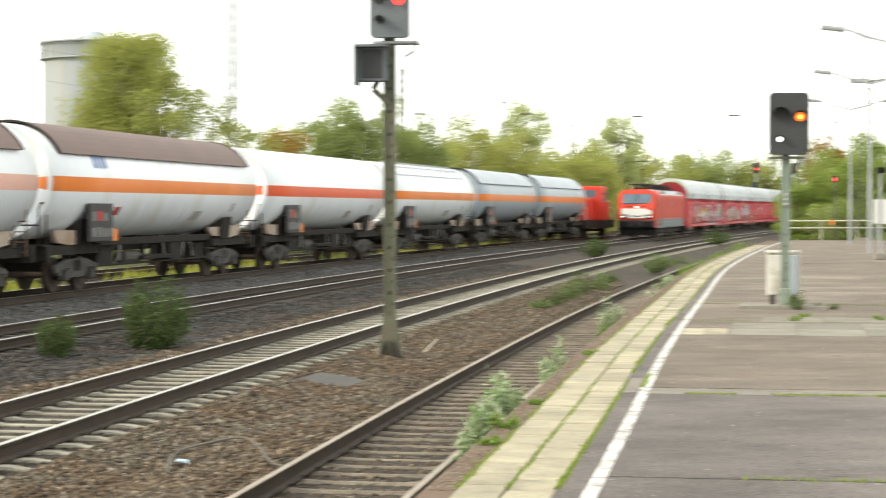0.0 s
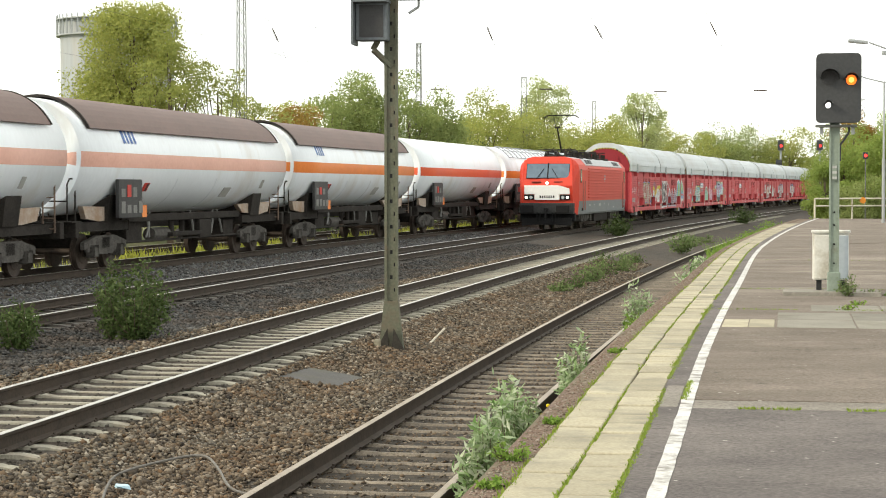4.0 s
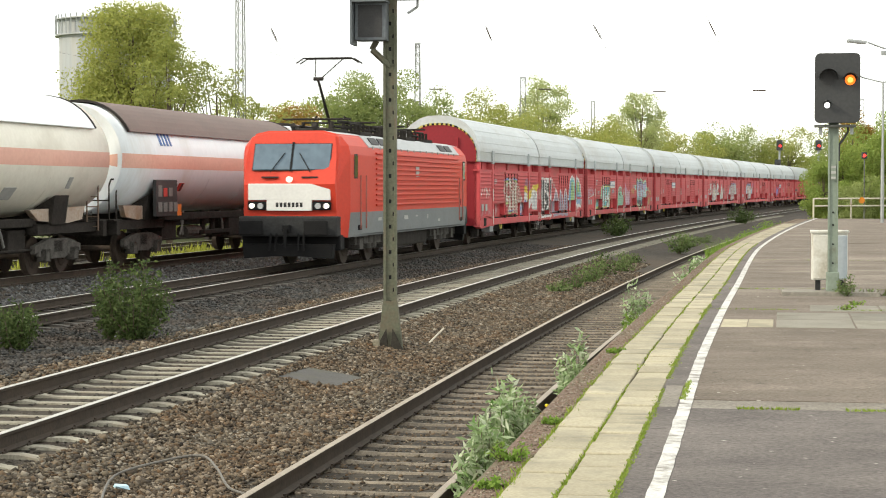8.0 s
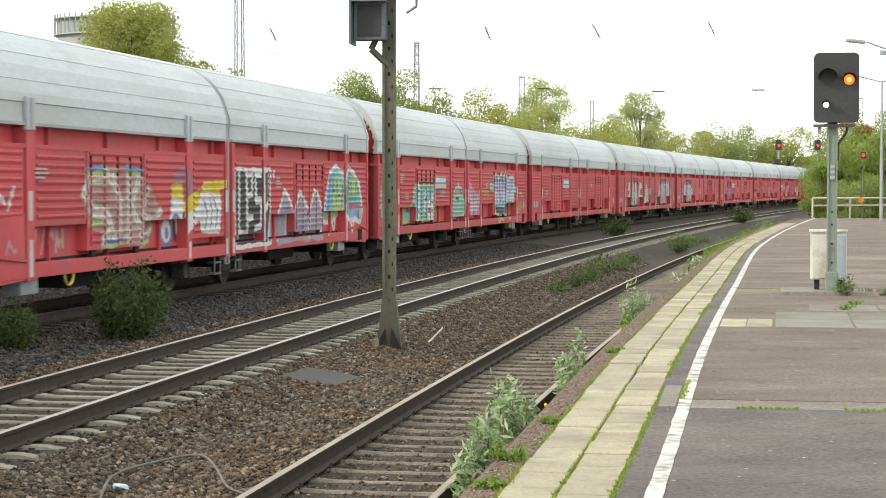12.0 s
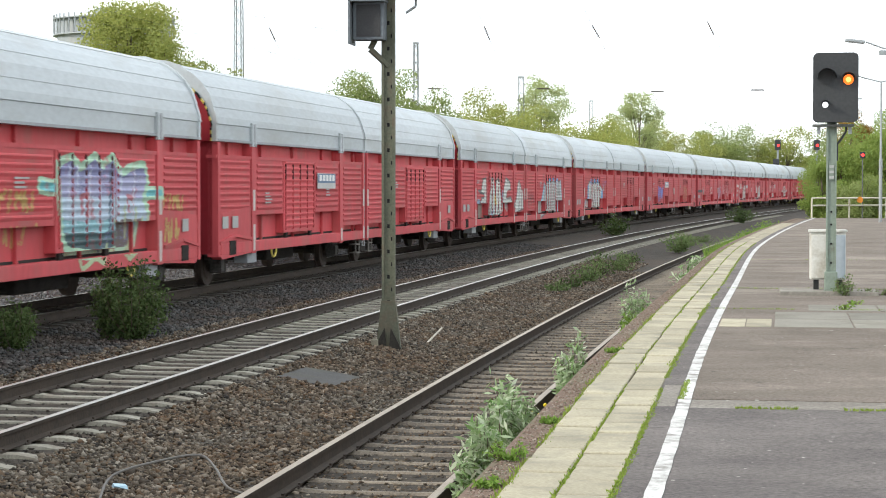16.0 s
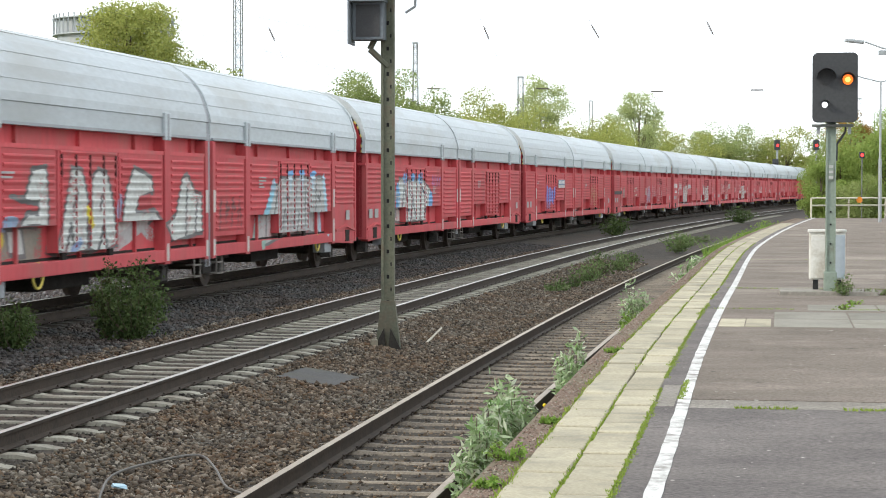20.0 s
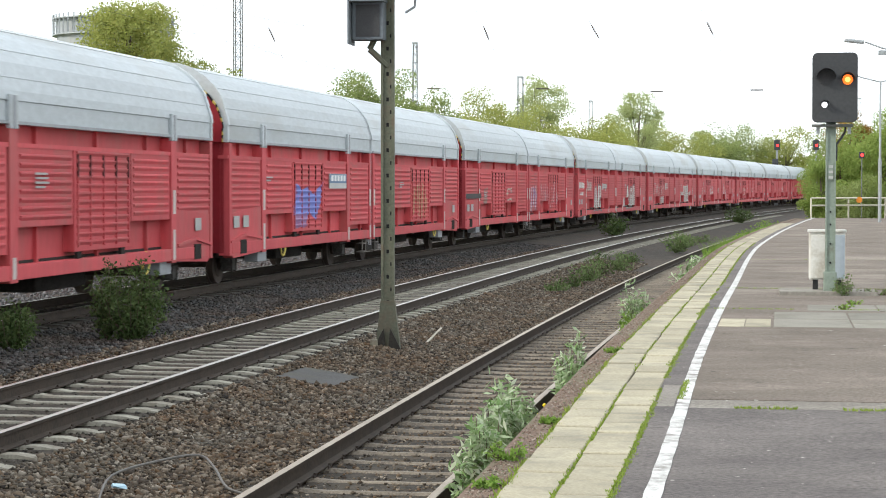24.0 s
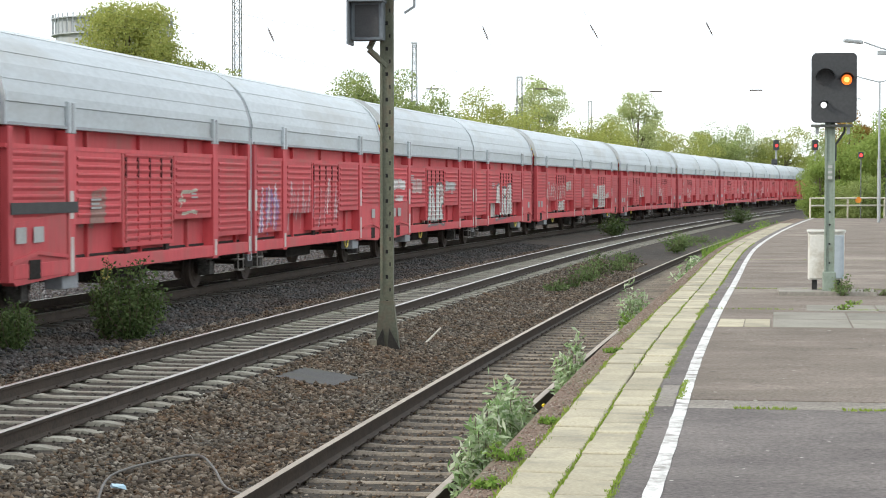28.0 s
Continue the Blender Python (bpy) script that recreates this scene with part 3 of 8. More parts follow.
SIDE_GLASS = mat("brownish_side_glass", (0.10, 0.095, 0.05), (0.06, 0.055, 0.03), 0.08, 0, 2, 6, 0.0, spec=0.6)
HANDRAIL = mat("faded_red_handrail", (0.42, 0.16, 0.13), (0.34, 0.12, 0.10), 0.6)
# blue base colour paints the sky's reflection into the dark glass
CAB_GLASS = mat("bluish_windscreen_glass", (0.11, 0.165, 0.22), (0.08, 0.12, 0.165), 0.06, 0, 1, 5, 0.0, spec=0.6, coat=0.15)
HEADLIGHT = mat("lit_headlight_glass", (1.0, 0.97, 0.88), (1.0, 0.97, 0.88), 0.2, 0, bump=0, emit=1.3)
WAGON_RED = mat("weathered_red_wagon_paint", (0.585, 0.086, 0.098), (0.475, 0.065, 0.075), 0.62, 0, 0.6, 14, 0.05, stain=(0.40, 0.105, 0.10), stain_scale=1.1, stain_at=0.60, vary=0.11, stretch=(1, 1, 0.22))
# deep red, darkened further to hold the shade between coupled wagons
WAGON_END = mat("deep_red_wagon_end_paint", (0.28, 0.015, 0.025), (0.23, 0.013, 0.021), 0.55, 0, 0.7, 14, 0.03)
HOOD = mat("pale_grey_roof_hood", (0.53, 0.57, 0.595), (0.44, 0.475, 0.495), 0.5, 0.0, 0.35, 12, 0.03, stain=(0.40, 0.41, 0.40), stain_scale=0.6, stain_at=0.6, stretch=(0.35, 1, 1), vary=0.07)
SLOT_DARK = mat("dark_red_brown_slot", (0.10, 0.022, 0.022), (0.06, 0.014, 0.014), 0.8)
STRIP_PALE = mat("faded_cream_strip", (0.62, 0.57, 0.54), (0.50, 0.45, 0.42), 0.7)
JOINT_DARK = mat("sooty_joint_cover", (0.12, 0.10, 0.095), (0.07, 0.06, 0.055), 0.8)
HOOD_DIM = mat("grey_roof_hood_frame", (0.36, 0.38, 0.40), (0.28, 0.29, 0.31), 0.6, 0, 0.8, 14, 0.04)
STEP_GREY = mat("grubby_step_steel", (0.22, 0.20, 0.18), (0.14, 0.125, 0.11), 0.8, 0, 3, 20, 0.1)
YELLOW = mat("faded_yellow_paint", (0.62, 0.50, 0.10), (0.50, 0.40, 0.08), 0.6)
BLACK = mat("matt_black_paint", (0.016, 0.016, 0.017), (0.010, 0.010, 0.011), 0.75, spec=0.15)
TANK_WHITE = mat("grubby_white_tank_paint", (0.85, 0.90, 0.95), (0.79, 0.835, 0.885), 0.34, 0, 0.3, 9, 0.02, stain=(0.66, 0.65, 0.63), stain_scale=0.5, stain_at=0.62, stretch=(1, 1, 0.35), spec=0.5)
TANK_CREAM = mat("cream_tank_paint", (0.86, 0.83, 0.74), (0.78, 0.75, 0.66), 0.45, 0, 0.4, 9, 0.02, stain=(0.66, 0.62, 0.53), stain_scale=0.5)
TANK_BLUE = mat("blue_grey_tank_paint", (0.40, 0.46, 0.52), (0.34, 0.39, 0.45), 0.4, 0, 0.4, 9, 0.02, stain=(0.33, 0.35, 0.37), stain_scale=0.5)
SHIELD_BROWN = mat("brown_sun_shield", (0.175, 0.115, 0.100), (0.140, 0.094, 0.083), 0.6, 0, 0.6, 10, 0.03)
STRIPE_ORANGE = mat("orange_band_paint", (0.82, 0.24, 0.045), (0.72, 0.20, 0.04), 0.45, 0, 1, 10, 0.02)
STRIPE_PALE = mat("faded_salmon_band_paint", (0.80, 0.47, 0.38), (0.72, 0.40, 0.32), 0.5, 0, 1, 10, 0.02)
STRIPE_RED = mat("red_orange_band_paint", (0.78, 0.13, 0.05), (0.70, 0.11, 0.045), 0.45, 0, 1, 10, 0.02)
BLUE_MARK = mat("blue_marking_paint", (0.05, 0.14, 0.42), (0.04, 0.11, 0.34), 0.5)
SKIRT = mat("rust_stained_skirt", (0.20, 0.13, 0.095), (0.12, 0.085, 0.065), 0.6, 0, 1.5, 15, 0.05)
SKIRT_PALE = mat("rust_streaked_pale_skirt", (0.46, 0.39, 0.33), (0.30, 0.23, 0.18), 0.6, 0, 1.2, 14, 0.05, stain=(0.30, 0.19, 0.12), stain_scale=1.6, stain_at=0.58)
PANEL_DARK = mat("dark_placard_board", (0.05, 0.05, 0.052), (0.03, 0.03, 0.032), 0.6)
PANEL_LIGHT = mat("pale_placard_paper", (0.45, 0.45, 0.44), (0.35, 0.35, 0.34), 0.7)
PAPER = mat("grubby_placard_paper", (0.24, 0.24, 0.235), (0.16, 0.16, 0.155), 0.8)
PANEL_RED = mat("red_placard_paint", (0.55, 0.05, 0.04), (0.45, 0.04, 0.03), 0.6)


def ring(bm, c, R, r, n=16, m=6):
    """A torus in the x-z plane."""
    g = [[bm.verts.new((c[0] + (R + r * math.cos(b)) * math.cos(a), c[1] + r * math.sin(b), c[2] + (R + r * math.cos(b)) * math.sin(a)))
          for b in (2 * math.pi * k / m for k in range(m))] for a in (2 * math.pi * k / n for k in range(n))]
    for i in range(n):
        for k in range(m):
            bm.faces.new((g[i][k], g[i][(k + 1) % m], g[(i + 1) % n][(k + 1) % m], g[(i + 1) % n][k]))
    return bm


MOVERS = []  # (thing, line, first running length, "red" or "tank")


def wheelset(parent, x, r=0.46, gauge=0.75, up=None):
    ax = part("wheelset", tube(bmesh.new(), (0, -0.9, 0), (0, 0.9, 0), 0.08, seg=10), WHEEL_STEEL, parent, at=pose(x, 0, r if up is None else up))
    for sd in (-1, 1):
        bm = bmesh.new()
        tube(bm, (0, sd * (gauge - 0.07), 0), (0, sd * (gauge + 0.06), 0), r, seg=28)
        tube(bm, (0, sd * (gauge - 0.09), 0), (0, sd * (gauge - 0.06), 0), r + 0.03, seg=28)
        tube(bm, (0, sd * (gauge + 0.05), 0), (0, sd * (gauge + 0.075), 0), r * 0.72, r * 0.60, seg=24)
        tube(bm, (0, sd * (gauge + 0.05), 0), (0, sd * (gauge + 0.14), 0), 0.13, seg=14)
        part("wheel", bm, WHEEL_STEEL, ax)
    return ax


def buffers(parent, x, sgn, z=1.05, off=0.88):
    for sd in (-1, 1):
        bm = bmesh.new()
        tube(bm, (x, sd * off, z), (x + sgn * 0.42, sd * off, z), 0.11, seg=12)
        tube(bm, (x + sgn * 0.38, sd * off, z), (x + sgn * 0.62, sd * off, z), 0.085, seg=12)
        tube(bm, (x + sgn * 0.60, sd * off, z), (x + sgn * 0.65, sd * off, z), 0.24, seg=16)
        part("buffer", bm, UNDER, parent)


# ---- electric locomotive ----
def locomotive():
    L = thing("electric_locomotive", "red electric freight locomotive with white front and raised pantograph", "locomotive")
    h, w = 9.2, 1.48
    # body shell: side outline in y,z with rounded eaves; the -x end slopes
    def shell(x0, x1, prof):
        return prism(prof, x0, x1, "x")
    side = [(-w, 0.78), (-w, 3.0), (-w + 0.05, 3.24), (-w + 0.30, 3.54), (-0.75, 3.64), (0.75, 3.64), (w - 0.30, 3.54), (w - 0.05, 3.24), (w, 3.0), (w, 0.78)]
    body = shell(-h, h, side)
    for x in (-h + 2.1, h - 2.1, -h + 0.75, h - 0.75):
        bmesh.ops.bisect_plane(body, geom=body.verts[:] + body.edges[:] + body.faces[:], plane_co=(x, 0, 0), plane_no=(1, 0, 0))
    for zc in (1.45, 2.2):
        bmesh.ops.bisect_plane(body, geom=body.verts[:] + body.edges[:] + body.faces[:], plane_co=(0, 0, zc), plane_no=(0, 0, 1))
    for v in body.verts:  # raked, slightly tapered cab ends
        if abs(v.co.x) > h - 0.01:
            sg = 1 if v.co.x > 0 else -1
            if v.co.z > 2.2:
                v.co.x -= sg * (v.co.z - 2.2) * 0.42
            elif v.co.z < 1.4:
                v.co.x -= sg * 0.12
            v.co.y *= 0.86
    for v in body.verts:  # squarer shoulders at the cabs
        if abs(v.co.x) > h - 0.72 and v.co.z > 3.1 and abs(v.co.y) > 0.5:
            v.co.y = math.copysign(min(abs(v.co.y) * 1.13 + 0.02, 1.25), v.co.y)
    bmesh.ops.bevel(body, geom=[e for e in body.edges if len(e.link_faces) == 2 and e.calc_face_angle(0) > 0.5], offset=0.07, segments=3, affect="EDGES")
    for f in body.faces:
        c = f.calc_center_median()
        if c.z < 1.45 and abs(c.x) < h - 0.74:
            f.material_index = 1
        elif c.z > 3.58 and abs(c.x) < h - 1.0:
            f.material_index = 2
    part("body", body, [TRAFFIC_RED, LOCO_GREY, LOCO_ROOF], L)
    # light grey sloping roof flank panels with vents
    for sd in (-1, 1):
        bm = prism([(sd * (w - 0.05), 3.22), (sd * (w - 0.035), 3.25), (sd * (w - 0.29), 3.565), (sd * (w - 0.33), 3.565)], -h + 3.0, h - 2.0, "x")
        part("roof_flank", bm, LOCO_ROOF, L, "light grey roof flank")
        for x in (-5.2, -4.1, 4.6, 5.7):
            m = Matrix.Translation((x, sd * (w - 0.15), 3.42)) @ Matrix.Rotation(-sd * 0.92, 4, "X")
            part("roof_vent", box(bmesh.new(), -0.45, 0.45, -0.12, 0.12, -0.01, 0.012), PANEL_DARK, L, at=m)
        bm = bmesh.new()
        for i in range(11):
            box(bm, -5.5, 6.75, sd * w - 0.045, sd * w + 0.045, 1.60 + i * 0.145, 1.655 + i * 0.145, 0.012)
        part("side_ribs", bm, TRAFFIC_RED, L, "horizontal ribs on the red side")
        part("side_logo", box(bmesh.new(), -0.25, 0.25, sd * (w + 0.032), sd * (w + 0.036), 2.44, 2.76), PANEL_LIGHT, L, "pale plain badge")
        for x in (-h + 1.35, h - 1.35):
            inward = 1 if x < 0 else -1
            win = part("cab_side_window", newbox(x - 0.20, x + 0.20, min(sd * (w - 0.05), sd * (w + 0.012)), max(sd * (w - 0.05), sd * (w + 0.012)), 2.36, 3.02, 0.003), BUFFER_GREY, L, "small cab side window in a dark frame")
            part("window_glass", newbox(x - 0.16, x + 0.16, min(sd * (w - 0.02), sd * (w + 0.016)), max(sd * (w - 0.02), sd * (w + 0.016)), 2.40, 2.98, 0.003), SIDE_GLASS, win)
            for k in (0.38, 1.02):
                part("handrail", tube(bmesh.new(), (x + k * inward, sd * (w + 0.05), 1.0), (x + k * inward, sd * (w + 0.05), 2.45), 0.02, seg=6), HANDRAIL, L, "slim faded handrail beside the cab door")
            part("door_step", newbox(x + 0.5 * inward - 0.16, x + 0.5 * inward + 0.16, min(sd * (w - 0.02), sd * (w + 0.014)), max(sd * (w - 0.02), sd * (w + 0.014)), 0.96, 1.10, 0.004), BLACK, L)
            part("door_lock", newbox(x + 0.56 * inward - 0.03, x + 0.56 * inward + 0.03, min(sd * w, sd * (w + 0.02)), max(sd * w, sd * (w + 0.02)), 1.52, 1.72, 0.004), WAGON_END, L)
        for i in range(14):
            x = -5.7 + i * 0.92
            part("roof_clip", newbox(x - 0.05, x + 0.05, min(sd * (w - 0.06), sd * (w - 0.02)), max(sd * (w - 0.06), sd * (w - 0.02)), 3.19, 3.27, 0.004), PANEL_LIGHT, L)
        for i in range(6):
            part("white_mark", box(bmesh.new(), -5.2 + i * 1.7, -5.2 + i * 1.7 + (0.42, 0.2, 0.55, 0.25, 0.15, 0.4)[i], sd * (w + 0.001), sd * (w + 0.004), (1.18, 1.2, 1.16, 1.22, 1.14, 1.02)[i], (1.27, 1.26, 1.28, 1.27, 1.26, 1.10)[i]), PANEL_LIGHT, L)
    # fronts
    for sg in (-1, 1):
        f = Matrix.Identity(4) if sg < 0 else Matrix.Rotation(math.pi, 4, "Z")
        lean = math.atan(0.42)
        def tilted(x, z):
            return f @ Matrix.Translation((-h + x, 0, z)) @ Matrix.Rotation(lean, 4, "Y")
        ws = part("windscreen", box(bmesh.new(), -0.02, 0.015, -1.05, 1.05, -0.37, 0.37, 0.01), CAB_GLASS, L, "dark raked windscreen", at=tilted(0.31, 2.93))
        part("screen_frame", box(bmesh.new(), -0.006, 0.012, -1.075, 1.075, -0.395, 0.395, 0.01), BUFFER_GREY, L, at=tilted(0.31, 2.93))
        part("screen_pillar", box(bmesh.new(), -0.03, 0.0, -0.03, 0.03, -0.42, 0.42), BLACK, ws)
        for sd in (-1, 1):
            part("wiper", tube(bmesh.new(), (-0.05, sd * 0.55, -0.46), (-0.05, sd * 0.2, 0.1), 0.013, seg=5), BLACK, ws)
        bm = bmesh.new()
        box(bm, -h - 0.035, -h + 0.05, -1.13, 1.13, 1.78, 2.22, 0.02)
        box(bm, -h - 0.034, -h + 0.05, -0.62, 0.62, 1.50, 1.80, 0.02)
        part("white_band", bm, LOCO_WHITE, L, "white warning band across the nose", at=f)
        bm = bmesh.new()
        for i in range(7):
            box(bm, -h - 0.040, -h - 0.034, 0.36 - i * 0.11 - 0.07, 0.36 - i * 0.11, 1.6, 1.72)
        part("number_bars", bm, BUFFER_GREY, L, "dark unreadable bars", at=f)
        for sd in (-1, 1):
            lamp = part("headlamp_housing", box(bmesh.new(), -h - 0.03, -h + 0.05, min(sd * 1.14, sd * 0.64), max(sd * 1.14, sd * 0.64), 1.52, 1.75, 0.02), BLACK, L, at=f)
            part("headlight", tube(bmesh.new(), (-h - 0.05, sd * 1.02, 1.63), (-h - 0.02, sd * 1.02, 1.63), 0.07, seg=16), HEADLIGHT if sg < 0 else PANEL_RED, lamp)
            part("tail_light", tube(bmesh.new(), (-h - 0.045, sd * 0.79, 1.63), (-h - 0.02, sd * 0.79, 1.63), 0.08, seg=16), LOCO_ROOF, lamp)
        part("top_headlight", tube(bmesh.new(), (-h - 0.04, 0, 2.33), (-h + 0.1, 0, 2.33), 0.075, seg=18), HEADLIGHT if sg < 0 else LOCO_ROOF, L, at=f)
        for sd in (-1, 1):
            part("nose_vent", box(bmesh.new(), -h + 0.03, -h + 0.15, sd * 0.55 - 0.22, sd * 0.55 + 0.22, 2.37, 2.41), BUFFER_GREY, L, at=f)
        # buffer beam, plough, coupling
        bm = newbox(-h - 0.16, -h + 0.3, -1.34, 1.34, 0.82, 1.36, 0.05)
        part("buffer_beam", bm, BUFFER_GREY, L, "dark grey buffer beam", at=f)
        bm = prism([(-1.2, 0.24), (-0.35, 0.30), (0.35, 0.30), (1.2, 0.24), (1.24, 0.62), (-1.24, 0.62)], -h - 0.18, -h + 0.1, "x")
        part("plough", bm, BLACK, L, "black rail guard", at=f)
        for sd in (-1, 1):
            bm = bmesh.new()
            tube(bm, (-h - 0.1, sd * 0.88, 1.06), (-h - 0.45, sd * 0.88, 1.06), 0.15, seg=14)
            box(bm, -h - 0.62, -h - 0.55, sd * 0.88 - 0.33, sd * 0.88 + 0.33, 0.86, 1.26, 0.04)
            part("buffer", bm, BLACK, L, at=f)
        bm = bmesh.new()
        box(bm, -h - 0.4, -h, -0.09, 0.09, 0.95, 1.13, 0.02)
        tube(bm, (-h - 0.4, 0, 1.04), (-h - 0.45, 0, 0.55), 0.045, seg=8)
        part("coupling_hook", bm, BLACK, L, at=f)
        for sd in (-0.45, 0.45, 0.3, -0.3):
            part("brake_hose", tube(bmesh.new(), (-h - 0.18, sd, 0.9), (-h - 0.3, sd * 1.05, 0.45), 0.03, seg=6), BLACK, L, at=f)
        part("lower_skirt", newbox(-h + 0.15, -h + 0.6, -1.36, 1.36, 0.45, 0.86, 0.04), BLACK, L, at=f)
    # bogies
    for bx in (-5.1, 5.1):
        bg = part("bogie", newbox(bx - 2.2, bx + 2.2, -1.15, 1.15, 0.45, 0.85, 0.05), UNDER, L, "grimy black bogie")
        for dx in (-1.45, 1.45):
            wheelset(L, bx + dx, 0.60)
        for sd in (-1, 1):
            bm = bmesh.new()
            box(bm, bx - 2.1, bx + 2.1, sd * 1.05, sd * 1.25, 0.55, 0.8, 0.04)
            for dx in (-1.45, 1.45):
                box(bm, bx + dx - 0.25, bx + dx + 0.25, sd * 1.0, sd * 1.3, 0.42, 0.72, 0.03)
                tube(bm, (bx + dx - 0.45, sd * 1.15, 0.5), (bx + dx - 0.45, sd * 1.15, 1.0), 0.1, seg=10)
                tube(bm, (bx + dx + 0.45, sd * 1.15, 0.5), (bx + dx + 0.45, sd * 1.15, 1.0), 0.1, seg=10)
            tube(bm, (bx - 0.3, sd * 1.2, 0.4), (bx - 0.3, sd * 1.2, 1.0), 0.13, seg=10)
            tube(bm, (bx + 0.3, sd * 1.2, 0.4), (bx + 0.3, sd * 1.2, 1.0), 0.13, seg=10)
            part("bogie_frame", bm, BOGIE, bg)
    part("transformer", newbox(-2.4, 2.4, -1.3, 1.3, 0.35, 0.95, 0.06), UNDER, L)
    # roof gear
    for x in (-6.0, -3.0, 0.0, 3.0):
        bm = bmesh.new()
        box(bm, x - 0.8, x + 0.8, -0.6, 0.6, 3.6, 3.76, 0.04)
        for dx, dy in ((-0.8, -0.5), (0.0, 0.5), (0.8, -0.5), (0.5, 0.2)):
            tube(bm, (x + dx * 0.8, dy, 3.72), (x + dx * 0.8, dy, 3.95), 0.07, 0.05, seg=10)
        part("roof_equipment", bm, UNDER, L, "dark roof insulators and boxes")
    for x in (-4.5, -1.5, 1.6, 4.4):
        bm = bmesh.new()
        for k in range(5):
            tube(bm, (x - 0.5 + k * 0.25, -0.75 + 0.3 * (k % 2), 3.6), (x - 0.5 + k * 0.25, -0.75 + 0.3 * (k % 2), 3.92), 0.055, 0.045, seg=8)
        box(bm, x - 0.65, x + 0.65, -0.95, -0.35, 3.58, 3.70, 0.02)
        tube(bm, (x - 0.7, -0.62, 3.93), (x + 0.7, -0.62, 3.93), 0.035, seg=6)
        part("roof_insulator_row", bm, UNDER, L, "row of sooty roof insulators")
    part("roof_busbar", wire([(-6.0, -0.5, 3.98), (-3, -0.5, 4.0), (0.5, 0.3, 4.0), (4.2, -0.4, 3.98)], 0.03), UNDER, L)
    # folded pantographs and the raised one
    for x, d in ((-5.5, 1), (-2.4, 1), (1.4, -1), (4.6, -1)):
        bm = bmesh.new()
        for sd in (-0.5, 0.5):
            tube(bm, (x - 0.9, sd, 3.82), (x + 0.9, sd, 3.82), 0.035, seg=6)
            tube(bm, (x - 1.0, sd * 0.7, 3.92), (x + 1.1, sd * 0.5, 3.98), 0.025, seg=6)
        pg = part("folded_pantograph", bm, UNDER, L, "folded pantograph")
        pg["kind"] = "stuff"
        for dx in (-1.0, -0.75):
            part("contact_strip", tube(bmesh.new(), (x + dx, -0.95, 4.02), (x + dx, 0.95, 4.02), 0.025, seg=6), UNDER, pg)
    x = -4.9
    bm = bmesh.new()
    tube(bm, (x, 0, 3.9), (x - 1.35, 0, 5.15), 0.05, 0.04, seg=8)
    tube(bm, (x - 1.3, -0.14, 5.15), (x - 1.3, 0.14, 5.15), 0.05, seg=8)
    for sd in (-1, 1):
        tube(bm, (x - 1.35, sd * 0.08, 5.15), (x - 0.1, sd * 0.40, 5.78), 0.018, seg=6)
        tube(bm, (x + 0.1, sd * 0.5, 4.05), (x, sd * 0.4, 4.15), 0.03, seg=6)
    part("pantograph_arm", bm, UNDER, L, "raised half-scissor pantograph arm")
    bm = bmesh.new()
    for dx in (-0.2, 0.2):
        pts = [(x - 0.1 + dx, -0.92, 5.66), (x - 0.1 + dx, -0.7, 5.80), (x - 0.1 + dx, 0.7, 5.80), (x - 0.1 + dx, 0.92, 5.66)]
        for a, b in zip(pts, pts[1:]):
            tube(bm, a, b, 0.02, seg=6)
    part("pantograph_head", bm, UNDER, L)
    for sd in (-1, 1):
        part("roof_horn", tube(bmesh.new(), (-h + 1.6, sd * 0.3, 3.62), (-h + 1.4, sd * 0.3, 3.82), 0.05, 0.08, seg=8), UNDER, L)
    MOVERS.append((L, 3, 149.6, "red"))
    return L


# ---- covered double-deck car carrier: two hooded halves ----
HALF = 13.975
WAGON_SIDE = 1.5
HOOD_HALF = [(1.48, 3.07), (1.48, 3.42), (1.50, 3.436), (1.48, 3.58), (1.415, 3.774), (1.420, 3.786), (1.33, 4.02), (1.190, 4.212), (1.194, 4.224), (0.99, 4.42), (0.708, 4.594),
             (0.710, 4.606), (0.36, 4.715), (0.0, 4.73)]


def hood_outline(grow=0.0, drop=0.0):
    right = [(y + grow * (1 if y > 0.3 else y / 0.3), z + (grow if z > 3.9 else 0) - drop) for y, z in HOOD_HALF]
    return right + [(-y, z) for y, z in right[-2::-1]]


def arch_outline(t):
    """The opening inside the hood's end: thin at the feet, thick at the crown."""
    return [(y * (1 - 0.055 * t), 3.05 + (z - 3.05) * (1 - 0.19 * t)) for y, z in hood_outline()]


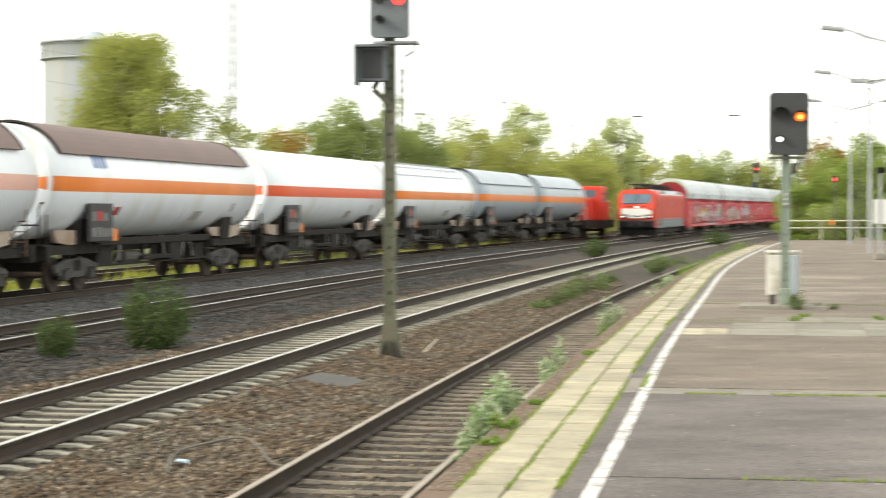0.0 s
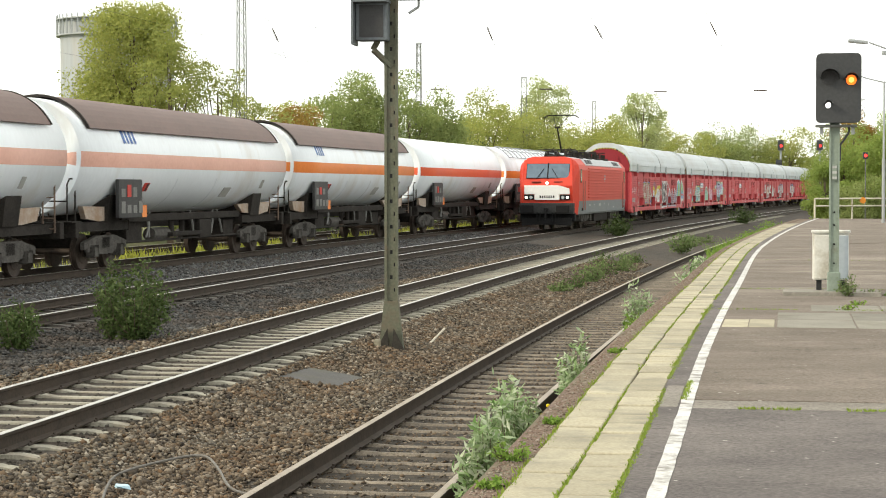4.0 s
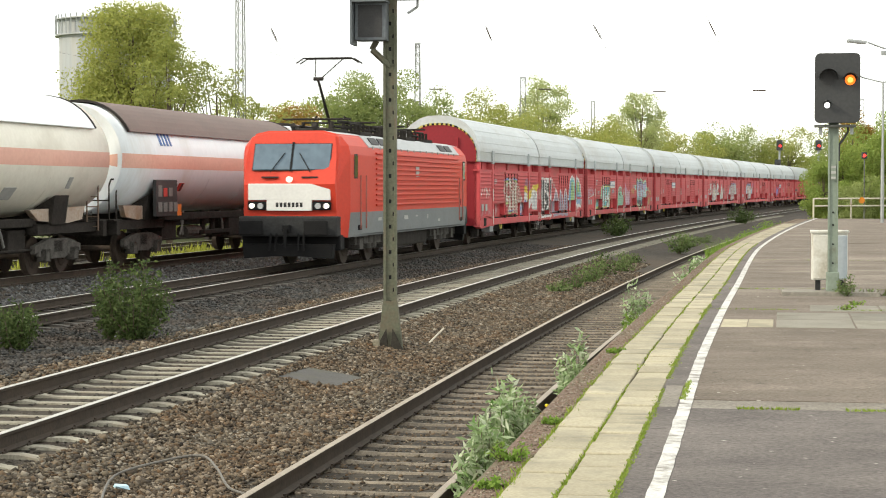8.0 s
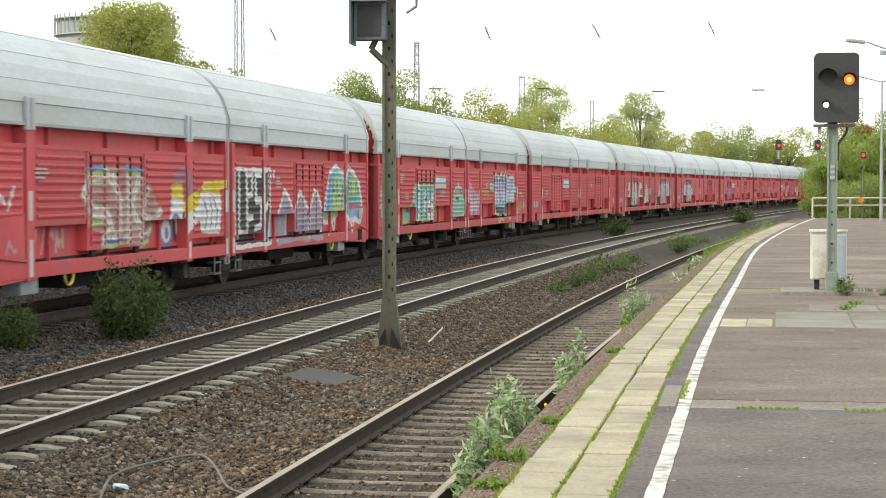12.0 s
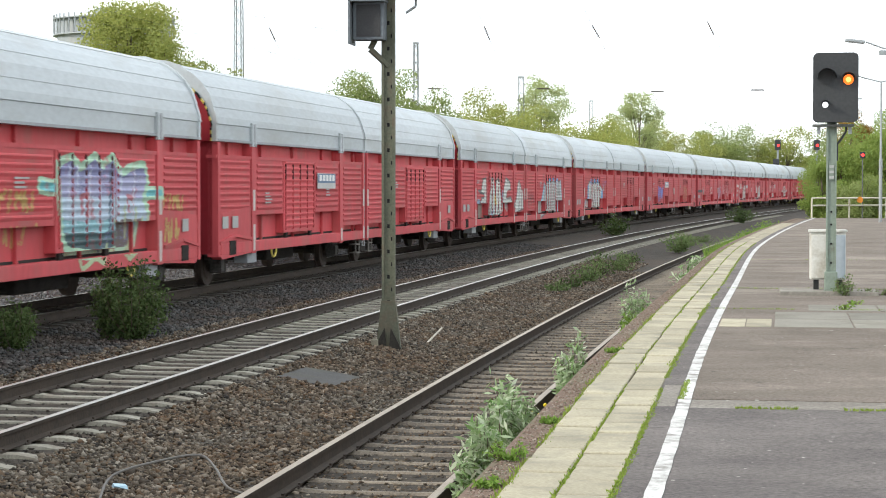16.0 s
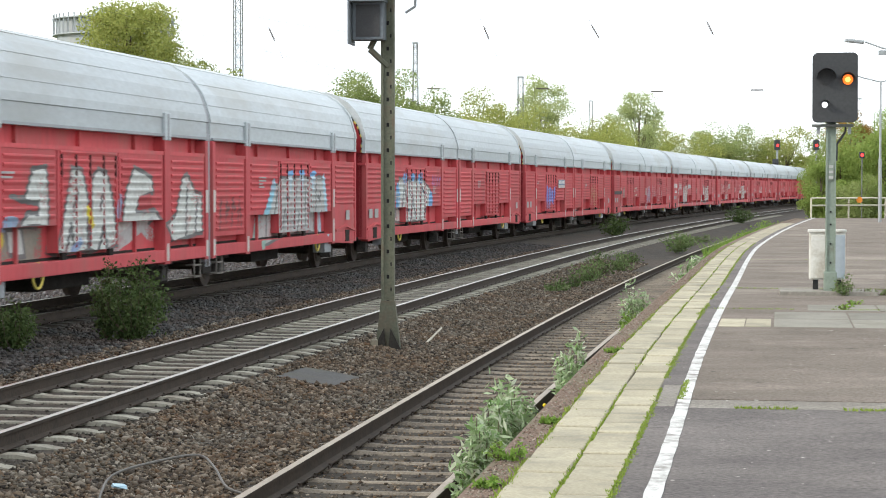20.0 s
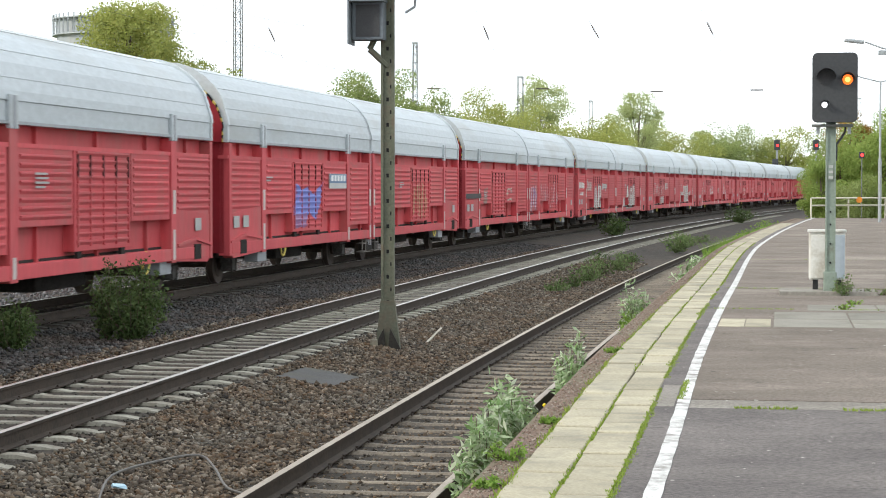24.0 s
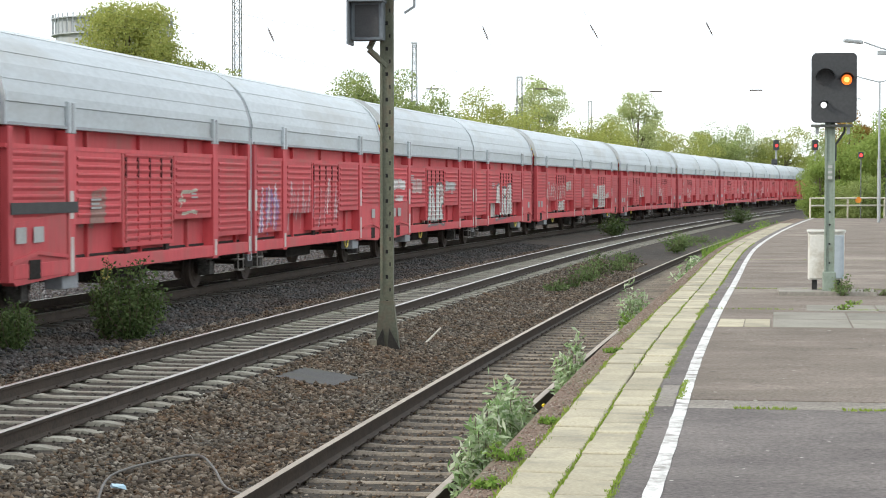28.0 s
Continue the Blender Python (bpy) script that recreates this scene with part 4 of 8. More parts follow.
def build_half(W, sg):
    """sg: -1 or 1, the side on which the wagon ends; u counts metres from the middle joint."""
    w = WAGON_SIDE

    def bx(u0, u1, y0, y1, z0, z1, bevel=0.0):
        return newbox(min(sg * u0, sg * u1), max(sg * u0, sg * u1), min(y0, y1), max(y0, y1), z0, z1, bevel)

    end = 13.42
    hood = part("roof_hood", prism(hood_outline(), sg * 0.14, sg * end, "x"), HOOD, W, "pale grey arched sliding roof hood")
    part("hood_rim", prism(hood_outline(0.035), sg * (end - 0.10), sg * (end + 0.02), "x"), HOOD, hood)
    for sd in (-1, 1):
        part("hood_lower_rail", bx(0.2, end - 0.1, sd * (w - 0.02), sd * (w + 0.025), 3.07, 3.12), HOOD_DIM, hood)
        for u in (2.75, 10.75):
            g = part("hood_guide", bx(u - 0.17, u + 0.17, sd * (w - 0.02), sd * (w + 0.05), 3.0, 3.52, 0.015), HOOD, hood)
            part("guide_slot", bx(u - 0.05, u + 0.05, sd * (w + 0.045), sd * (w + 0.056), 3.0, 3.5), HOOD_DIM, g)
        wall = part("side_wall", bx(0.16, end - 0.1, sd * (w - 0.25), sd * (w - 0.20), 0.85, 3.1), WAGON_RED, W, "recessed red side wall")
        for u in (0.75, 4.1, 6.9, 9.6, 12.1):
            part("wall_stiffener", bx(u - 0.03, u + 0.03, sd * (w - 0.21), sd * (w - 0.13), 0.9, 3.08), WAGON_RED, wall)
        # panels standing proud, with pressed ribs
        for u0, u1, z0 in ((0.35, 2.55, 1.10), (2.95, 5.35, 1.50), (5.40, 8.25, 1.05), (8.30, 10.55, 1.50), (10.95, end - 0.15, 1.55)):
            pan = part("side_panel", bx(u0, u1, sd * (w - 0.21), sd * w, z0, 2.74, 0.008), WAGON_RED, W, "ribbed red steel panel")
            zs = np.arange(z0 + 0.10, 2.66, 0.135)
            bm = bmesh.new()
            for z in zs:
                vs = prism([(sd * w, z), (sd * (w + 0.022), z + 0.05), (sd * (w + 0.019), z + 0.075), (sd * w, z + 0.085)], sg * (u0 + 0.1), sg * (u1 - 0.1), "x")
                me = bpy.data.meshes.new("r")
                vs.to_mesh(me)
                vs.free()
                bm.from_mesh(me)
                bpy.data.meshes.remove(me)
            part("pressed_ribs", bm, WAGON_RED, pan)
            if u0 == 5.40:
                for u in (5.55, 6.15, 6.8, 7.45, 8.1):
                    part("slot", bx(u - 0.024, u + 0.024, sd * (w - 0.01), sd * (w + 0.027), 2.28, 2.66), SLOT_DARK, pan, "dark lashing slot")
                    part("slot_rail", bx(u - 0.016, u + 0.016, sd * (w - 0.01), sd * (w + 0.027), 1.12, 2.26), WAGON_RED, pan)
                for u in (5.7, 7.9):
                    part("foot", bx(u - 0.1, u + 0.1, sd * (w - 0.08), sd * (w - 0.02), 0.86, 1.06), UNDER, pan)
        for u in (0.25, 2.75, 10.75, end - 0.15):
            post = part("side_post", bx(u - (0.16 if 1 < u < 13 else 0.09), u + (0.16 if 1 < u < 13 else 0.09), sd * (w - 0.21), sd * (w + 0.03), 0.66, 3.05, 0.012), WAGON_RED, W)
            if u in (0.25, 10.75):
                part("reflector_strip", bx(u - 0.07, u + 0.09, sd * (w + 0.03), sd * (w + 0.036), 1.60, 2.06), STRIP_PALE, post, "faded cream strip")
            if u in (0.25, 10.75, 2.75):
                part("reflector_strip", bx(u - 0.07, u + 0.07, sd * (w + 0.03), sd * (w + 0.036), 0.72, 1.3 if u > 5 else 1.05), STRIP_PALE, post)
        part("upper_beam", bx(0.2, end, sd * (w - 0.21), sd * (w + 0.012), 2.72, 2.79), WAGON_RED, W)
        part("lower_sill", bx(0.2, end - 0.3, sd * (w - 0.21), sd * (w + 0.02), 0.70, 0.93, 0.012), WAGON_RED, W, "red lower sill with chipped paint")
        # end flap
        flap = [(sg * 10.95, 0.68), (sg * 13.05, 0.60), (sg * 13.3, 0.75), (sg * 13.3, 1.55), (sg * 10.95, 1.7)]
        part("end_flap", prism(flap, sd * (w - 0.2), sd * (w + 0.012), "y"), WAGON_RED, W)
        part("flap_fold", prism([(sg * 10.98, 1.02), (sg * 12.2, 1.12), (sg * 13.28, 0.98), (sg * 13.28, 0.92), (sg * 12.2, 1.06), (sg * 10.98, 0.96)], sd * w, sd * (w + 0.05), "y"), WAGON_RED, W)
        part("dark_hatch", bx(12.1, 12.55, sd * (w + 0.01), sd * (w + 0.03), 0.68, 0.98), UNDER, W)
        st = bmesh.new()
        for z in (0.32, 0.55):
            box(st, min(sg * 0.55, sg * 0.95), max(sg * 0.55, sg * 0.95), sd * 1.3, sd * 1.5, z, z + 0.03)
        for u in (0.55, 0.95):
            tube(st, (sg * u, sd * 1.47, 0.32), (sg * u, sd * 1.47, 0.75), 0.018, seg=5)
        part("step", st, STEP_GREY, W, "small grey step")
        part("grey_box", bx(10.2, 10.9, sd * 1.1, sd * 1.42, 0.44, 0.70, 0.02), HOOD_DIM, W)
    wheel = ring(bmesh.new(), (sg * 9.1, -1.5, 0.72), 0.2, 0.022)
    part("brake_handwheel", wheel, YELLOW, W, "yellow brake handwheel")
    part("floor_frame", bx(0.1, 13.3, -1.32, 1.32, 0.72, 0.98, 0.03), UNDER, W)
    part("brake_gear", bx(5.2, 7.6, -0.9, 0.9, 0.38, 0.72, 0.05), UNDER, W)
    # end wall colour includes the shade cast by the neighbouring wagon
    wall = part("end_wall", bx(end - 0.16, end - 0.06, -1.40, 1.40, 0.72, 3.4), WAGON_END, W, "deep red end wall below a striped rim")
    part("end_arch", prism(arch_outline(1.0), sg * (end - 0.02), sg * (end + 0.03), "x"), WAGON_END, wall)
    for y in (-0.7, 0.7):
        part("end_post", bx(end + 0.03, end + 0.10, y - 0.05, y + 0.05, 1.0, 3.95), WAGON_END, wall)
    o, i = arch_outline(0.78), arch_outline(1.0)
    fine = []
    for (a, b), (c, d) in zip(zip(o, o[1:]), zip(i, i[1:])):
        m = max(1, round((Vector(a) - Vector(b)).length / 0.085))
        for k in range(m):
            mixp = lambda p, q, t: (p[0] + (q[0] - p[0]) * t, p[1] + (q[1] - p[1]) * t)
            fine.append((mixp(a, b, k / m), mixp(a, b, (k + 1) / m), mixp(c, d, (k + 1) / m), mixp(c, d, k / m)))
    bmy, bmb = bmesh.new(), bmesh.new()
    for j, q4 in enumerate(fine):
        bm = bmy if j % 2 else bmb
        vs = [bm.verts.new((sg * (end + 0.06), *q)) for q in q4]
        vt = [bm.verts.new((sg * (end + 0.02), *q)) for q in q4]
        bm.faces.new(vs)
        bm.faces.new(vt[::-1])
        for k in range(4):
            bm.faces.new((vs[k], vt[k], vt[(k + 1) % 4], vs[(k + 1) % 4]))
    part("yellow_stripes", bmy, YELLOW, wall)["kind"] = "stuff"
    part("black_stripes", bmb, BLACK, wall)["kind"] = "stuff"
    for u in (11.9, 1.9):
        ax = sg * u
        wheelset(W, ax, 0.43)
        for sd in (-1, 1):
            bm = bmesh.new()
            box(bm, ax - 0.16, ax + 0.16, sd * 0.95, sd * 1.15, 0.3, 0.56, 0.03)
            box(bm, ax - 0.75, ax + 0.75, sd * 1.0, sd * 1.1, 0.6, 0.68, 0.02)
            box(bm, ax - 0.3, ax + 0.3, sd * 0.98, sd * 1.12, 0.5, 0.8, 0.03)
            part("axle_guard", bm, BOGIE, W)
    return hood


def carrier():
    W = thing("car_carrier_wagon", "weathered red covered car-carrier wagon with pale grey arched roof", "railway wagon", group="car-carrier wagons of the passing train")
    build_half(W, -1)
    build_half(W, 1)
    part("joint_band", prism(hood_outline(-0.03), -0.13, 0.13, "x"), HOOD_DIM, W, "grey bellows between the two roof halves")
    for sd in (-1, 1):
        part("joint_post", newbox(-0.15, 0.15, min(sd * 1.36, sd * 1.47), max(sd * 1.36, sd * 1.47), 0.5, 3.2, 0.02), HOOD_DIM, W, "grey joint cover")
        part("joint_gap", newbox(-0.10, 0.03, min(sd * 1.40, sd * 1.478), max(sd * 1.40, sd * 1.478), 0.52, 1.95, 0.004), JOINT_DARK, W, "dark lower joint")
        part("joint_foot", newbox(-0.3, 0.3, min(sd * 1.2, sd * 1.45), max(sd * 1.2, sd * 1.45), 0.36, 0.6, 0.03), UNDER, W)
    for sg in (-1, 1):
        buffers(W, sg * (HALF - 0.66), sg)
    part("draw_gear", newbox(-HALF - 0.02, -HALF + 0.7, -0.1, 0.1, 0.95, 1.1), UNDER, W)
    return W


# ---- sprayed pieces on the wagon sides ----
PAINTS = {}


def paint(rgb):
    if rgb not in PAINTS:
        PAINTS[rgb] = mat("sprayed_paint", rgb, tuple(c * 0.75 for c in rgb), 0.6, 0, 1.5, 12, 0.0, stain=(0.42, 0.06, 0.066), stain_scale=2.2, stain_at=0.66)
    return PAINTS[rgb]


PANELS = ((0.35, 2.55, 1.10), (2.95, 5.35, 1.50), (5.40, 8.25, 1.05), (8.30, 10.55, 1.50), (10.95, 13.27, 1.55))  # from, to, lower edge
POSTS = ((0.16, 0.34), (2.59, 2.91), (10.59, 10.91), (13.18, 13.36))
RAILS = (5.55, 6.15, 6.8, 7.45, 8.1)  # upright lashing rails on the middle panel
RIB_PITCH = 0.135


def side_depth(u, z_mid, z_edge):
    """How far the wagon's side stands out at u metres from the joint: arrays in, array out."""
    out = np.full(np.broadcast(u, z_mid).shape, WAGON_SIDE - 0.20)
    out = np.where((z_mid < 0.93) & (u > 0.2) & (u < 13.1), WAGON_SIDE + 0.02, out)
    out = np.where((z_mid < 1.62) & (u > 10.95) & (u < 13.3), WAGON_SIDE + 0.012, out)
    for u0, u1, z0 in PANELS:
        face = (u > u0) & (u < u1) & (z_mid > z0) & (z_mid < 2.74)
        k = (z_edge - z0 - 0.10) % RIB_PITCH
        rib = np.interp(k, [0.0, 0.05, 0.075, 0.085, RIB_PITCH], [0.0, 0.022, 0.019, 0.0, 0.0])
        rib = np.where((u > u0 + 0.1) & (u < u1 - 0.1) & (z_edge > z0 + 0.10) & (z_edge < 2.72), rib, 0.0)
        out = np.where(face, WAGON_SIDE + rib, out)
    for c in RAILS:
        out = np.where((np.abs(u - c) < 0.018) & (z_mid > 1.12) & (z_mid < 2.26), WAGON_SIDE + 0.028, out)
    for u0, u1 in POSTS:
        out = np.where((u > u0) & (u < u1), WAGON_SIDE + 0.03, out)
    return out + 0.008


class Spray:
    """Sprayed paint on a wagon's side: colours laid over one another on fine rows that follow the pressed ribs."""

    def __init__(self, x0, x1, z0, z1, seed):
        self.xs, self.zs = np.arange(x0, x1, 0.022), np.arange(z0, z1, RIB_PITCH / 8)
        gx, gz = np.meshgrid(self.xs + 0.011, self.zs + RIB_PITCH / 16)
        self.rough = np.array([[noise.noise((x * 1.9, z * 1.9, seed * 7.3)) for x in self.xs[::4]] for z in self.zs[::4]])
        self.rough = np.kron(self.rough, np.ones((4, 4)))[:gx.shape[0], :gx.shape[1]]
        rng = np.random.default_rng(seed)
        self.speck = rng.uniform(0, 1, gx.shape)
        self.gx, self.gz = gx + 0.06 * self.rough, gz + 0.06 * np.roll(self.rough, 9, 1)
        self.tone = np.full(gx.shape, -1)
        self.colours = []

    def lay(self, mask, rgb, wear=0.0):
        if rgb not in self.colours:
            self.colours.append(rgb)
        hold = self.speck + 0.9 * self.rough > wear - 0.25 if wear else True
        self.tone[mask & hold] = self.colours.index(rgb)
        return self

    def line(self, pts, half, rgb, wear=0.0):
        d = np.full(self.gx.shape, 99.0)
        for (ax, az), (bx, bz) in zip(pts, pts[1:]):
            t = np.clip(((self.gx - ax) * (bx - ax) + (self.gz - az) * (bz - az)) / ((bx - ax) ** 2 + (bz - az) ** 2 + 1e-9), 0, 1)
            d = np.minimum(d, np.hypot(self.gx - ax - t * (bx - ax), self.gz - az - t * (bz - az)))
        return self.lay(d < half, rgb, wear)

    def inside(self, pts):
        m = np.zeros(self.gx.shape, bool)
        for (ax, az), (bx, bz) in zip(pts, pts[1:] + pts[:1]):
            if az != bz:
                m ^= ((az > self.gz) != (bz > self.gz)) & (self.gx < (bx - ax) * (self.gz - az) / (bz - az) + ax)
        return m

    def shape(self, pts, rgb, rim=None, width=0.06, wear=0.0):
        """A filled outline, with a rim in another colour."""
        self.lay(self.inside(pts), rgb, wear)
        return self.line(pts + pts[:1], width, rim, wear) if rim else self

    def blob(self, cx, cz, rx, rz, rgb, rim=None, width=0.06, wear=0.0):
        return self.shape([(cx + rx * math.cos(a), cz + rz * math.sin(a)) for a in np.linspace(0, 2 * math.pi, 25)[:-1]], rgb, rim, width, wear)

    def band(self, z0, z1, over, rgb, wear=0.0):
        """Recolour what already has the colour `over` between two heights."""
        if over in self.colours:
            self.lay((self.tone == self.colours.index(over)) & (self.gz > z0) & (self.gz < z1), rgb, wear)
        return self

    def scribble(self, x0, x1, z0, z1, count, half, rgb, seed, wear=0.0):
        """Leaning, unreadable strokes side by side."""
        r = random.Random(seed)
        w = (x1 - x0) / count
        for i in range(count):
            a = x0 + (i + 0.15) * w
            pts = [(a, z0 + r.uniform(0, 0.3) * (z1 - z0)), (a + r.uniform(0.0, 0.5) * w, z1 - r.uniform(0, 0.2) * (z1 - z0)), (a + r.uniform(0.3, 0.8) * w, z0 + r.uniform(0.1, 0.7) * (z1 - z0)), (a + w * 0.7, z1 - r.uniform(0, 0.5) * (z1 - z0))]
            self.line(pts[:r.randint(2, 4)], half, rgb, wear)
        return self

    def put(self, W, label):
        g = new("graffiti")
        g.parent = W
        g["label"] = label
        cuts = sorted({sg * e for sg in (-1, 1) for p in PANELS for e in (p[0], p[0] + 0.1, p[1] - 0.1, p[1])} | {sg * e for sg in (-1, 1) for p in POSTS + tuple((c - 0.018, c + 0.018) for c in RAILS) for e in p} | {sg * 10.95 for sg in (-1, 1)})
        zone = np.searchsorted(cuts, self.xs)
        h = RIB_PITCH / 8
        us, zs = np.abs(self.xs + 0.011)[None, :], self.zs[:, None]
        low, high = (-side_depth(us, zs + h / 2, zs + e) for e in (0.0, h))
        for i, rgb in enumerate(self.colours):
            vs, fs = [], []
            for r, z in enumerate(self.zs):
                on = self.tone[r] == i
                key = np.where(on, zone, -1)
                brk = np.flatnonzero(np.diff(key)) + 1
                for a, b in zip(np.r_[0, brk], np.r_[brk, len(key)]):
                    if key[a] >= 0:
                        m = (a + b - 1) // 2
                        lo, hi = float(low[r, m]), float(high[r, m])
                        n = len(vs)
                        xa, xb = float(self.xs[a]), float(self.xs[b - 1] + 0.022)
                        vs += [(xa, lo, z), (xb, lo, z), (xb, hi, z + h), (xa, hi, z + h)]
                        fs.append((n, n + 1, n + 2, n + 3))
            if fs:
                part("paint_layer", (vs, [], fs), paint(rgb), g)["kind"] = "stuff"
        return g


BOARD_PALE = mat("grubby_board_paint", (0.58, 0.57, 0.56), (0.48, 0.47, 0.46), 0.6)
BOARD_BLUE = mat("blue_grey_band", (0.17, 0.25, 0.38), (0.13, 0.20, 0.31), 0.6)


def owner_board(W, x, z):
    b = part("sign_board", newbox(x - 0.9, x + 0.9, -WAGON_SIDE - 0.055, -WAGON_SIDE - 0.037, z - 0.19, z + 0.19), BOARD_PALE, W, "off-white board with blue band and pale bars")
    part("board_band", newbox(x - 0.88, x + 0.88, -WAGON_SIDE - 0.06, -WAGON_SIDE - 0.055, z - 0.05, z + 0.18), BOARD_BLUE, b)
    for i in range(5):
        part("board_bar", newbox(x - 0.75 + i * 0.32, x - 0.52 + i * 0.32, -WAGON_SIDE - 0.064, -WAGON_SIDE - 0.06, z, z + 0.15), LOCO_WHITE, b)


def small_marks(W, seed):
    rng = random.Random(seed)
    for u in (-12.9, -12.2, 12.3):
        bm = newbox(u - 0.2, u + 0.2, -WAGON_SIDE - 0.045, -WAGON_SIDE - 0.037, 1.25, 1.5)
        part("data_panel", bm, PANEL_LIGHT, W, "small pale data panel")
    for u, z in ((-10.6, 2.25), (-9.9, 1.75), (3.6, 2.1), (-4.4, 1.9)):
        if rng.random() < 0.75:
            for k in range(rng.randint(2, 4)):
                part("text_bar", newbox(u, u + rng.uniform(0.3, 0.6), -WAGON_SIDE - 0.042, -WAGON_SIDE - 0.037, z + k * 0.07, z + k * 0.07 + 0.035), PANEL_LIGHT, W)


# ---- tank wagons ----
def tank_outline(r, n=40):
    return [(r * math.cos(2 * math.pi * i / n), r * math.sin(2 * math.pi * i / n)) for i in range(n)]


def tank_shell(length, r, zc, bands, n=48, dome=0.55):
    """A dished cylinder along x; bands: list of (z from, z to, material index) on the flanks."""
    bm = bmesh.new()
    half = length / 2
    rings = []
    xs = []
    for i in range(7):
        a = math.pi / 2 * i / 6
        xs.append((-half + dome * (1 - math.sin(a)) , r * math.cos(math.pi / 2 - a) ** 0.75 if i else 0.02))
    stations = [(x, rr) for x, rr in xs] + [(t, r) for t in np.linspace(-half + dome, half - dome, 7)[1:-1]] + [(-x, rr) for x, rr in xs[::-1]]
    # angles that include the band edges
    angs = set(round(2 * math.pi * i / n, 4) for i in range(n))
    for z0, z1, _ in bands:
        for z in (z0, z1):
            q = max(-1, min(1, (z - zc) / r))
            angs.add(round(math.asin(q) % (2 * math.pi), 4))
            angs.add(round((math.pi - math.asin(q)) % (2 * math.pi), 4))
    angs = sorted(angs)
    for x, rr in stations:
        rings.append([bm.verts.new((x, rr * math.cos(a), zc + rr * math.sin(a))) for a in angs])
    m = len(angs)
    for a, b in zip(rings, rings[1:]):
        for j in range(m):
            f = bm.faces.new((a[j], a[(j + 1) % m], b[(j + 1) % m], b[j]))
            f.smooth = True
            zz = sum(v.co.z for v in f.verts) / 4
            ang = (angs[j] + (angs[(j + 1) % m] if j + 1 < m else 2 * math.pi)) / 2
            zf = zc + r * math.sin(ang)
            for z0, z1, mi in bands:
                if z0 < zf < z1 and abs(f.calc_center_median().x) < half - 0.05:
                    f.material_index = mi
    bm.faces.new(rings[0][::-1])
    bm.faces.new(rings[-1])
    bmesh.ops.recalc_face_normals(bm, faces=bm.faces)
    return bm


def tank_wagon(centre, shell, stripe, shield, label, length=18.0, logo=True, lattice=False):
    W = thing("tank_wagon", label, "railway wagon", group="tank wagons of the goods train")
    r, zc = 1.47, 2.84
    part("tank", tank_shell(length, r, zc, [(2.60, 2.98, 1)]), [shell, stripe], W, "long cylindrical tank with a coloured band")
    if shield:
        o, i = [], []
        for k in range(17):
            a = math.radians(28 + 124 * k / 16)
            o.append(((r + 0.09) * math.cos(a), zc + (r + 0.09) * math.sin(a)))
            i.append(((r + 0.05) * math.cos(a), zc + (r + 0.05) * math.sin(a)))
        half = length / 2 - 0.75
        sh = part("sun_shield", prism(o + i[::-1], -half, half, "x"), shield, W, "curved sun shield over the tank top")
        for x in (-half, half):
            rim = [((r + 0.11) * math.cos(math.radians(28 + 124 * k / 16)), zc + (r + 0.11) * math.sin(math.radians(28 + 124 * k / 16))) for k in range(17)]
            part("shield_edge", prism(rim + i[::-1], x - 0.035, x + 0.035, "x"), UNDER, sh, "dark shield edge")
    if lattice:
        bm = bmesh.new()
        for x in np.arange(-7.2, 7.3, 1.2):
            for k in range(5):
                a, b = math.radians(35 + k * 8), math.radians(43 + k * 8)
                tube(bm, (x, -(r + 0.06) * math.cos(a), zc + (r + 0.06) * math.sin(a)), (x, -(r + 0.06) * math.cos(b), zc + (r + 0.06) * math.sin(b)), 0.02, seg=4)
        for a in (35, 55, 75):
            a = math.radians(a)
            tube(bm, (-7.2, -(r + 0.07) * math.cos(a), zc + (r + 0.07) * math.sin(a)), (7.2, -(r + 0.07) * math.cos(a), zc + (r + 0.07) * math.sin(a)), 0.02, seg=4)
        part("roof_railing", bm, HOOD_DIM, W)
    def on_tank(x, z, wdt, hgt, thick, material, name, parent=W, lab=""):
        ang = math.asin(max(-1, min(1, (z - zc) / r)))
        m = Matrix.Translation((x, -r * math.cos(ang), z)) @ Matrix.Rotation(-ang, 4, "X")
        return part(name, newbox(-wdt / 2, wdt / 2, -0.012 - thick, 0.0, -hgt / 2, hgt / 2), material, parent, lab, at=m)
    if logo:
        for k, (wd, hg) in enumerate(((0.17, 0.36), (0.12, 0.36), (0.15, 0.36), (0.13, 0.36))):
            on_tank(-5.9 + k * 0.26, 3.40, wd, hg, -0.006, BLUE_MARK, "logo_bar", lab="blue plain bar")
    # weld seams
    for x in (-5.2, -1.7, 1.8, 5.3):
        bm = bmesh.new()
        for k in range(12):
            a, b = math.radians(200 + k * 9), math.radians(209 + k * 9)
            tube(bm, (x, (r + 0.002) * math.cos(a), zc + (r + 0.002) * math.sin(a)), (x, (r + 0.002) * math.cos(b), zc + (r + 0.002) * math.sin(b)), 0.012, seg=4)
        part("weld_seam", bm, shell, W)
    # placard boards at the -x end, hazard marks
    board = part("placard_board", newbox(-6.6, -4.9, -1.52, -1.42, 1.30, 2.30, 0.02), PANEL_DARK, W, "dark board with paper placards")
    rnd = random.Random(int(centre * 10))
    for i in range(7):
        x, z = -6.45 + (i % 4) * 0.42, 1.42 + (i // 4) * 0.42
        part("placard", newbox(x, x + 0.28, -1.535, -1.522, z, z + rnd.uniform(0.2, 0.32)), PANEL_RED if i == 5 else PAPER, board)
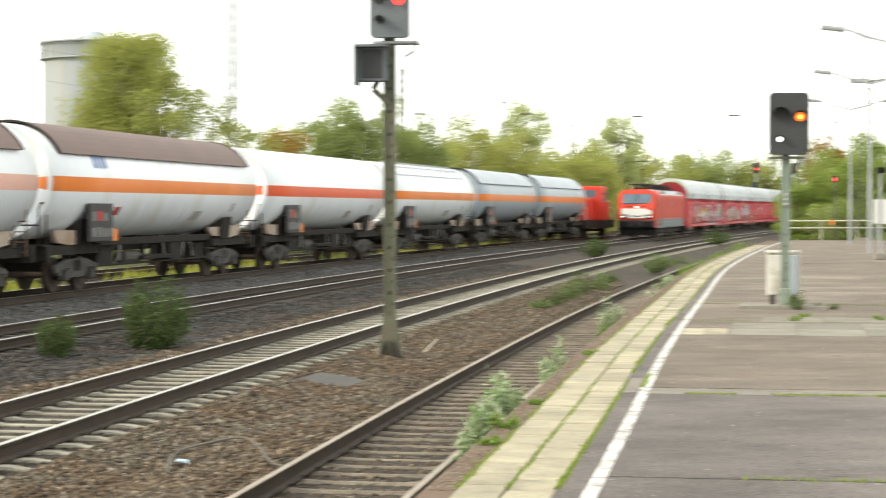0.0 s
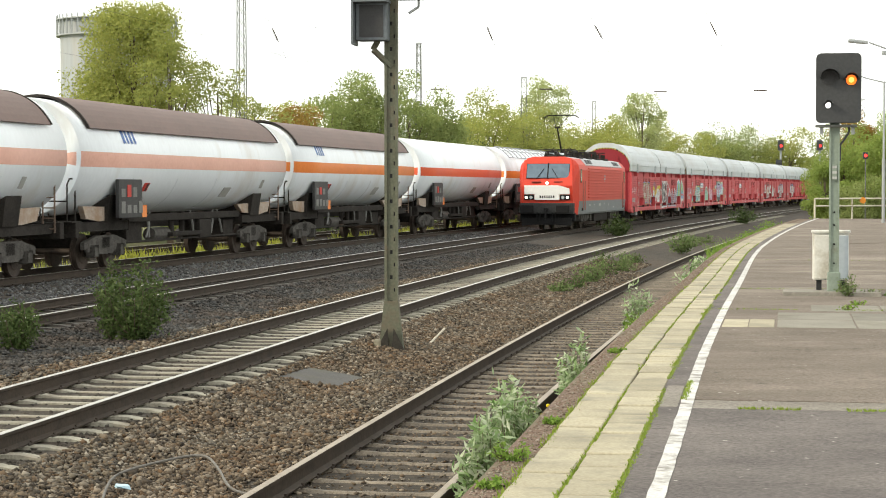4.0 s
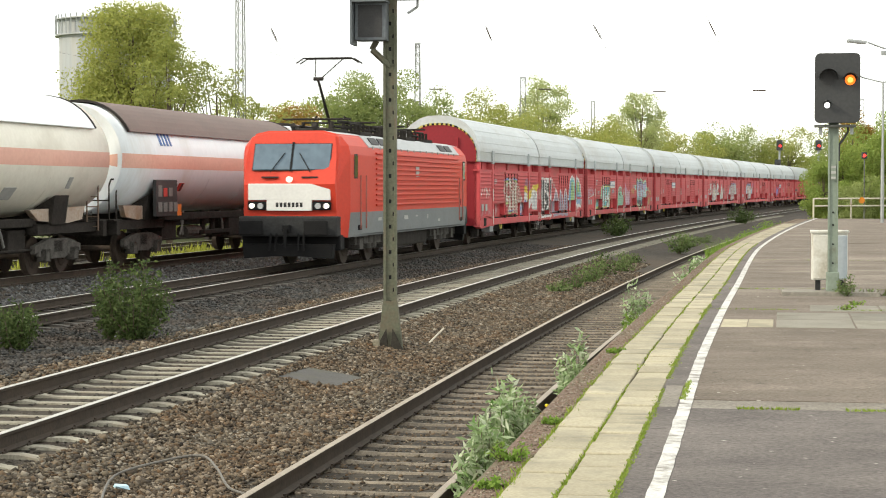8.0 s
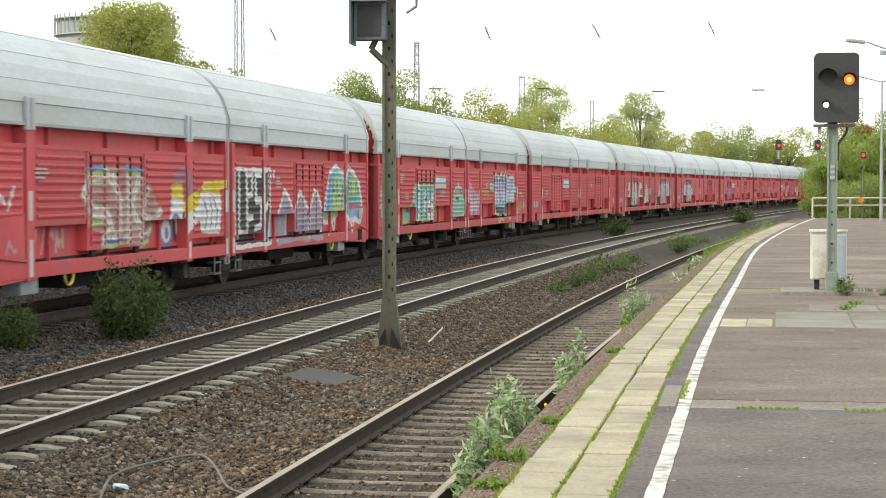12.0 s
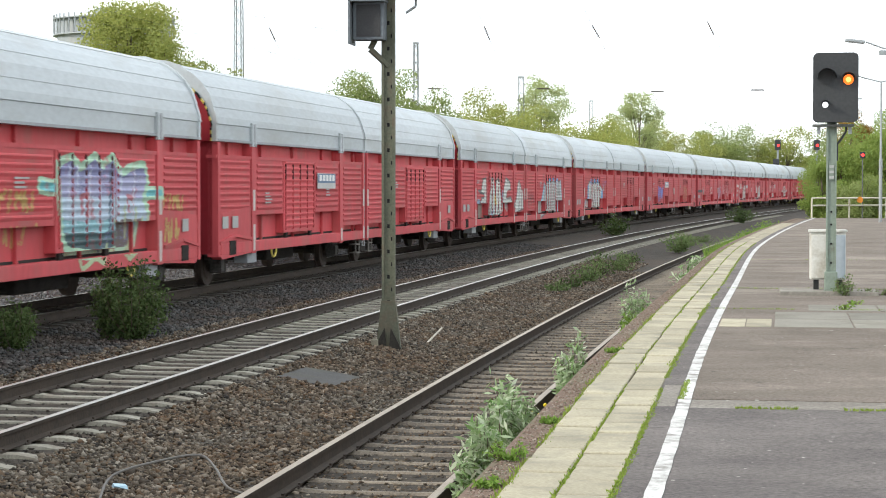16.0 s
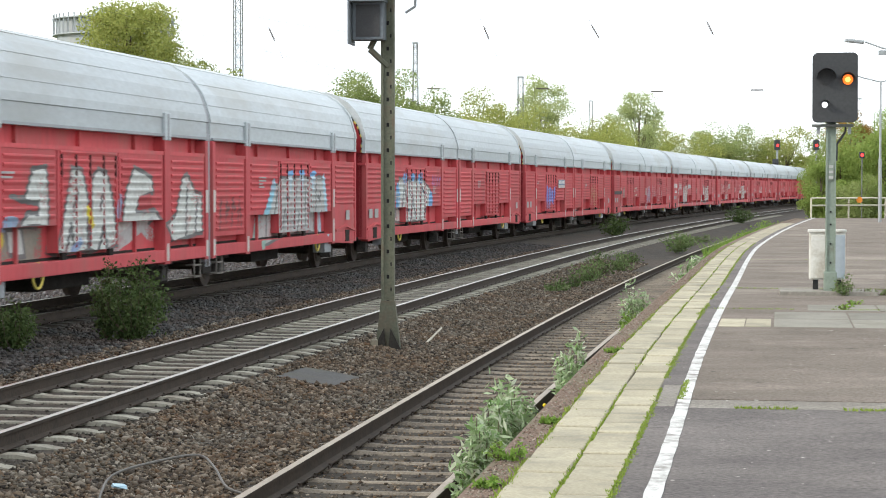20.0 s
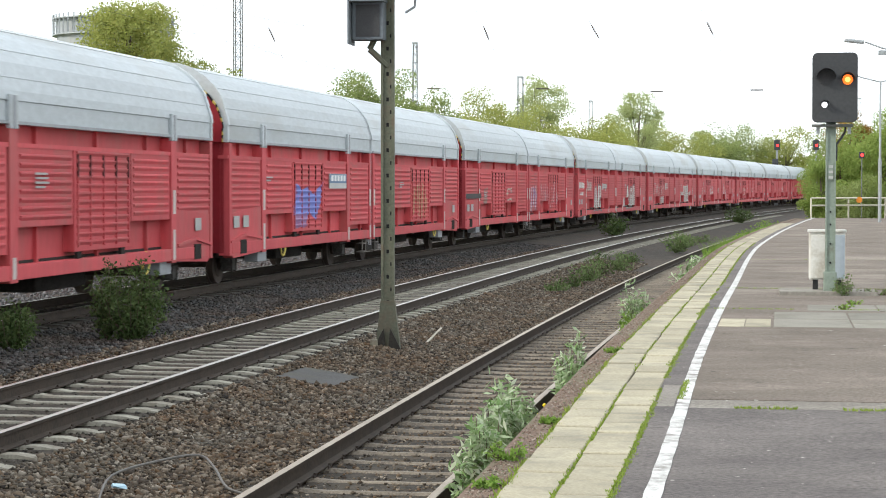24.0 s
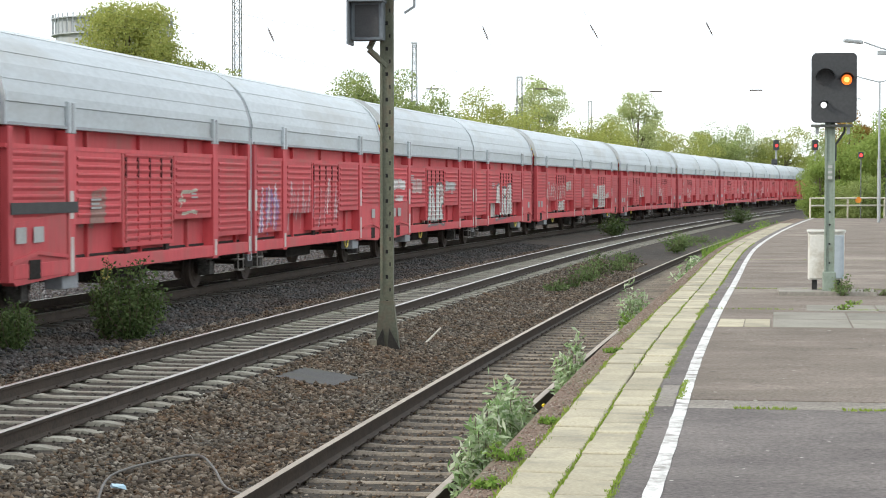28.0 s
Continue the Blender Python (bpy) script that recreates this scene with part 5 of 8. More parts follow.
    part("orange_plate", newbox(-4.85, -4.5, -1.50, -1.46, 1.30, 1.62), STRIPE_ORANGE, W, "orange hazard plate")
    if rnd.random() < 0.7:
        mark = on_tank(-4.0, 2.1, 0.40, 0.26, 0.0, PANEL_RED, "hazard_label", lab="red and dark hazard label")
        part("label_stripe", newbox(0.02, 0.14, -0.016, -0.012, -0.12, 0.12), PANEL_DARK, mark)
    on_tank(3.2, 1.95, 0.7, 0.35, 0.0, PANEL_LIGHT, "data_panel")
    on_tank(6.6, 2.2, 0.25, 0.3, 0.0, PANEL_LIGHT, "data_panel")
    # saddles, frame
    for sg in (-1, 1):
        part("saddle", prism([(-1.2, 1.2), (1.2, 1.2), (1.3, 1.9), (0.8, 1.62), (0, 1.5), (-0.8, 1.62), (-1.3, 1.9)], sg * 6.2 - 0.45, sg * 6.2 + 0.45, "x"), UNDER, W)
        for sd in (-1, 1):
            skirt = [(sg * 4.6, 1.56), (sg * 5.1, 1.30), (sg * 7.0, 1.22), (sg * 7.9, 1.30), (sg * 8.1, 1.62)]
            part("tank_skirt", prism(skirt, sd * 1.0, sd * 1.14, "y"), SKIRT_PALE, W, "rust-streaked pale skirt below the tank")
        for sd in (-1, 1):
            part("end_sill", newbox(min(sg * 5, sg * 9.1), max(sg * 5, sg * 9.1), sd * 0.9, sd * 1.15, 0.98, 1.22, 0.02), UNDER, W)
        part("headstock", newbox(sg * 8.95 - 0.12, sg * 8.95 + 0.12, -1.35, 1.35, 0.85, 1.25, 0.02), UNDER, W)
        buffers(W, sg * 8.95, sg)
        bx = sg * 6.45
        bg = part("bogie", newbox(bx - 0.3, bx + 0.3, -1.1, 1.1, 0.5, 0.85, 0.04), UNDER, W, "black steel bogie")
        for sd in (-1, 1):
            fr = prism([(bx - 1.45, 0.52), (bx - 0.9, 0.62), (bx - 0.45, 0.38), (bx + 0.45, 0.38), (bx + 0.9, 0.62), (bx + 1.45, 0.52), (bx + 1.45, 0.7), (bx + 0.6, 0.86), (bx - 0.6, 0.86), (bx - 1.45, 0.7)], sd * 0.98, sd * 1.1, "y")
            part("side_frame", fr, BOGIE, bg)
            for dx in (-0.9, 0.9):
                bm = bmesh.new()
                box(bm, bx + dx - 0.14, bx + dx + 0.14, sd * 1.0, sd * 1.18, 0.34, 0.6, 0.03)
                for e in (-0.26, 0.26):
                    tube(bm, (bx + dx + e, sd * 1.05, 0.45), (bx + dx + e, sd * 1.05, 0.72), 0.08, seg=8)
                part("axle_box", bm, BOGIE, bg)
        for dx in (-0.9, 0.9):
            wheelset(W, bx + dx, 0.46)
    part("long_sill", newbox(-8.9, 8.9, -0.18, 0.18, 0.95, 1.22, 0.02), UNDER, W)
    # valves, pipes, brake cylinder
    bm = bmesh.new()
    for x in (-0.9, 0.0, 0.9):
        tube(bm, (x, -0.9, 0.75), (x, -0.9, 1.4), 0.09, seg=8)
    box(bm, -1.3, 1.3, -1.1, -0.7, 0.7, 0.82, 0.02)
    box(bm, -3.6, -2.4, -0.5, 0.5, 0.6, 1.0, 0.05)
    tube(bm, (2.2, -0.3, 0.75), (3.6, -0.3, 0.75), 0.2, seg=12)
    part("valve_gear", bm, UNDER, W)
    for x0, x1, y0, y1, z0, z1, nm in ((-4.6, -3.4, -0.95, -0.35, 0.62, 1.18, "equipment_box"), (1.2, 2.3, -1.05, -0.5, 0.60, 1.15, "equipment_box"), (3.9, 4.9, -0.9, -0.3, 0.55, 1.1, "equipment_box")):
        part(nm, newbox(x0, x1, y0, y1, z0, z1, 0.03), UNDER, W, "grimy box below the tank")
    part("air_tank", tube(bmesh.new(), (-2.3, -0.75, 0.78), (-1.0, -0.75, 0.78), 0.19, seg=14), BOGIE, W, "dusty brake air tank")
    for x, lean in ((-3.2, 0.1), (-2.9, -0.15), (0.5, 0.12), (2.6, -0.1), (3.0, 0.2)):
        part("drain_pipe", wire([(x, -0.98, 1.42), (x + lean, -1.02, 1.05), (x + lean * 2.2, -1.0, 0.72)], 0.03, 6), PAPER, W, "pale drain pipe")
    part("tie_rod", tube(bmesh.new(), (-5.0, -1.0, 0.62), (5.0, -1.0, 0.62), 0.03, seg=6), UNDER, W)
    for sd in (-1, 1):
        part("side_sill", newbox(-5.2, 5.2, sd * 1.0 - 0.06, sd * 1.0 + 0.06, 1.16, 1.36, 0.02), UNDER, W)
    # ladder and platform at the -x end
    bm = bmesh.new()
    for y in (-0.5, -1.2):
        pts = [(-9.25, y, 1.25), (-9.25, y, 2.15), (-9.1, y, 2.3), (-8.9, y, 2.3), (-8.75, y, 2.1), (-8.75, y, 1.25)]
        for a, b in zip(pts, pts[1:]):
            tube(bm, a, b, 0.022, seg=5)
    tube(bm, (-9.25, -1.2, 1.75), (-9.25, -0.5, 1.75), 0.02, seg=5)
    box(bm, -9.3, -8.7, -1.35, 1.35, 1.22, 1.26)
    part("brake_platform_rail", bm, UNDER, W)
    bm = bmesh.new()
    for y in (-1.28, -0.98):
        tube(bm, (8.65, y, 1.0), (8.65, y, 2.35), 0.022, seg=5)
    for z in np.arange(1.1, 2.3, 0.25):
        tube(bm, (8.65, -1.28, z), (8.65, -0.98, z), 0.016, seg=5)
    part("ladder", bm, SKIRT, W, "rust-stained ladder")
    MOVERS.append((W, 4, centre, "tank"))
    return W


def diesel(centre):
    W = thing("diesel_locomotive", "red diesel shunting locomotive pulling the tank wagons", "locomotive")
    part("frame", newbox(-6.5, 6.5, -1.4, 1.4, 0.7, 1.3, 0.05), UNDER, W)
    part("long_bonnet", newbox(-6.2, -0.6, -1.0, 1.0, 1.3, 3.0, 0.12), TRAFFIC_RED, W)
    cab = part("cab", newbox(-0.6, 2.0, -1.45, 1.45, 1.3, 3.9, 0.12), TRAFFIC_RED, W)
    for sd in (-1, 1):
        part("cab_window", newbox(-0.2, 1.6, sd * 1.44, sd * 1.47, 2.7, 3.4, 0.02), CAB_GLASS, cab)
    for x in (-0.62, 2.0):
        part("cab_window", newbox(x - 0.01, x + 0.03, -1.1, 1.1, 3.05, 3.6, 0.01), CAB_GLASS, cab)
    part("short_bonnet", newbox(2.0, 6.2, -1.0, 1.0, 1.3, 2.8, 0.12), TRAFFIC_RED, W)
    part("white_band", newbox(-6.24, -6.18, -0.95, 0.95, 1.7, 2.1), LOCO_WHITE, W)
    for x in (-5, -3.4, 3.4, 5):
        wheelset(W, x, 0.5)
    for sg in (-1, 1):
        buffers(W, sg * 6.5, sg)
        bm = bmesh.new()
        for y in (-1.3, 1.3):
            tube(bm, (sg * 6.4, y, 1.3), (sg * 6.4, y, 2.3), 0.025, seg=5)
        tube(bm, (sg * 6.4, -1.3, 2.3), (sg * 6.4, 1.3, 2.3), 0.025, seg=5)
        part("handrail", bm, LOCO_WHITE, W)
    MOVERS.append((W, 4, centre, "tank"))
    return W


locomotive()
WAGONS = []
for _n in range(15):
    if _n == 0:
        _w = carrier()
    else:
        _w = copy_thing(WAGONS[0], Matrix.Identity(4))
    WAGONS.append(_w)
    MOVERS.append((_w, 3, 173.93 + 27.95 * _n, "red"))
for _n, _w in enumerate(WAGONS):
    small_marks(_w, 50 + _n)


def murals():
    """The sprayed pieces, wagon by wagon; the letters among them cannot be read."""
    pale, grey, ink, sky, blue, lime, teal, lilac, rose = (0.72, 0.68, 0.66), (0.50, 0.50, 0.49), (0.045, 0.05, 0.055), (0.36, 0.58, 0.72), (0.14, 0.26, 0.55), (0.42, 0.58, 0.20), (0.20, 0.56, 0.60), (0.36, 0.35, 0.44), (0.62, 0.36, 0.42)
    yellow, ochre, green, white, brown = (0.72, 0.58, 0.05), (0.55, 0.38, 0.13), (0.24, 0.52, 0.38), (0.74, 0.74, 0.74), (0.24, 0.15, 0.12)
    # first wagon, leading half: looped pale strokes with worn fill
    g = Spray(-9.0, -3.6, 0.95, 2.6, 1)
    g.shape([(-8.5, 1.75), (-8.3, 2.4), (-7.2, 2.48), (-5.6, 2.45), (-5.1, 2.1), (-4.4, 1.6), (-4.6, 1.12), (-5.6, 1.08), (-6.8, 1.1), (-7.6, 1.3), (-8.2, 1.45)], (0.50, 0.30, 0.27), wear=0.36)
    for p, hw in (([(-6.9, 2.15), (-7.4, 2.38), (-8.1, 2.3), (-8.45, 2.0), (-8.1, 1.72), (-7.3, 1.62), (-7.1, 1.35), (-7.5, 1.2)], 0.10), ([(-7.0, 2.3), (-6.7, 1.9), (-6.7, 1.35), (-7.1, 1.15)], 0.085), ([(-6.3, 2.4), (-6.2, 1.75), (-6.25, 1.2)], 0.09),
                  ([(-5.6, 2.35), (-6.1, 1.85), (-5.5, 1.3)], 0.085), ([(-5.2, 2.05), (-5.5, 1.65), (-4.9, 1.5), (-4.5, 1.65)], 0.075), ([(-5.6, 1.25), (-4.9, 1.15), (-4.5, 1.35)], 0.075)):
        g.line(p, hw + 0.05, (0.34, 0.42, 0.30), 0.30).line(p, hw, pale, 0.12).line(p, hw * 0.35, (0.60, 0.38, 0.30), 0.45)
    for x0, x1, z, c in ((-8.3, -7.5, 2.46, blue), (-8.2, -7.3, 2.39, lime), (-6.4, -5.4, 2.44, blue), (-6.3, -5.5, 2.37, lime), (-7.4, -6.6, 1.18, blue), (-7.4, -6.6, 1.12, lime), (-5.4, -4.7, 1.18, blue), (-5.4, -4.6, 1.11, lime), (-8.1, -7.6, 1.50, lime)):
        g.line([(x0, z), (x1, z)], 0.035, c, 0.15)
    g.put(WAGONS[0], "worn pale sprayed letters that cannot be read")
    g = Spray(-4.2, -0.3, 0.95, 2.6, 2)
    g.blob(-3.1, 2.05, 0.75, 0.45, (0.38, 0.16, 0.22), wear=0.2)
    g.shape([(-3.95, 1.55), (-3.85, 2.15), (-3.2, 2.2), (-3.1, 1.55)], yellow).shape([(-3.95, 1.5), (-3.1, 1.5), (-3.15, 1.88), (-3.9, 1.9)], white)
    g.shape([(-2.9, 1.2), (-3.2, 1.75), (-2.6, 2.0), (-2.1, 2.1), (-2.0, 1.75)], yellow).shape([(-3.0, 1.2), (-2.9, 1.6), (-1.9, 1.75), (-1.95, 1.5)], white)
    g.shape([(-2.0, 1.2), (-2.2, 1.7), (-1.9, 2.2), (-0.75, 2.25), (-0.6, 1.8), (-0.7, 1.15)], white).band(1.98, 2.4, white, yellow, 0.1)
    g.blob(-3.55, 1.28, 0.34, 0.27, white, (0.16, 0.20, 0.42), 0.05).blob(-3.5, 1.25, 0.12, 0.12, blue).line([(-3.1, 1.55), (-3.0, 1.15)], 0.08, ink)
    for x in (-1.7, -1.35, -1.0):
        g.line([(x, 1.3), (x + 0.12, 1.62), (x - 0.1, 1.85)], 0.03, (0.12, 0.14, 0.20), 0.1)
    g.line([(-0.7, 2.2), (-0.35, 2.2)], 0.09, yellow).line([(-0.9, 1.95), (-0.9, 2.25)], 0.05, yellow)
    g.put(WAGONS[0], "yellow and white sprayed letters with a lilac cloud")
    g = Spray(-13.3, -8.3, 0.7, 2.3, 3)
    g.scribble(-10.5, -8.6, 1.05, 1.45, 6, 0.045, (0.60, 0.34, 0.36), 4, 0.15).scribble(-13.1, -11.2, 1.75, 2.1, 4, 0.05, pale, 5, 0.1).scribble(-13.1, -11.2, 0.95, 1.3, 3, 0.04, (0.55, 0.25, 0.28), 6, 0.3)
    g.put(WAGONS[0], "small pale pink sprayed tags")
    # first wagon, trailing half
    g = Spray(0.2, 3.7, 0.75, 2.65, 7)
    g.shape([(0.42, 0.82), (0.42, 2.5), (3.2, 2.5), (3.2, 0.86)], ink, white, 0.05)
    for p in ([(0.72, 2.4), (0.72, 1.15), (1.15, 1.15)], [(1.75, 2.42), (1.3, 2.42), (1.3, 1.55)], [(1.7, 2.35), (1.7, 1.95), (1.3, 1.9)], [(1.3, 1.0), (1.35, 1.45), (1.75, 1.45)], [(2.4, 2.42), (2.0, 2.4), (2.0, 1.85), (2.4, 1.8), (2.4, 1.25), (1.95, 1.2)], [(2.65, 2.42), (2.65, 1.0)], [(3.0, 2.42), (3.0, 1.75), (2.7, 1.6)], [(3.0, 1.3), (2.95, 0.95)]):
        g.line(p, 0.075, white)
    g.blob(3.5, 2.38, 0.1, 0.12, white)
    g.put(WAGONS[0], "black panel with white sprayed block strokes")
    g = Spray(3.4, 8.5, 0.72, 2.3, 8)
    for k in range(3):
        x = 3.8 + 1.45 * k
        g.shape([(x, 0.8), (x + 0.05, 1.5), (x + 0.55, 2.05), (x + 0.95, 1.95), (x + 1.45, 1.45), (x + 1.5, 0.8)], lilac, None, wear=0.12).line([(x, 0.95), (x + 0.1, 1.5), (x + 0.6, 2.05), (x + 0.95, 1.95), (x + 1.3, 1.6)], 0.06, white).line([(x + 0.75, 1.0), (x + 0.75, 1.6)], 0.04, (0.22, 0.22, 0.30), 0.2)
    g.put(WAGONS[0], "three lilac sprayed arches with white rims")
    g = Spray(8.0, 13.2, 0.85, 2.85, 9)
    g.shape([(8.3, 1.35), (8.5, 1.95), (8.9, 2.5), (9.6, 2.68), (10.4, 2.45), (10.5, 1.9), (10.3, 1.25), (9.3, 1.2)], teal, white, 0.07).shape([(9.2, 1.25), (9.25, 2.35), (9.9, 2.4), (10.2, 1.95), (10.05, 1.25)], lime, None, wear=0.08).line([(8.7, 1.4), (8.9, 2.3)], 0.13, (0.20, 0.30, 0.62))
    g.shape([(10.6, 1.35), (10.5, 2.1), (10.9, 2.66), (11.6, 2.5), (12.3, 2.15), (12.65, 1.5), (12.4, 1.2), (11.2, 1.25)], (0.22, 0.45, 0.42), white, 0.07).shape([(11.1, 1.9), (11.1, 2.4), (11.8, 2.35), (12.0, 1.9)], lime).shape([(11.0, 1.3), (11.0, 1.8), (12.3, 1.7), (12.2, 1.3)], (0.22, 0.40, 0.62)).line([(10.45, 1.4), (10.5, 2.5)], 0.10, (0.50, 0.42, 0.30))
    for x in (8.5, 9.9, 11.2):
        g.line([(x, 1.25), (x + 0.25, 0.95), (x + 0.4, 1.2)], 0.055, white)
    g.scribble(9.0, 12.2, 1.4, 2.4, 6, 0.03, (0.06, 0.16, 0.22), 2, 0.15)
    g.put(WAGONS[0], "green and blue sprayed piece with white rim")
    # second wagon
    g = Spray(-10.4, -3.6, 0.85, 2.35, 10)
    g.shape([(-9.1, 1.05), (-9.05, 1.5), (-8.7, 1.7), (-8.65, 2.0), (-8.3, 2.18), (-5.25, 2.2), (-5.3, 1.75), (-5.55, 1.5), (-5.6, 1.08)], (0.16, 0.52, 0.56), lime, 0.065)
    g.line([(-8.2, 2.25), (-5.2, 2.25)], 0.035, ink)
    for x, lo, hi in ((-7.95, 1.15, 2.1), (-6.95, 1.5, 1.85), (-6.35, 1.15, 1.55), (-5.9, 1.15, 1.75)):
        g.line([(x, lo), (x + 0.06, hi)], 0.17, white).line([(x - 0.1, hi - 0.12), (x + 0.15, hi - 0.12)], 0.03, ink).line([(x - 0.1, lo + 0.22), (x + 0.12, lo + 0.22)], 0.028, ink)
    for x in (-8.5, -7.4, -6.6, -5.7):
        g.line([(x, 1.25), (x + 0.05, 2.05)], 0.06, (0.45, 0.62, 0.32), 0.25)
    g.shape([(-8.85, 1.35), (-8.85, 1.6), (-8.45, 1.6), (-8.45, 1.35)], brown)
    g.scribble(-10.2, -9.2, 1.0, 1.48, 4, 0.045, ochre, 3, 0.2).scribble(-5.2, -3.8, 1.15, 1.45, 6, 0.04, ochre, 5, 0.25)
    g.shape([(-4.7, 1.78), (-4.7, 2.02), (-3.95, 2.02), (-3.95, 1.78)], (0.30, 0.25, 0.30))
    g.put(WAGONS[1], "turquoise sprayed piece with lime rim and white dashes")
    g = Spray(-2.75, -0.1, 0.95, 2.3, 11)
    g.shape([(-2.5, 1.1), (-2.45, 1.6), (-2.2, 2.0), (-1.9, 2.12), (-0.9, 2.1), (-0.75, 1.75), (-0.25, 1.5), (-0.35, 1.2), (-0.7, 1.08)], (0.30, 0.55, 0.42), (0.40, 0.62, 0.50), 0.05).band(1.85, 2.3, (0.30, 0.55, 0.42), (0.34, 0.20, 0.18), 0.35)
    g.line([(-1.9, 1.75), (-1.5, 1.68)], 0.05, ink).blob(-1.5, 2.18, 0.08, 0.07, pale)
    g.put(WAGONS[1], "pale green sprayed bell shape")
    g = Spray(-13.3, -10.6, 1.4, 2.2, 12)
    g.scribble(-13.2, -10.95, 1.5, 2.1, 6, 0.04, (0.64, 0.45, 0.55), 8, 0.1).line([(-13.2, 1.55), (-11.0, 1.75)], 0.035, pale)
    g.put(WAGONS[1], "pinkish white sprayed tag")
    g = Spray(0.3, 3.4, 0.9, 2.45, 13)
    g.shape([(0.5, 2.35), (0.6, 1.6), (0.9, 1.05), (2.3, 1.05), (2.6, 1.5), (2.5, 1.9), (1.6, 1.95)], (0.62, 0.32, 0.45), None, wear=0.42).scribble(0.6, 2.6, 1.1, 1.95, 5, 0.05, (0.66, 0.56, 0.62), 9, 0.15).line([(2.5, 2.0), (2.65, 1.3), (2.3, 1.05)], 0.05, (0.70, 0.30, 0.50)).line([(0.5, 2.4), (0.75, 1.4)], 0.05, (0.62, 0.48, 0.62), 0.15)
    g.put(WAGONS[1], "pink and mauve sprayed scribble")
    g = Spray(2.9, 12.9, 0.72, 2.8, 14)
    edge = (0.46, 0.68, 0.50)
    g.line([(4.7, 2.12), (5.7, 2.12)], 0.14, edge).line([(4.75, 2.12), (5.7, 2.12)], 0.07, teal).line([(10.0, 1.98), (10.85, 2.0)], 0.13, edge).line([(10.0, 1.98), (10.8, 2.0)], 0.06, teal)
    main = [(5.6, 1.35), (5.5, 2.05), (5.45, 2.5), (6.1, 2.62), (6.5, 2.45), (7.2, 2.66), (7.6, 2.45), (8.1, 2.68), (8.6, 2.4), (9.9, 2.55), (10.05, 2.2), (9.8, 1.95), (10.1, 1.6), (9.85, 1.1), (9.2, 0.95), (8.6, 1.1), (8.0, 0.98), (6.6, 1.0), (5.8, 1.1)]
    tint = (0.24, 0.25, 0.44)
    g.shape(main, tint, edge, 0.075)
    g.band(1.95, 2.3, tint, (0.42, 0.42, 0.62), 0.1).band(1.55, 1.98, tint, (0.52, 0.62, 0.74)).band(1.35, 1.58, tint, (0.30, 0.52, 0.58)).band(0.9, 1.36, tint, (0.07, 0.13, 0.14), 0.06)
    g.line([(7.95, 0.95), (8.0, 2.4)], 0.05, (0.10, 0.14, 0.22))
    for x in (6.6, 9.0):
        g.line([(x, 1.7), (x - 0.1, 1.95), (x + 0.25, 1.95), (x + 0.2, 1.65)], 0.05, (0.50, 0.20, 0.24))
    g.shape([(8.4, 1.0), (8.3, 1.55), (9.7, 1.55), (9.7, 1.05)], (0.16, 0.13, 0.12), None, wear=0.1)
    for p in ([(8.3, 1.55), (8.5, 1.0), (9.0, 0.85), (9.5, 1.0), (9.75, 1.55)], [(8.75, 1.75), (8.8, 1.2)], [(9.4, 1.75), (9.3, 1.2)], [(6.3, 1.05), (6.6, 0.78), (7.2, 0.95), (7.6, 0.78), (7.8, 1.1)]):
        g.line(p, 0.045, (0.50, 0.58, 0.36))
    for x in (5.9, 6.3, 6.9, 7.4, 8.5, 9.2):
        g.line([(x, 1.5), (x + 0.1, 2.45)], 0.03, (0.62, 0.68, 0.78), 0.3)
    for x0, x1, z0, z1, n in ((10.95, 12.4, 1.68, 1.95, 5), (11.0, 12.0, 1.05, 1.5, 3), (3.0, 4.6, 1.75, 2.05, 5), (3.3, 4.7, 1.2, 1.5, 4)):
        g.scribble(x0, x1, z0, z1, n, 0.05, ochre, n * 3, 0.15)
    g.put(WAGONS[1], "violet and turquoise sprayed piece with pale green rim")
    # fourth wagon
    g = Spray(-10.7, -0.3, 0.85, 2.6, 15)
    ash, dim = (0.66, 0.67, 0.64), (0.17, 0.17, 0.17)
    g.shape([(-10.4, 1.0), (-10.4, 1.48), (-8.5, 1.48), (-8.5, 1.0)], (0.30, 0.27, 0.22), None, wear=0.15).line([(-10.3, 1.1), (-10.1, 1.35)], 0.14, yellow, 0.2).line([(-10.4, 1.55), (-9.9, 1.55)], 0.10, (0.30, 0.40, 0.56), 0.1)
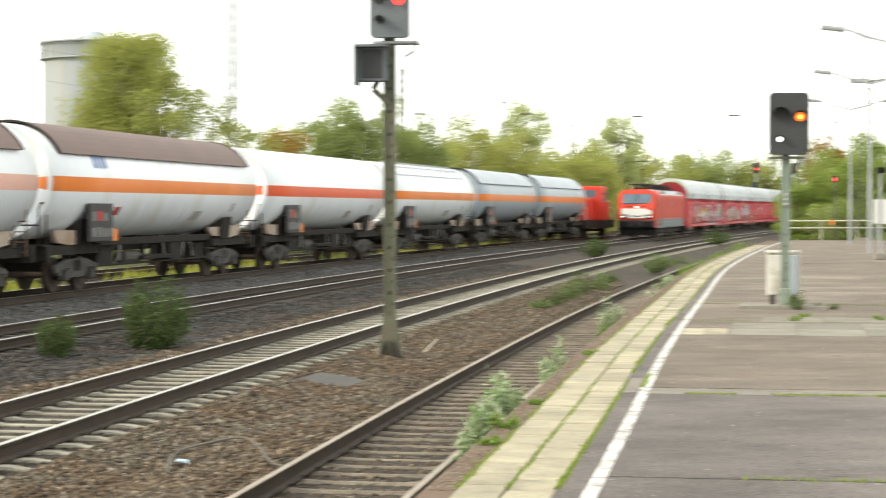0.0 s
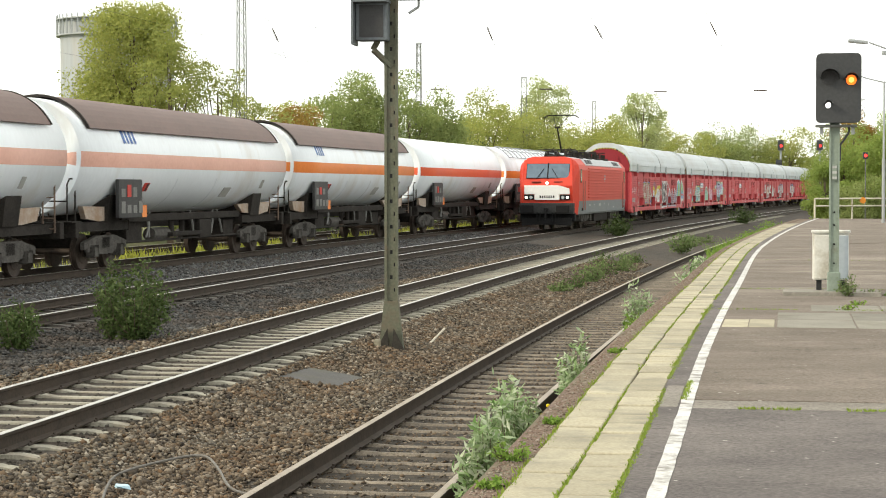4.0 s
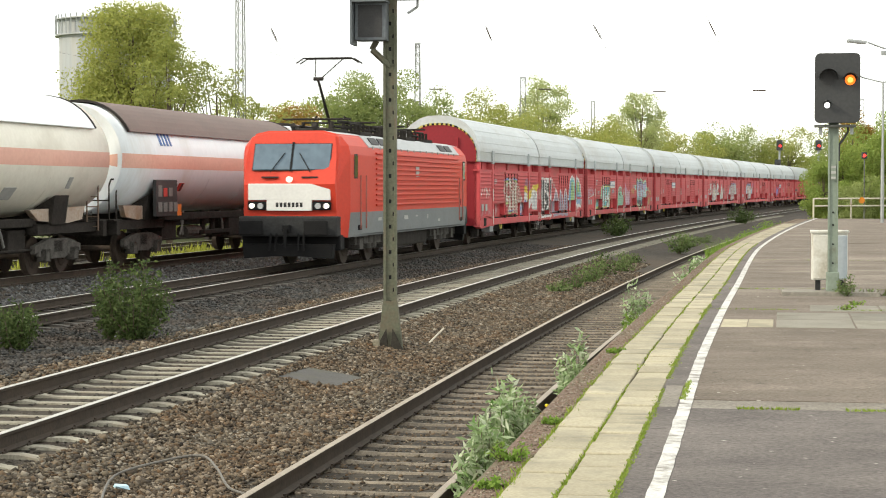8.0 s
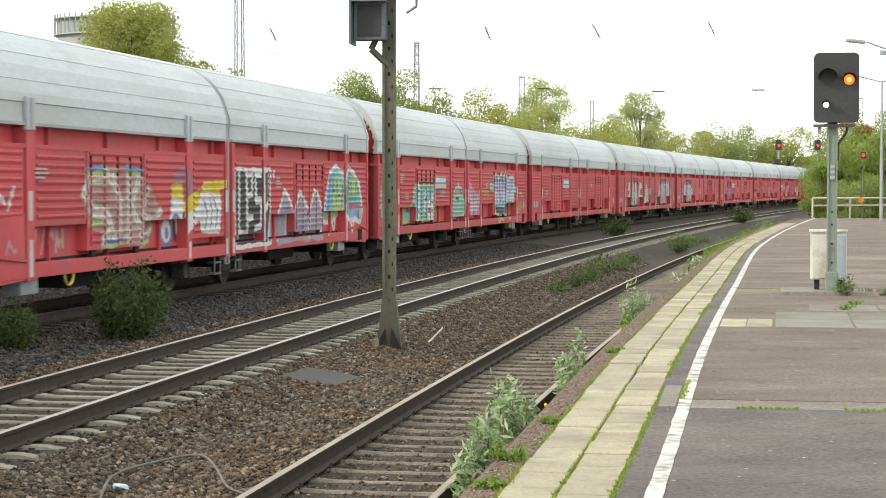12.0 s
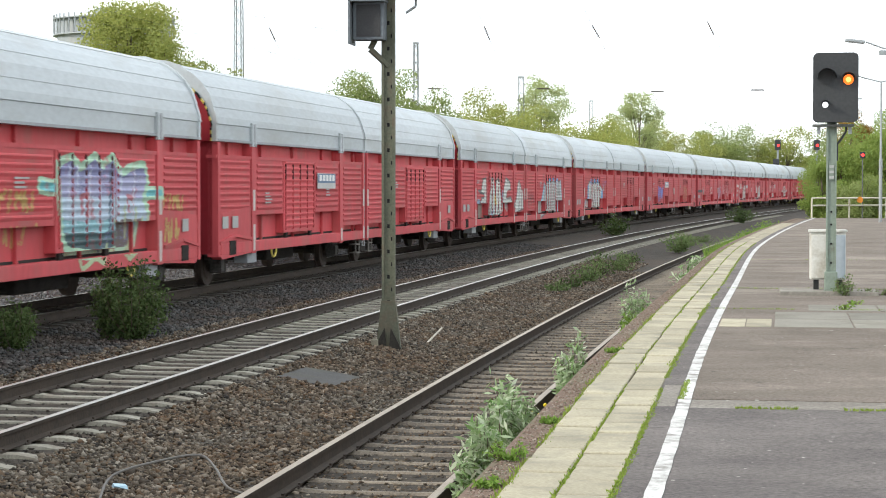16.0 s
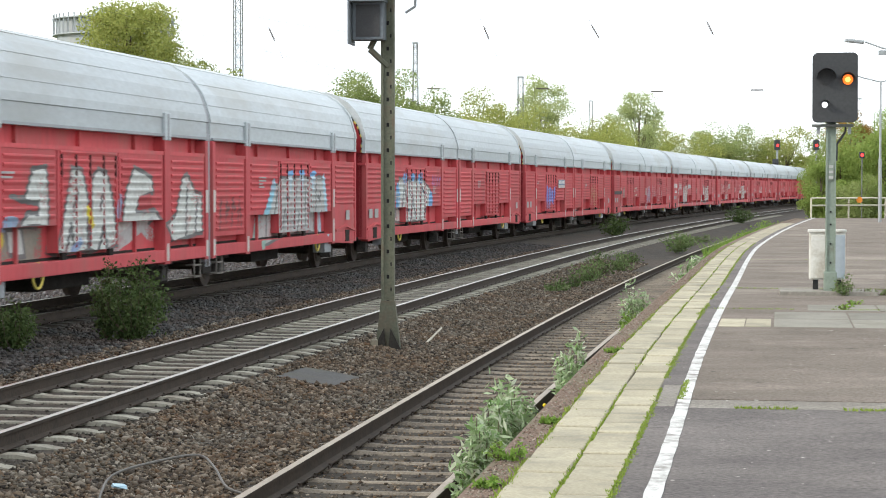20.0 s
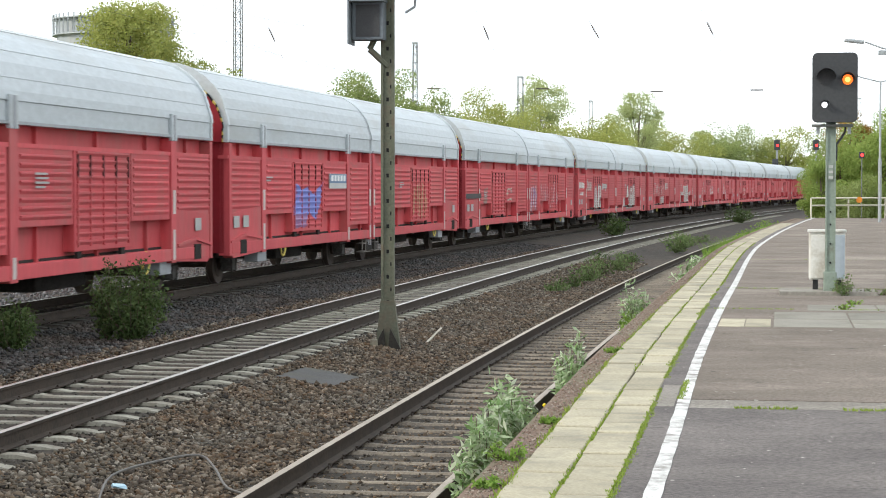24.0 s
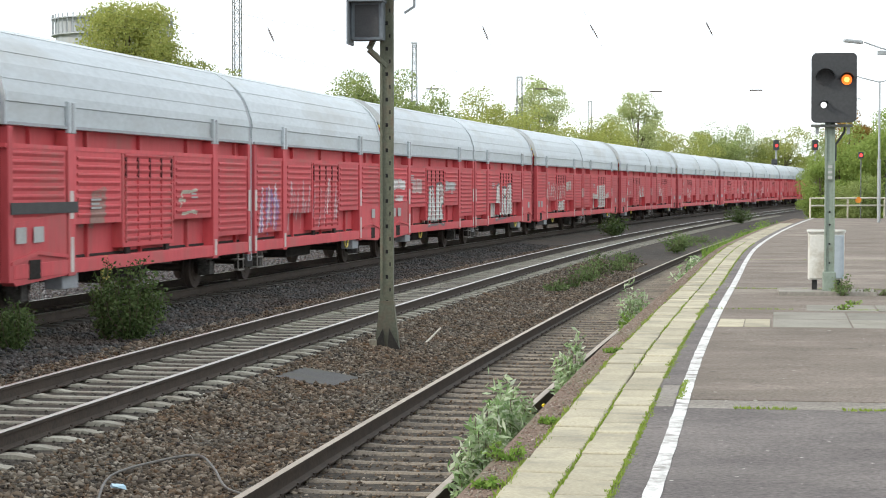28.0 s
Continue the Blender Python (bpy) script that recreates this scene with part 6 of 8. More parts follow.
    for p in ([(-10.2, 1.95), (-9.6, 2.0), (-9.3, 2.45), (-8.75, 2.45), (-8.65, 1.5), (-9.9, 1.52), (-9.5, 1.75), (-9.1, 1.72), (-9.1, 1.9)], [(-9.85, 1.5), (-9.3, 1.5), (-9.1, 1.05), (-9.8, 1.05)], [(-8.3, 1.02), (-8.0, 1.7), (-7.7, 2.42), (-7.2, 2.42), (-6.9, 1.9), (-6.95, 1.02)],
              [(-6.85, 1.02), (-6.8, 1.6), (-6.7, 2.3), (-6.4, 2.45), (-6.0, 2.4), (-5.7, 1.9), (-5.5, 1.05)], [(-5.2, 1.62), (-5.0, 2.1), (-4.6, 2.48), (-3.6, 2.3), (-3.55, 2.0), (-4.3, 1.95), (-4.5, 1.7), (-3.4, 1.7), (-3.0, 1.5), (-4.4, 1.15), (-5.2, 1.1)],
              [(-2.9, 1.4), (-2.2, 1.6), (-1.8, 2.3), (-1.45, 2.4), (-1.0, 2.0), (-0.6, 1.95), (-0.5, 1.2), (-1.1, 1.15), (-2.3, 1.1)]):
        g.shape(p, ash, dim, 0.04, 0.06)
    for p in ([(-7.9, 1.02), (-7.7, 1.5), (-7.5, 1.02)], [(-7.6, 1.75), (-7.4, 2.05)], [(-6.3, 1.75), (-6.2, 2.0)], [(-6.4, 1.02), (-6.2, 1.45), (-6.0, 1.05)], [(-1.6, 1.1), (-1.5, 2.1)], [(-1.0, 1.2), (-0.9, 1.8)]):
        g.line(p, 0.05, dim)
    g.line([(-5.4, 1.65), (-5.3, 1.9)], 0.1, (0.28, 0.36, 0.54), 0.1).line([(-7.6, 1.1), (-7.3, 1.2)], 0.09, (0.30, 0.40, 0.62), 0.2).line([(-6.7, 1.5), (-6.9, 1.75)], 0.08, yellow, 0.2)
    g.shape([(-4.3, 1.72), (-4.35, 1.98), (-3.7, 2.0), (-3.65, 1.75)], (0.42, 0.06, 0.066)).line([(-5.0, 1.1), (-3.6, 1.45), (-3.1, 1.2)], 0.14, grey, 0.3)
    g.put(WAGONS[3], "tall white sprayed letters with dark rims, unreadable")
    g = Spray(3.6, 10.6, 0.72, 2.6, 16)
    g.shape([(3.9, 0.82), (4.1, 1.4), (4.8, 2.15), (5.4, 2.2), (5.5, 2.32), (9.7, 2.36), (10.1, 1.5), (10.2, 1.0), (7.8, 0.98), (5.4, 0.95)], grey, dim, 0.035, 0.06)
    g.line([(4.0, 0.85), (4.25, 1.45), (4.95, 2.15)], 0.16, (0.30, 0.56, 0.70)).line([(10.15, 1.0), (10.0, 1.6), (9.7, 2.3)], 0.13, (0.42, 0.62, 0.74)).band(0.7, 1.4, (0.30, 0.56, 0.70), (0.34, 0.52, 0.46), 0.1)
    for x in (6.4, 7.5, 8.6):
        g.shape([(x - 0.25, 2.42), (x + 0.25, 2.45), (x + 0.05, 1.9)], (0.50, 0.62, 0.70), None).line([(x - 0.22, 2.44), (x + 0.22, 2.46)], 0.06, (0.16, 0.40, 0.72))
    for p in ([(5.0, 1.0), (5.0, 1.5), (5.3, 2.1)], [(6.0, 1.9), (6.3, 1.85)], [(5.7, 1.2), (5.9, 1.6), (6.1, 1.3)], [(6.7, 1.15), (7.0, 2.1)], [(7.2, 1.5), (7.1, 1.1)], [(7.9, 2.1), (7.8, 1.2)], [(8.1, 1.7), (8.3, 1.65), (8.3, 1.4)], [(8.9, 1.2), (8.9, 2.2)], [(9.4, 2.0), (9.3, 1.8), (9.1, 1.9)], [(9.5, 1.1), (9.5, 1.5)]):
        g.line(p, 0.045, dim, 0.1)
    g.put(WAGONS[3], "broad grey sprayed piece with pale blue edges")
    g = Spray(0.3, 2.6, 1.0, 2.1, 17)
    g.scribble(0.6, 2.3, 1.2, 1.9, 4, 0.05, (0.22, 0.09, 0.09), 3, 0.55)
    g.put(WAGONS[3], "faint dark sprayed smear")
    # fifth wagon
    g = Spray(-10.2, -2.9, 0.85, 2.7, 18)
    g.shape([(-9.6, 1.05), (-9.5, 1.9), (-9.2, 2.4), (-8.2, 2.3), (-6.2, 2.35), (-5.3, 2.2), (-4.6, 2.0), (-4.4, 1.3), (-4.9, 1.05)], ash, dim, 0.04)
    for cx, cz, rx, rz in ((-9.4, 1.8, 0.25, 0.45), (-8.4, 2.35, 0.35, 0.2), (-7.3, 2.42, 0.3, 0.14), (-6.2, 2.38, 0.35, 0.2), (-4.6, 1.65, 0.3, 0.35), (-9.3, 1.3, 0.3, 0.15)):
        g.blob(cx, cz, rx, rz, (0.18, 0.42, 0.74), None, wear=0.08)
    for p in ([(-8.8, 1.2), (-8.6, 2.1), (-8.0, 1.7)], [(-7.9, 2.45), (-7.7, 1.9)], [(-7.6, 1.1), (-7.3, 1.9), (-6.9, 1.2)], [(-6.9, 2.5), (-6.6, 2.0)], [(-6.3, 1.15), (-6.1, 2.1), (-5.5, 1.9), (-5.6, 1.2)], [(-8.4, 1.5), (-7.8, 1.4)], [(-5.0, 2.0), (-5.1, 1.3)]):
        g.line(p, 0.05, (0.08, 0.09, 0.12), 0.08)
    g.scribble(-4.4, -3.0, 2.15, 2.5, 4, 0.035, (0.42, 0.20, 0.48), 4, 0.2)
    g.put(WAGONS[4], "white and blue sprayed letters with dark rims")
    # sixth wagon
    g = Spray(-8.3, -5.2, 1.0, 2.4, 19)
    g.shape([(-8.15, 1.45), (-8.1, 2.2), (-7.5, 2.08), (-6.9, 2.12), (-6.3, 1.95), (-5.55, 2.2), (-5.7, 1.7), (-6.2, 1.3), (-6.8, 1.5), (-7.1, 1.25), (-7.5, 1.5)], (0.22, 0.26, 0.66), None, wear=0.14).shape([(-8.1, 1.15), (-8.1, 1.5), (-7.0, 1.5), (-7.0, 1.15)], (0.40, 0.22, 0.42), None, wear=0.5)
    g.put(WAGONS[5], "ragged violet-blue sprayed patch")
    g = Spray(5.2, 8.5, 1.0, 2.4, 20)
    g.scribble(5.7, 7.8, 1.15, 2.2, 5, 0.08, (0.48, 0.30, 0.16), 5, 0.42)
    g.put(WAGONS[5], "faded ochre sprayed strokes")
    # seventh wagon
    g = Spray(-10.3, -3.2, 1.2, 2.3, 21)
    g.shape([(-9.9, 1.45), (-9.8, 2.05), (-9.1, 2.1), (-9.2, 1.4)], (0.36, 0.20, 0.17), None, wear=0.3).line([(-5.0, 1.75), (-4.9, 2.02), (-4.0, 2.05)], 0.035, (0.62, 0.58, 0.48)).line([(-4.9, 1.6), (-4.0, 1.6)], 0.035, (0.62, 0.58, 0.48)).line([(-5.1, 1.85), (-4.7, 1.85)], 0.03, (0.62, 0.58, 0.48))
    g.put(WAGONS[6], "grey-brown patch and a pale sprayed bracket")
    g = Spray(0.3, 9.3, 0.75, 2.45, 22)
    g.scribble(0.5, 2.3, 0.8, 2.2, 3, 0.055, (0.68, 0.60, 0.66), 6, 0.1).scribble(0.7, 2.3, 1.0, 2.1, 4, 0.04, (0.30, 0.20, 0.46), 7, 0.2).scribble(3.2, 8.2, 1.1, 2.3, 9, 0.035, (0.60, 0.46, 0.48), 9, 0.45).line([(6.9, 1.5), (7.1, 2.3)], 0.05, pale, 0.1)
    g.put(WAGONS[6], "thin white and violet sprayed scribbles")
    # eighth and ninth wagon
    g = Spray(-13.2, -2.9, 0.78, 2.5, 23)
    for x0, x1, z0, z1, c in ((-12.9, -11.3, 2.05, 2.35, pale), (-12.7, -11.6, 1.7, 1.86, pale), (-10.3, -8.9, 1.95, 2.35, (0.56, 0.40, 0.38)), (-5.2, -3.5, 2.0, 2.3, (0.50, 0.50, 0.50))):
        g.shape([(x0, z0), (x0, z1), (x1, z1), (x1, z0)], c, None, wear=0.28)
    for p in ([(-8.0, 0.85), (-7.8, 2.1), (-7.2, 2.15), (-6.9, 1.5), (-6.8, 0.9)], [(-6.8, 0.9), (-6.7, 2.2), (-5.9, 2.25), (-5.4, 2.1), (-5.5, 1.6), (-5.9, 1.5), (-5.4, 0.9)]):
        g.shape(p, ash, dim, 0.04, 0.05)
    g.line([(-7.4, 1.0), (-7.3, 1.5)], 0.06, dim).line([(-7.3, 1.75), (-7.3, 2.0)], 0.05, dim).line([(-6.2, 1.75), (-6.1, 2.0)], 0.05, dim).line([(-6.2, 0.95), (-6.2, 1.4)], 0.06, dim)
    g.put(WAGONS[7], "white sprayed letters and pale painted-over patches")
    g = Spray(3.9, 10.4, 0.78, 2.5, 24)
    for p in ([(4.4, 0.85), (4.7, 2.2), (5.3, 2.25), (5.8, 0.9)], [(5.8, 0.9), (5.9, 2.1), (6.9, 2.1), (6.8, 1.4), (7.1, 0.9)], [(7.0, 0.95), (7.1, 2.2), (8.0, 2.25), (8.2, 1.5), (8.4, 0.95)]):
        g.shape(p, ash, dim, 0.045, 0.05)
    for p in ([(5.0, 0.9), (5.1, 1.5)], [(6.2, 1.75), (6.6, 1.75)], [(6.3, 1.2), (6.5, 1.0)], [(7.5, 1.7), (7.7, 1.9)], [(7.5, 1.0), (7.7, 1.45)]):
        g.line(p, 0.06, dim)
    g.put(WAGONS[7], "white sprayed letters with dark rims, unreadable")
    g = Spray(-10.4, -2.9, 0.78, 2.5, 25)
    g.scribble(-10.3, -5.5, 1.5, 2.3, 8, 0.05, (0.56, 0.46, 0.44), 3, 0.35).shape([(-7.6, 0.95), (-7.6, 1.45), (-5.8, 1.5), (-5.8, 0.95)], (0.56, 0.56, 0.53), None, wear=0.15).shape([(-5.2, 1.95), (-5.2, 2.4), (-3.8, 2.4), (-3.8, 1.95)], (0.55, 0.52, 0.48), None, wear=0.2)
    g.put(WAGONS[8], "faint pale sprayed strokes and grey patches")
    g = Spray(3.3, 10.0, 0.9, 2.5, 26)
    g.shape([(5.0, 1.0), (5.1, 2.2), (8.0, 2.25), (8.1, 1.05)], (0.60, 0.60, 0.57), None, wear=0.12).line([(3.6, 1.65), (4.9, 1.6)], 0.13, (0.56, 0.50, 0.47), 0.2).line([(8.2, 1.6), (9.4, 1.7)], 0.14, (0.55, 0.42, 0.40), 0.25).line([(6.0, 1.2), (6.1, 2.1)], 0.05, dim, 0.2).line([(7.0, 1.2), (7.1, 2.1)], 0.05, dim, 0.2)
    g.put(WAGONS[8], "grey-white sprayed block")
    for n, x in ((9, -4.6), (9, 5.0), (10, -7.0), (11, 4.0), (12, -5.0)):
        g = Spray(x - 1.4, x + 1.6, 1.0, 2.3, 30 + n)
        g.scribble(x - 1.2, x + 1.4, 1.15, 2.15, 4, 0.07, pale, n, 0.25)
        g.put(WAGONS[n], "small pale sprayed tag")


murals()
part("dark_band", newbox(-13.3, -10.5, -WAGON_SIDE - 0.045, -WAGON_SIDE - 0.037, 1.70, 1.88), PANEL_DARK, WAGONS[6], "dark grey painted-over strip")
for _n, _x in ((1, -4.7), (2, -4.4), (5, -4.0)):
    owner_board(WAGONS[_n], _x, 2.27)
PALE = "white pressure tank wagon with brown sun shield and faded salmon band"
tank_wagon(35.2, TANK_WHITE, STRIPE_PALE, SHIELD_BROWN, PALE)
tank_wagon(16.3, TANK_WHITE, STRIPE_PALE, SHIELD_BROWN, PALE)
tank_wagon(54.1, TANK_WHITE, STRIPE_ORANGE, SHIELD_BROWN, "white pressure tank wagon with brown sun shield and orange band")
tank_wagon(73.3, TANK_WHITE, STRIPE_RED, None, "plain white pressure tank wagon with red-orange band", logo=False)
tank_wagon(92.6, TANK_WHITE, STRIPE_ORANGE, None, "white tank wagon with railing on the roof and orange band", logo=False, lattice=True)
tank_wagon(111.7, TANK_BLUE, STRIPE_ORANGE, TANK_BLUE, "blue-grey tank wagon with orange band", logo=False)
tank_wagon(130.5, TANK_BLUE, STRIPE_ORANGE, TANK_BLUE, "blue-grey tank wagon with orange band behind the locomotive", logo=False)
tank_wagon(-2.6, TANK_CREAM, STRIPE_PALE, TANK_WHITE, "cream tank wagon with white sun shield and faded band", logo=False)
tank_wagon(-21.6, TANK_CREAM, STRIPE_PALE, TANK_WHITE, "cream tank wagon with white sun shield and faded band", logo=False)
diesel(146.9)

# ---- greenery ----
BARK = mat("grey_brown_bark", (0.16, 0.125, 0.09), (0.09, 0.07, 0.05), 0.95, 0, 4, 30, 0.6)
# olive, green and pale leaves: brightness and blue raised to paint in haze
LEAF_OLIVE = island_mat("olive_autumn_leaves", [(0.297, 0.334, 0.097), (0.415, 0.438, 0.122), (0.339, 0.376, 0.104), (0.443, 0.445, 0.136), (0.269, 0.306, 0.09)], trans=0.45)
LEAF_GREEN = island_mat("green_leaves", [(0.232, 0.29, 0.109), (0.333, 0.384, 0.139), (0.272, 0.33, 0.115), (0.36, 0.398, 0.152)], trans=0.45)
LEAF_PALE = island_mat("pale_green_leaves", [(0.357, 0.417, 0.178), (0.475, 0.52, 0.237), (0.401, 0.461, 0.2), (0.518, 0.542, 0.259)], trans=0.45)
LEAF_AIRY = island_mat("sparse_olive_leaves", [(0.271, 0.311, 0.095), (0.379, 0.404, 0.124), (0.322, 0.354, 0.102)], trans=0.45)
LEAF_BRIGHT = island_mat("bright_yellow_green_leaves", [(0.222, 0.308, 0.081), (0.328, 0.407, 0.108), (0.268, 0.354, 0.091), (0.367, 0.42, 0.121)], trans=0.45)
LEAF_ORANGE = island_mat("orange_brown_leaves", [(0.345, 0.184, 0.04), (0.23, 0.149, 0.046), (0.391, 0.241, 0.057), (0.196, 0.161, 0.052)], trans=0.35)
LEAF_DARK = island_mat("dark_bush_leaves", [(0.040, 0.065, 0.022), (0.095, 0.14, 0.045), (0.065, 0.10, 0.032), (0.14, 0.18, 0.065)], trans=0.25)
LEAF_WEED = island_mat("grey_green_weed_leaves", [(0.08, 0.13, 0.045), (0.17, 0.23, 0.085), (0.12, 0.175, 0.06), (0.21, 0.26, 0.11)], trans=0.3)
LEAF_FRESH = island_mat("fresh_green_weeds", [(0.12, 0.22, 0.035), (0.24, 0.36, 0.07), (0.17, 0.28, 0.05), (0.30, 0.40, 0.10)], trans=0.4)
LEAF_SILVER = island_mat("silvery_green_weed_leaves", [(0.13, 0.24, 0.07), (0.42, 0.50, 0.32), (0.22, 0.35, 0.12), (0.60, 0.64, 0.50), (0.30, 0.42, 0.18)], trans=0.3)
LEAF_YELLOW = island_mat("yellow_green_weeds", [(0.33, 0.36, 0.05), (0.46, 0.47, 0.09), (0.25, 0.29, 0.05)], trans=0.4)
PETAL = mat("yellow_flower_petals", (0.80, 0.62, 0.03), (0.7, 0.5, 0.02), 0.6, bump=0)


def leaf_mesh(name, points, size, rng, long=1.5, droop=0.0):
    """A four-cornered leaf, folded along its rib, at each point."""
    n = len(points)
    d = rng.normal(size=(n, 3))
    d[:, 2] -= droop
    d /= np.linalg.norm(d, axis=1, keepdims=True)
    e = rng.normal(size=(n, 3))
    e -= d * (d * e).sum(1, keepdims=True)
    e /= np.linalg.norm(e, axis=1, keepdims=True)
    up = np.cross(d, e)
    s = (size * rng.uniform(0.6, 1.35, n))[:, None]
    tip, base = points + d * s * long, points - d * s * long * 0.3
    mid = points + d * s * 0.35 * long + up * s * 0.12
    v = np.stack([base, mid + e * s * 0.5, tip, mid - e * s * 0.5], 1).reshape(-1, 3)
    me = bpy.data.meshes.new(name)
    me.vertices.add(n * 4)
    me.vertices.foreach_set("co", v.reshape(-1))
    f = np.arange(n * 4, dtype=np.int32).reshape(n, 4)
    f = np.concatenate([f[:, [0, 1, 2]], f[:, [0, 2, 3]]], 1).reshape(-1)
    me.loops.add(len(f))
    me.loops.foreach_set("vertex_index", f)
    me.polygons.add(n * 2)
    me.polygons.foreach_set("loop_start", np.arange(0, n * 6, 3, dtype=np.int32))
    me.update()
    me.validate()
    return me


def tree(x, y, height, width, leaves, label, seed, count=4200, leaf=0.16, clear=0.22, clumps=46, z=-0.2, airy=0.0, category="tree"):
    """A tapered trunk, forked limbs, and a crown of leaf clumps with gaps."""
    rng = np.random.default_rng(seed)
    rnd = random.Random(seed)
    t = thing("tree", label, category, Matrix.Translation((x, y, z)))
    bm = bmesh.new()
    tr = max(0.09, height * 0.018)
    tube(bm, (0, 0, 0), (0.1, 0, height * 0.45), tr, tr * 0.65, seg=8)
    tube(bm, (0.1, 0, height * 0.45), (0.0, 0.1, height * 0.85), tr * 0.65, tr * 0.15, seg=7)
    part("trunk", bm, BARK, t, "slender grey-brown trunk")
    bm = bmesh.new()
    lo = height * clear
    rx, rz = width / 2, (height - lo) / 2
    cs = []
    while len(cs) < clumps:
        p = rng.uniform(-1, 1, 3)
        q = np.linalg.norm(p * np.array([1, 1, 0.92]))
        if 0.35 < q < 0.88:
            k = 1.2 + 0.22 * noise.noise((p[0] * 1.7 + seed, p[1] * 1.7, p[2] * 1.7))
            # broader in the upper middle
            c = np.array([p[0] * rx * k, p[1] * rx * k, lo + rz + p[2] * rz * k])
            cs.append(c)
            if rnd.random() < 0.55:
                zz = rnd.uniform(height * 0.2, height * 0.6)
                mid = (c[0] * 0.45, c[1] * 0.45, zz * 0.55 + c[2] * 0.45)
                tube(bm, (0.05, 0, zz), mid, tr * 0.35, tr * 0.22, seg=5)
                tube(bm, mid, tuple(c), tr * 0.22, tr * 0.06, seg=5)
    part("branchwork", bm, BARK, t)
    cs = np.array(cs)
    size = 0.31 * (rx + rz) / 2 * (0.75 if airy else 1.0)
    count = int(count * (5.0 if airy else 6.5))
    leaf = leaf * 0.62
    pick = rng.integers(0, len(cs), count)
    off = rng.normal(size=(count, 3))
    off *= (rng.uniform(0, 1, count) ** 0.36 / np.linalg.norm(off, axis=1))[:, None] * size * np.array([1.25, 1.25, 1.0])
    off *= rng.uniform(0.6, 1.1, len(cs))[pick][:, None]
    pts = cs[pick] + off
    pts[:, 2] = np.maximum(pts[:, 2], 0.25)
    me = leaf_mesh("crown", pts, leaf, rng, 1.2, 0.3)
    me.materials.append(leaves)
    ob = new("crown", me)
    ob.parent = t
    ob["label"] = "uneven leafy crown"
    return t


def bush(x, y, z, height, width, leaves, label, seed, count=1500, leaf=0.05, name="bush", category="bush", stems=14, long=1.7):
    """Stems from one root, and leaves in clumps along and between them."""
    rng = np.random.default_rng(seed)
    t = thing(name, label, category, Matrix.Translation((x, y, z)))
    bm = bmesh.new()
    pts = []
    m = count // stems
    for i in range(stems):
        a, r = rng.uniform(0, 6.283), rng.uniform(0.0, 1.0) ** 0.5
        top = np.array([math.cos(a) * r * width / 2, math.sin(a) * r * width / 2, height * rng.uniform(0.7, 1.0) * (1.0 - 0.45 * r * r)])
        mid = top * np.array([0.75, 0.75, 0.45])
        tube(bm, (0, 0, -0.03), tuple(mid), 0.008 + 0.003 * height, 0.006, seg=5)
        tube(bm, tuple(mid), tuple(top), 0.006, 0.003, seg=4)
        f = rng.uniform(0.05, 1.0, (m, 1))
        line = np.where(f < 0.5, mid * f * 2, mid + (top - mid) * (f - 0.5) * 2)
        pts.append(line + rng.normal(size=(m, 3)) * np.array([width, width, height * 0.5]) * 0.09)
    part("stalk", bm, BARK, t)["kind"] = "stuff"
    pts = np.concatenate(pts)
    pts[:, 2] = np.maximum(pts[:, 2], 0.0)
    me = leaf_mesh("leaves", pts, leaf, rng, long, 0.1)
    me.materials.append(leaves)
    ob = new("leaves", me)
    ob.parent = t
    return t


def grass(name, spots, height, leaves, label, seed, wide=0.012):
    """Upright blades, joined."""
    rng = np.random.default_rng(seed)
    n = len(spots)
    h = (height * rng.uniform(0.4, 1.2, n))[:, None]
    a = rng.uniform(0, 6.283, n)
    side = np.stack([np.cos(a), np.sin(a), np.zeros(n)], 1) * wide
    lean = rng.normal(size=(n, 3)) * 0.35
    lean[:, 2] = 1
    v = np.stack([spots - side, spots + side, spots + lean * h], 1).reshape(-1, 3)
    me = bpy.data.meshes.new(name)
    me.from_pydata(v.tolist(), [], np.arange(n * 3).reshape(n, 3).tolist())
    me.materials.append(leaves)
    return tagged(new(name, me), label, "grass", kind="stuff")


def seam_spots(off, s0, s1, n, spread, seed, z):
    rng = np.random.default_rng(seed)
    out = []
    for s in s0 + (s1 - s0) * rng.uniform(0, 1, n) ** 1.5:
        if noise.noise((s * 0.9, off * 3, seed)) > -0.32:
            x, y, _, a = on_line(1, s, off + rng.normal() * spread * (0.5 + max(0, noise.noise((s * 1.7, off, 2.0)) * 2)) + draw_in(s))
            out.append((x, y, z))
    return np.array(out)


# ---- masts, signals and lamps ----
GALV = mat("galvanised_grey_steel", (0.42, 0.44, 0.45), (0.32, 0.34, 0.35), 0.5, 0.4, 2, 20, 0.05)
MAST_STEEL = mat("dark_grey_green_mast_steel", (0.17, 0.18, 0.165), (0.12, 0.125, 0.115), 0.7, 0.2, 2, 20, 0.05)
MAST_FOOT = mat("dark_rusty_mast_foot", (0.055, 0.05, 0.042), (0.03, 0.027, 0.024), 0.85, 0, 4, 25, 0.2, spec=0.2)
POST_GREEN = mat("grey_green_post_paint", (0.25, 0.30, 0.25), (0.19, 0.23, 0.19), 0.65, 0, 2, 25, 0.1, stain=(0.16, 0.15, 0.11), stain_scale=2.5, stain_at=0.66)
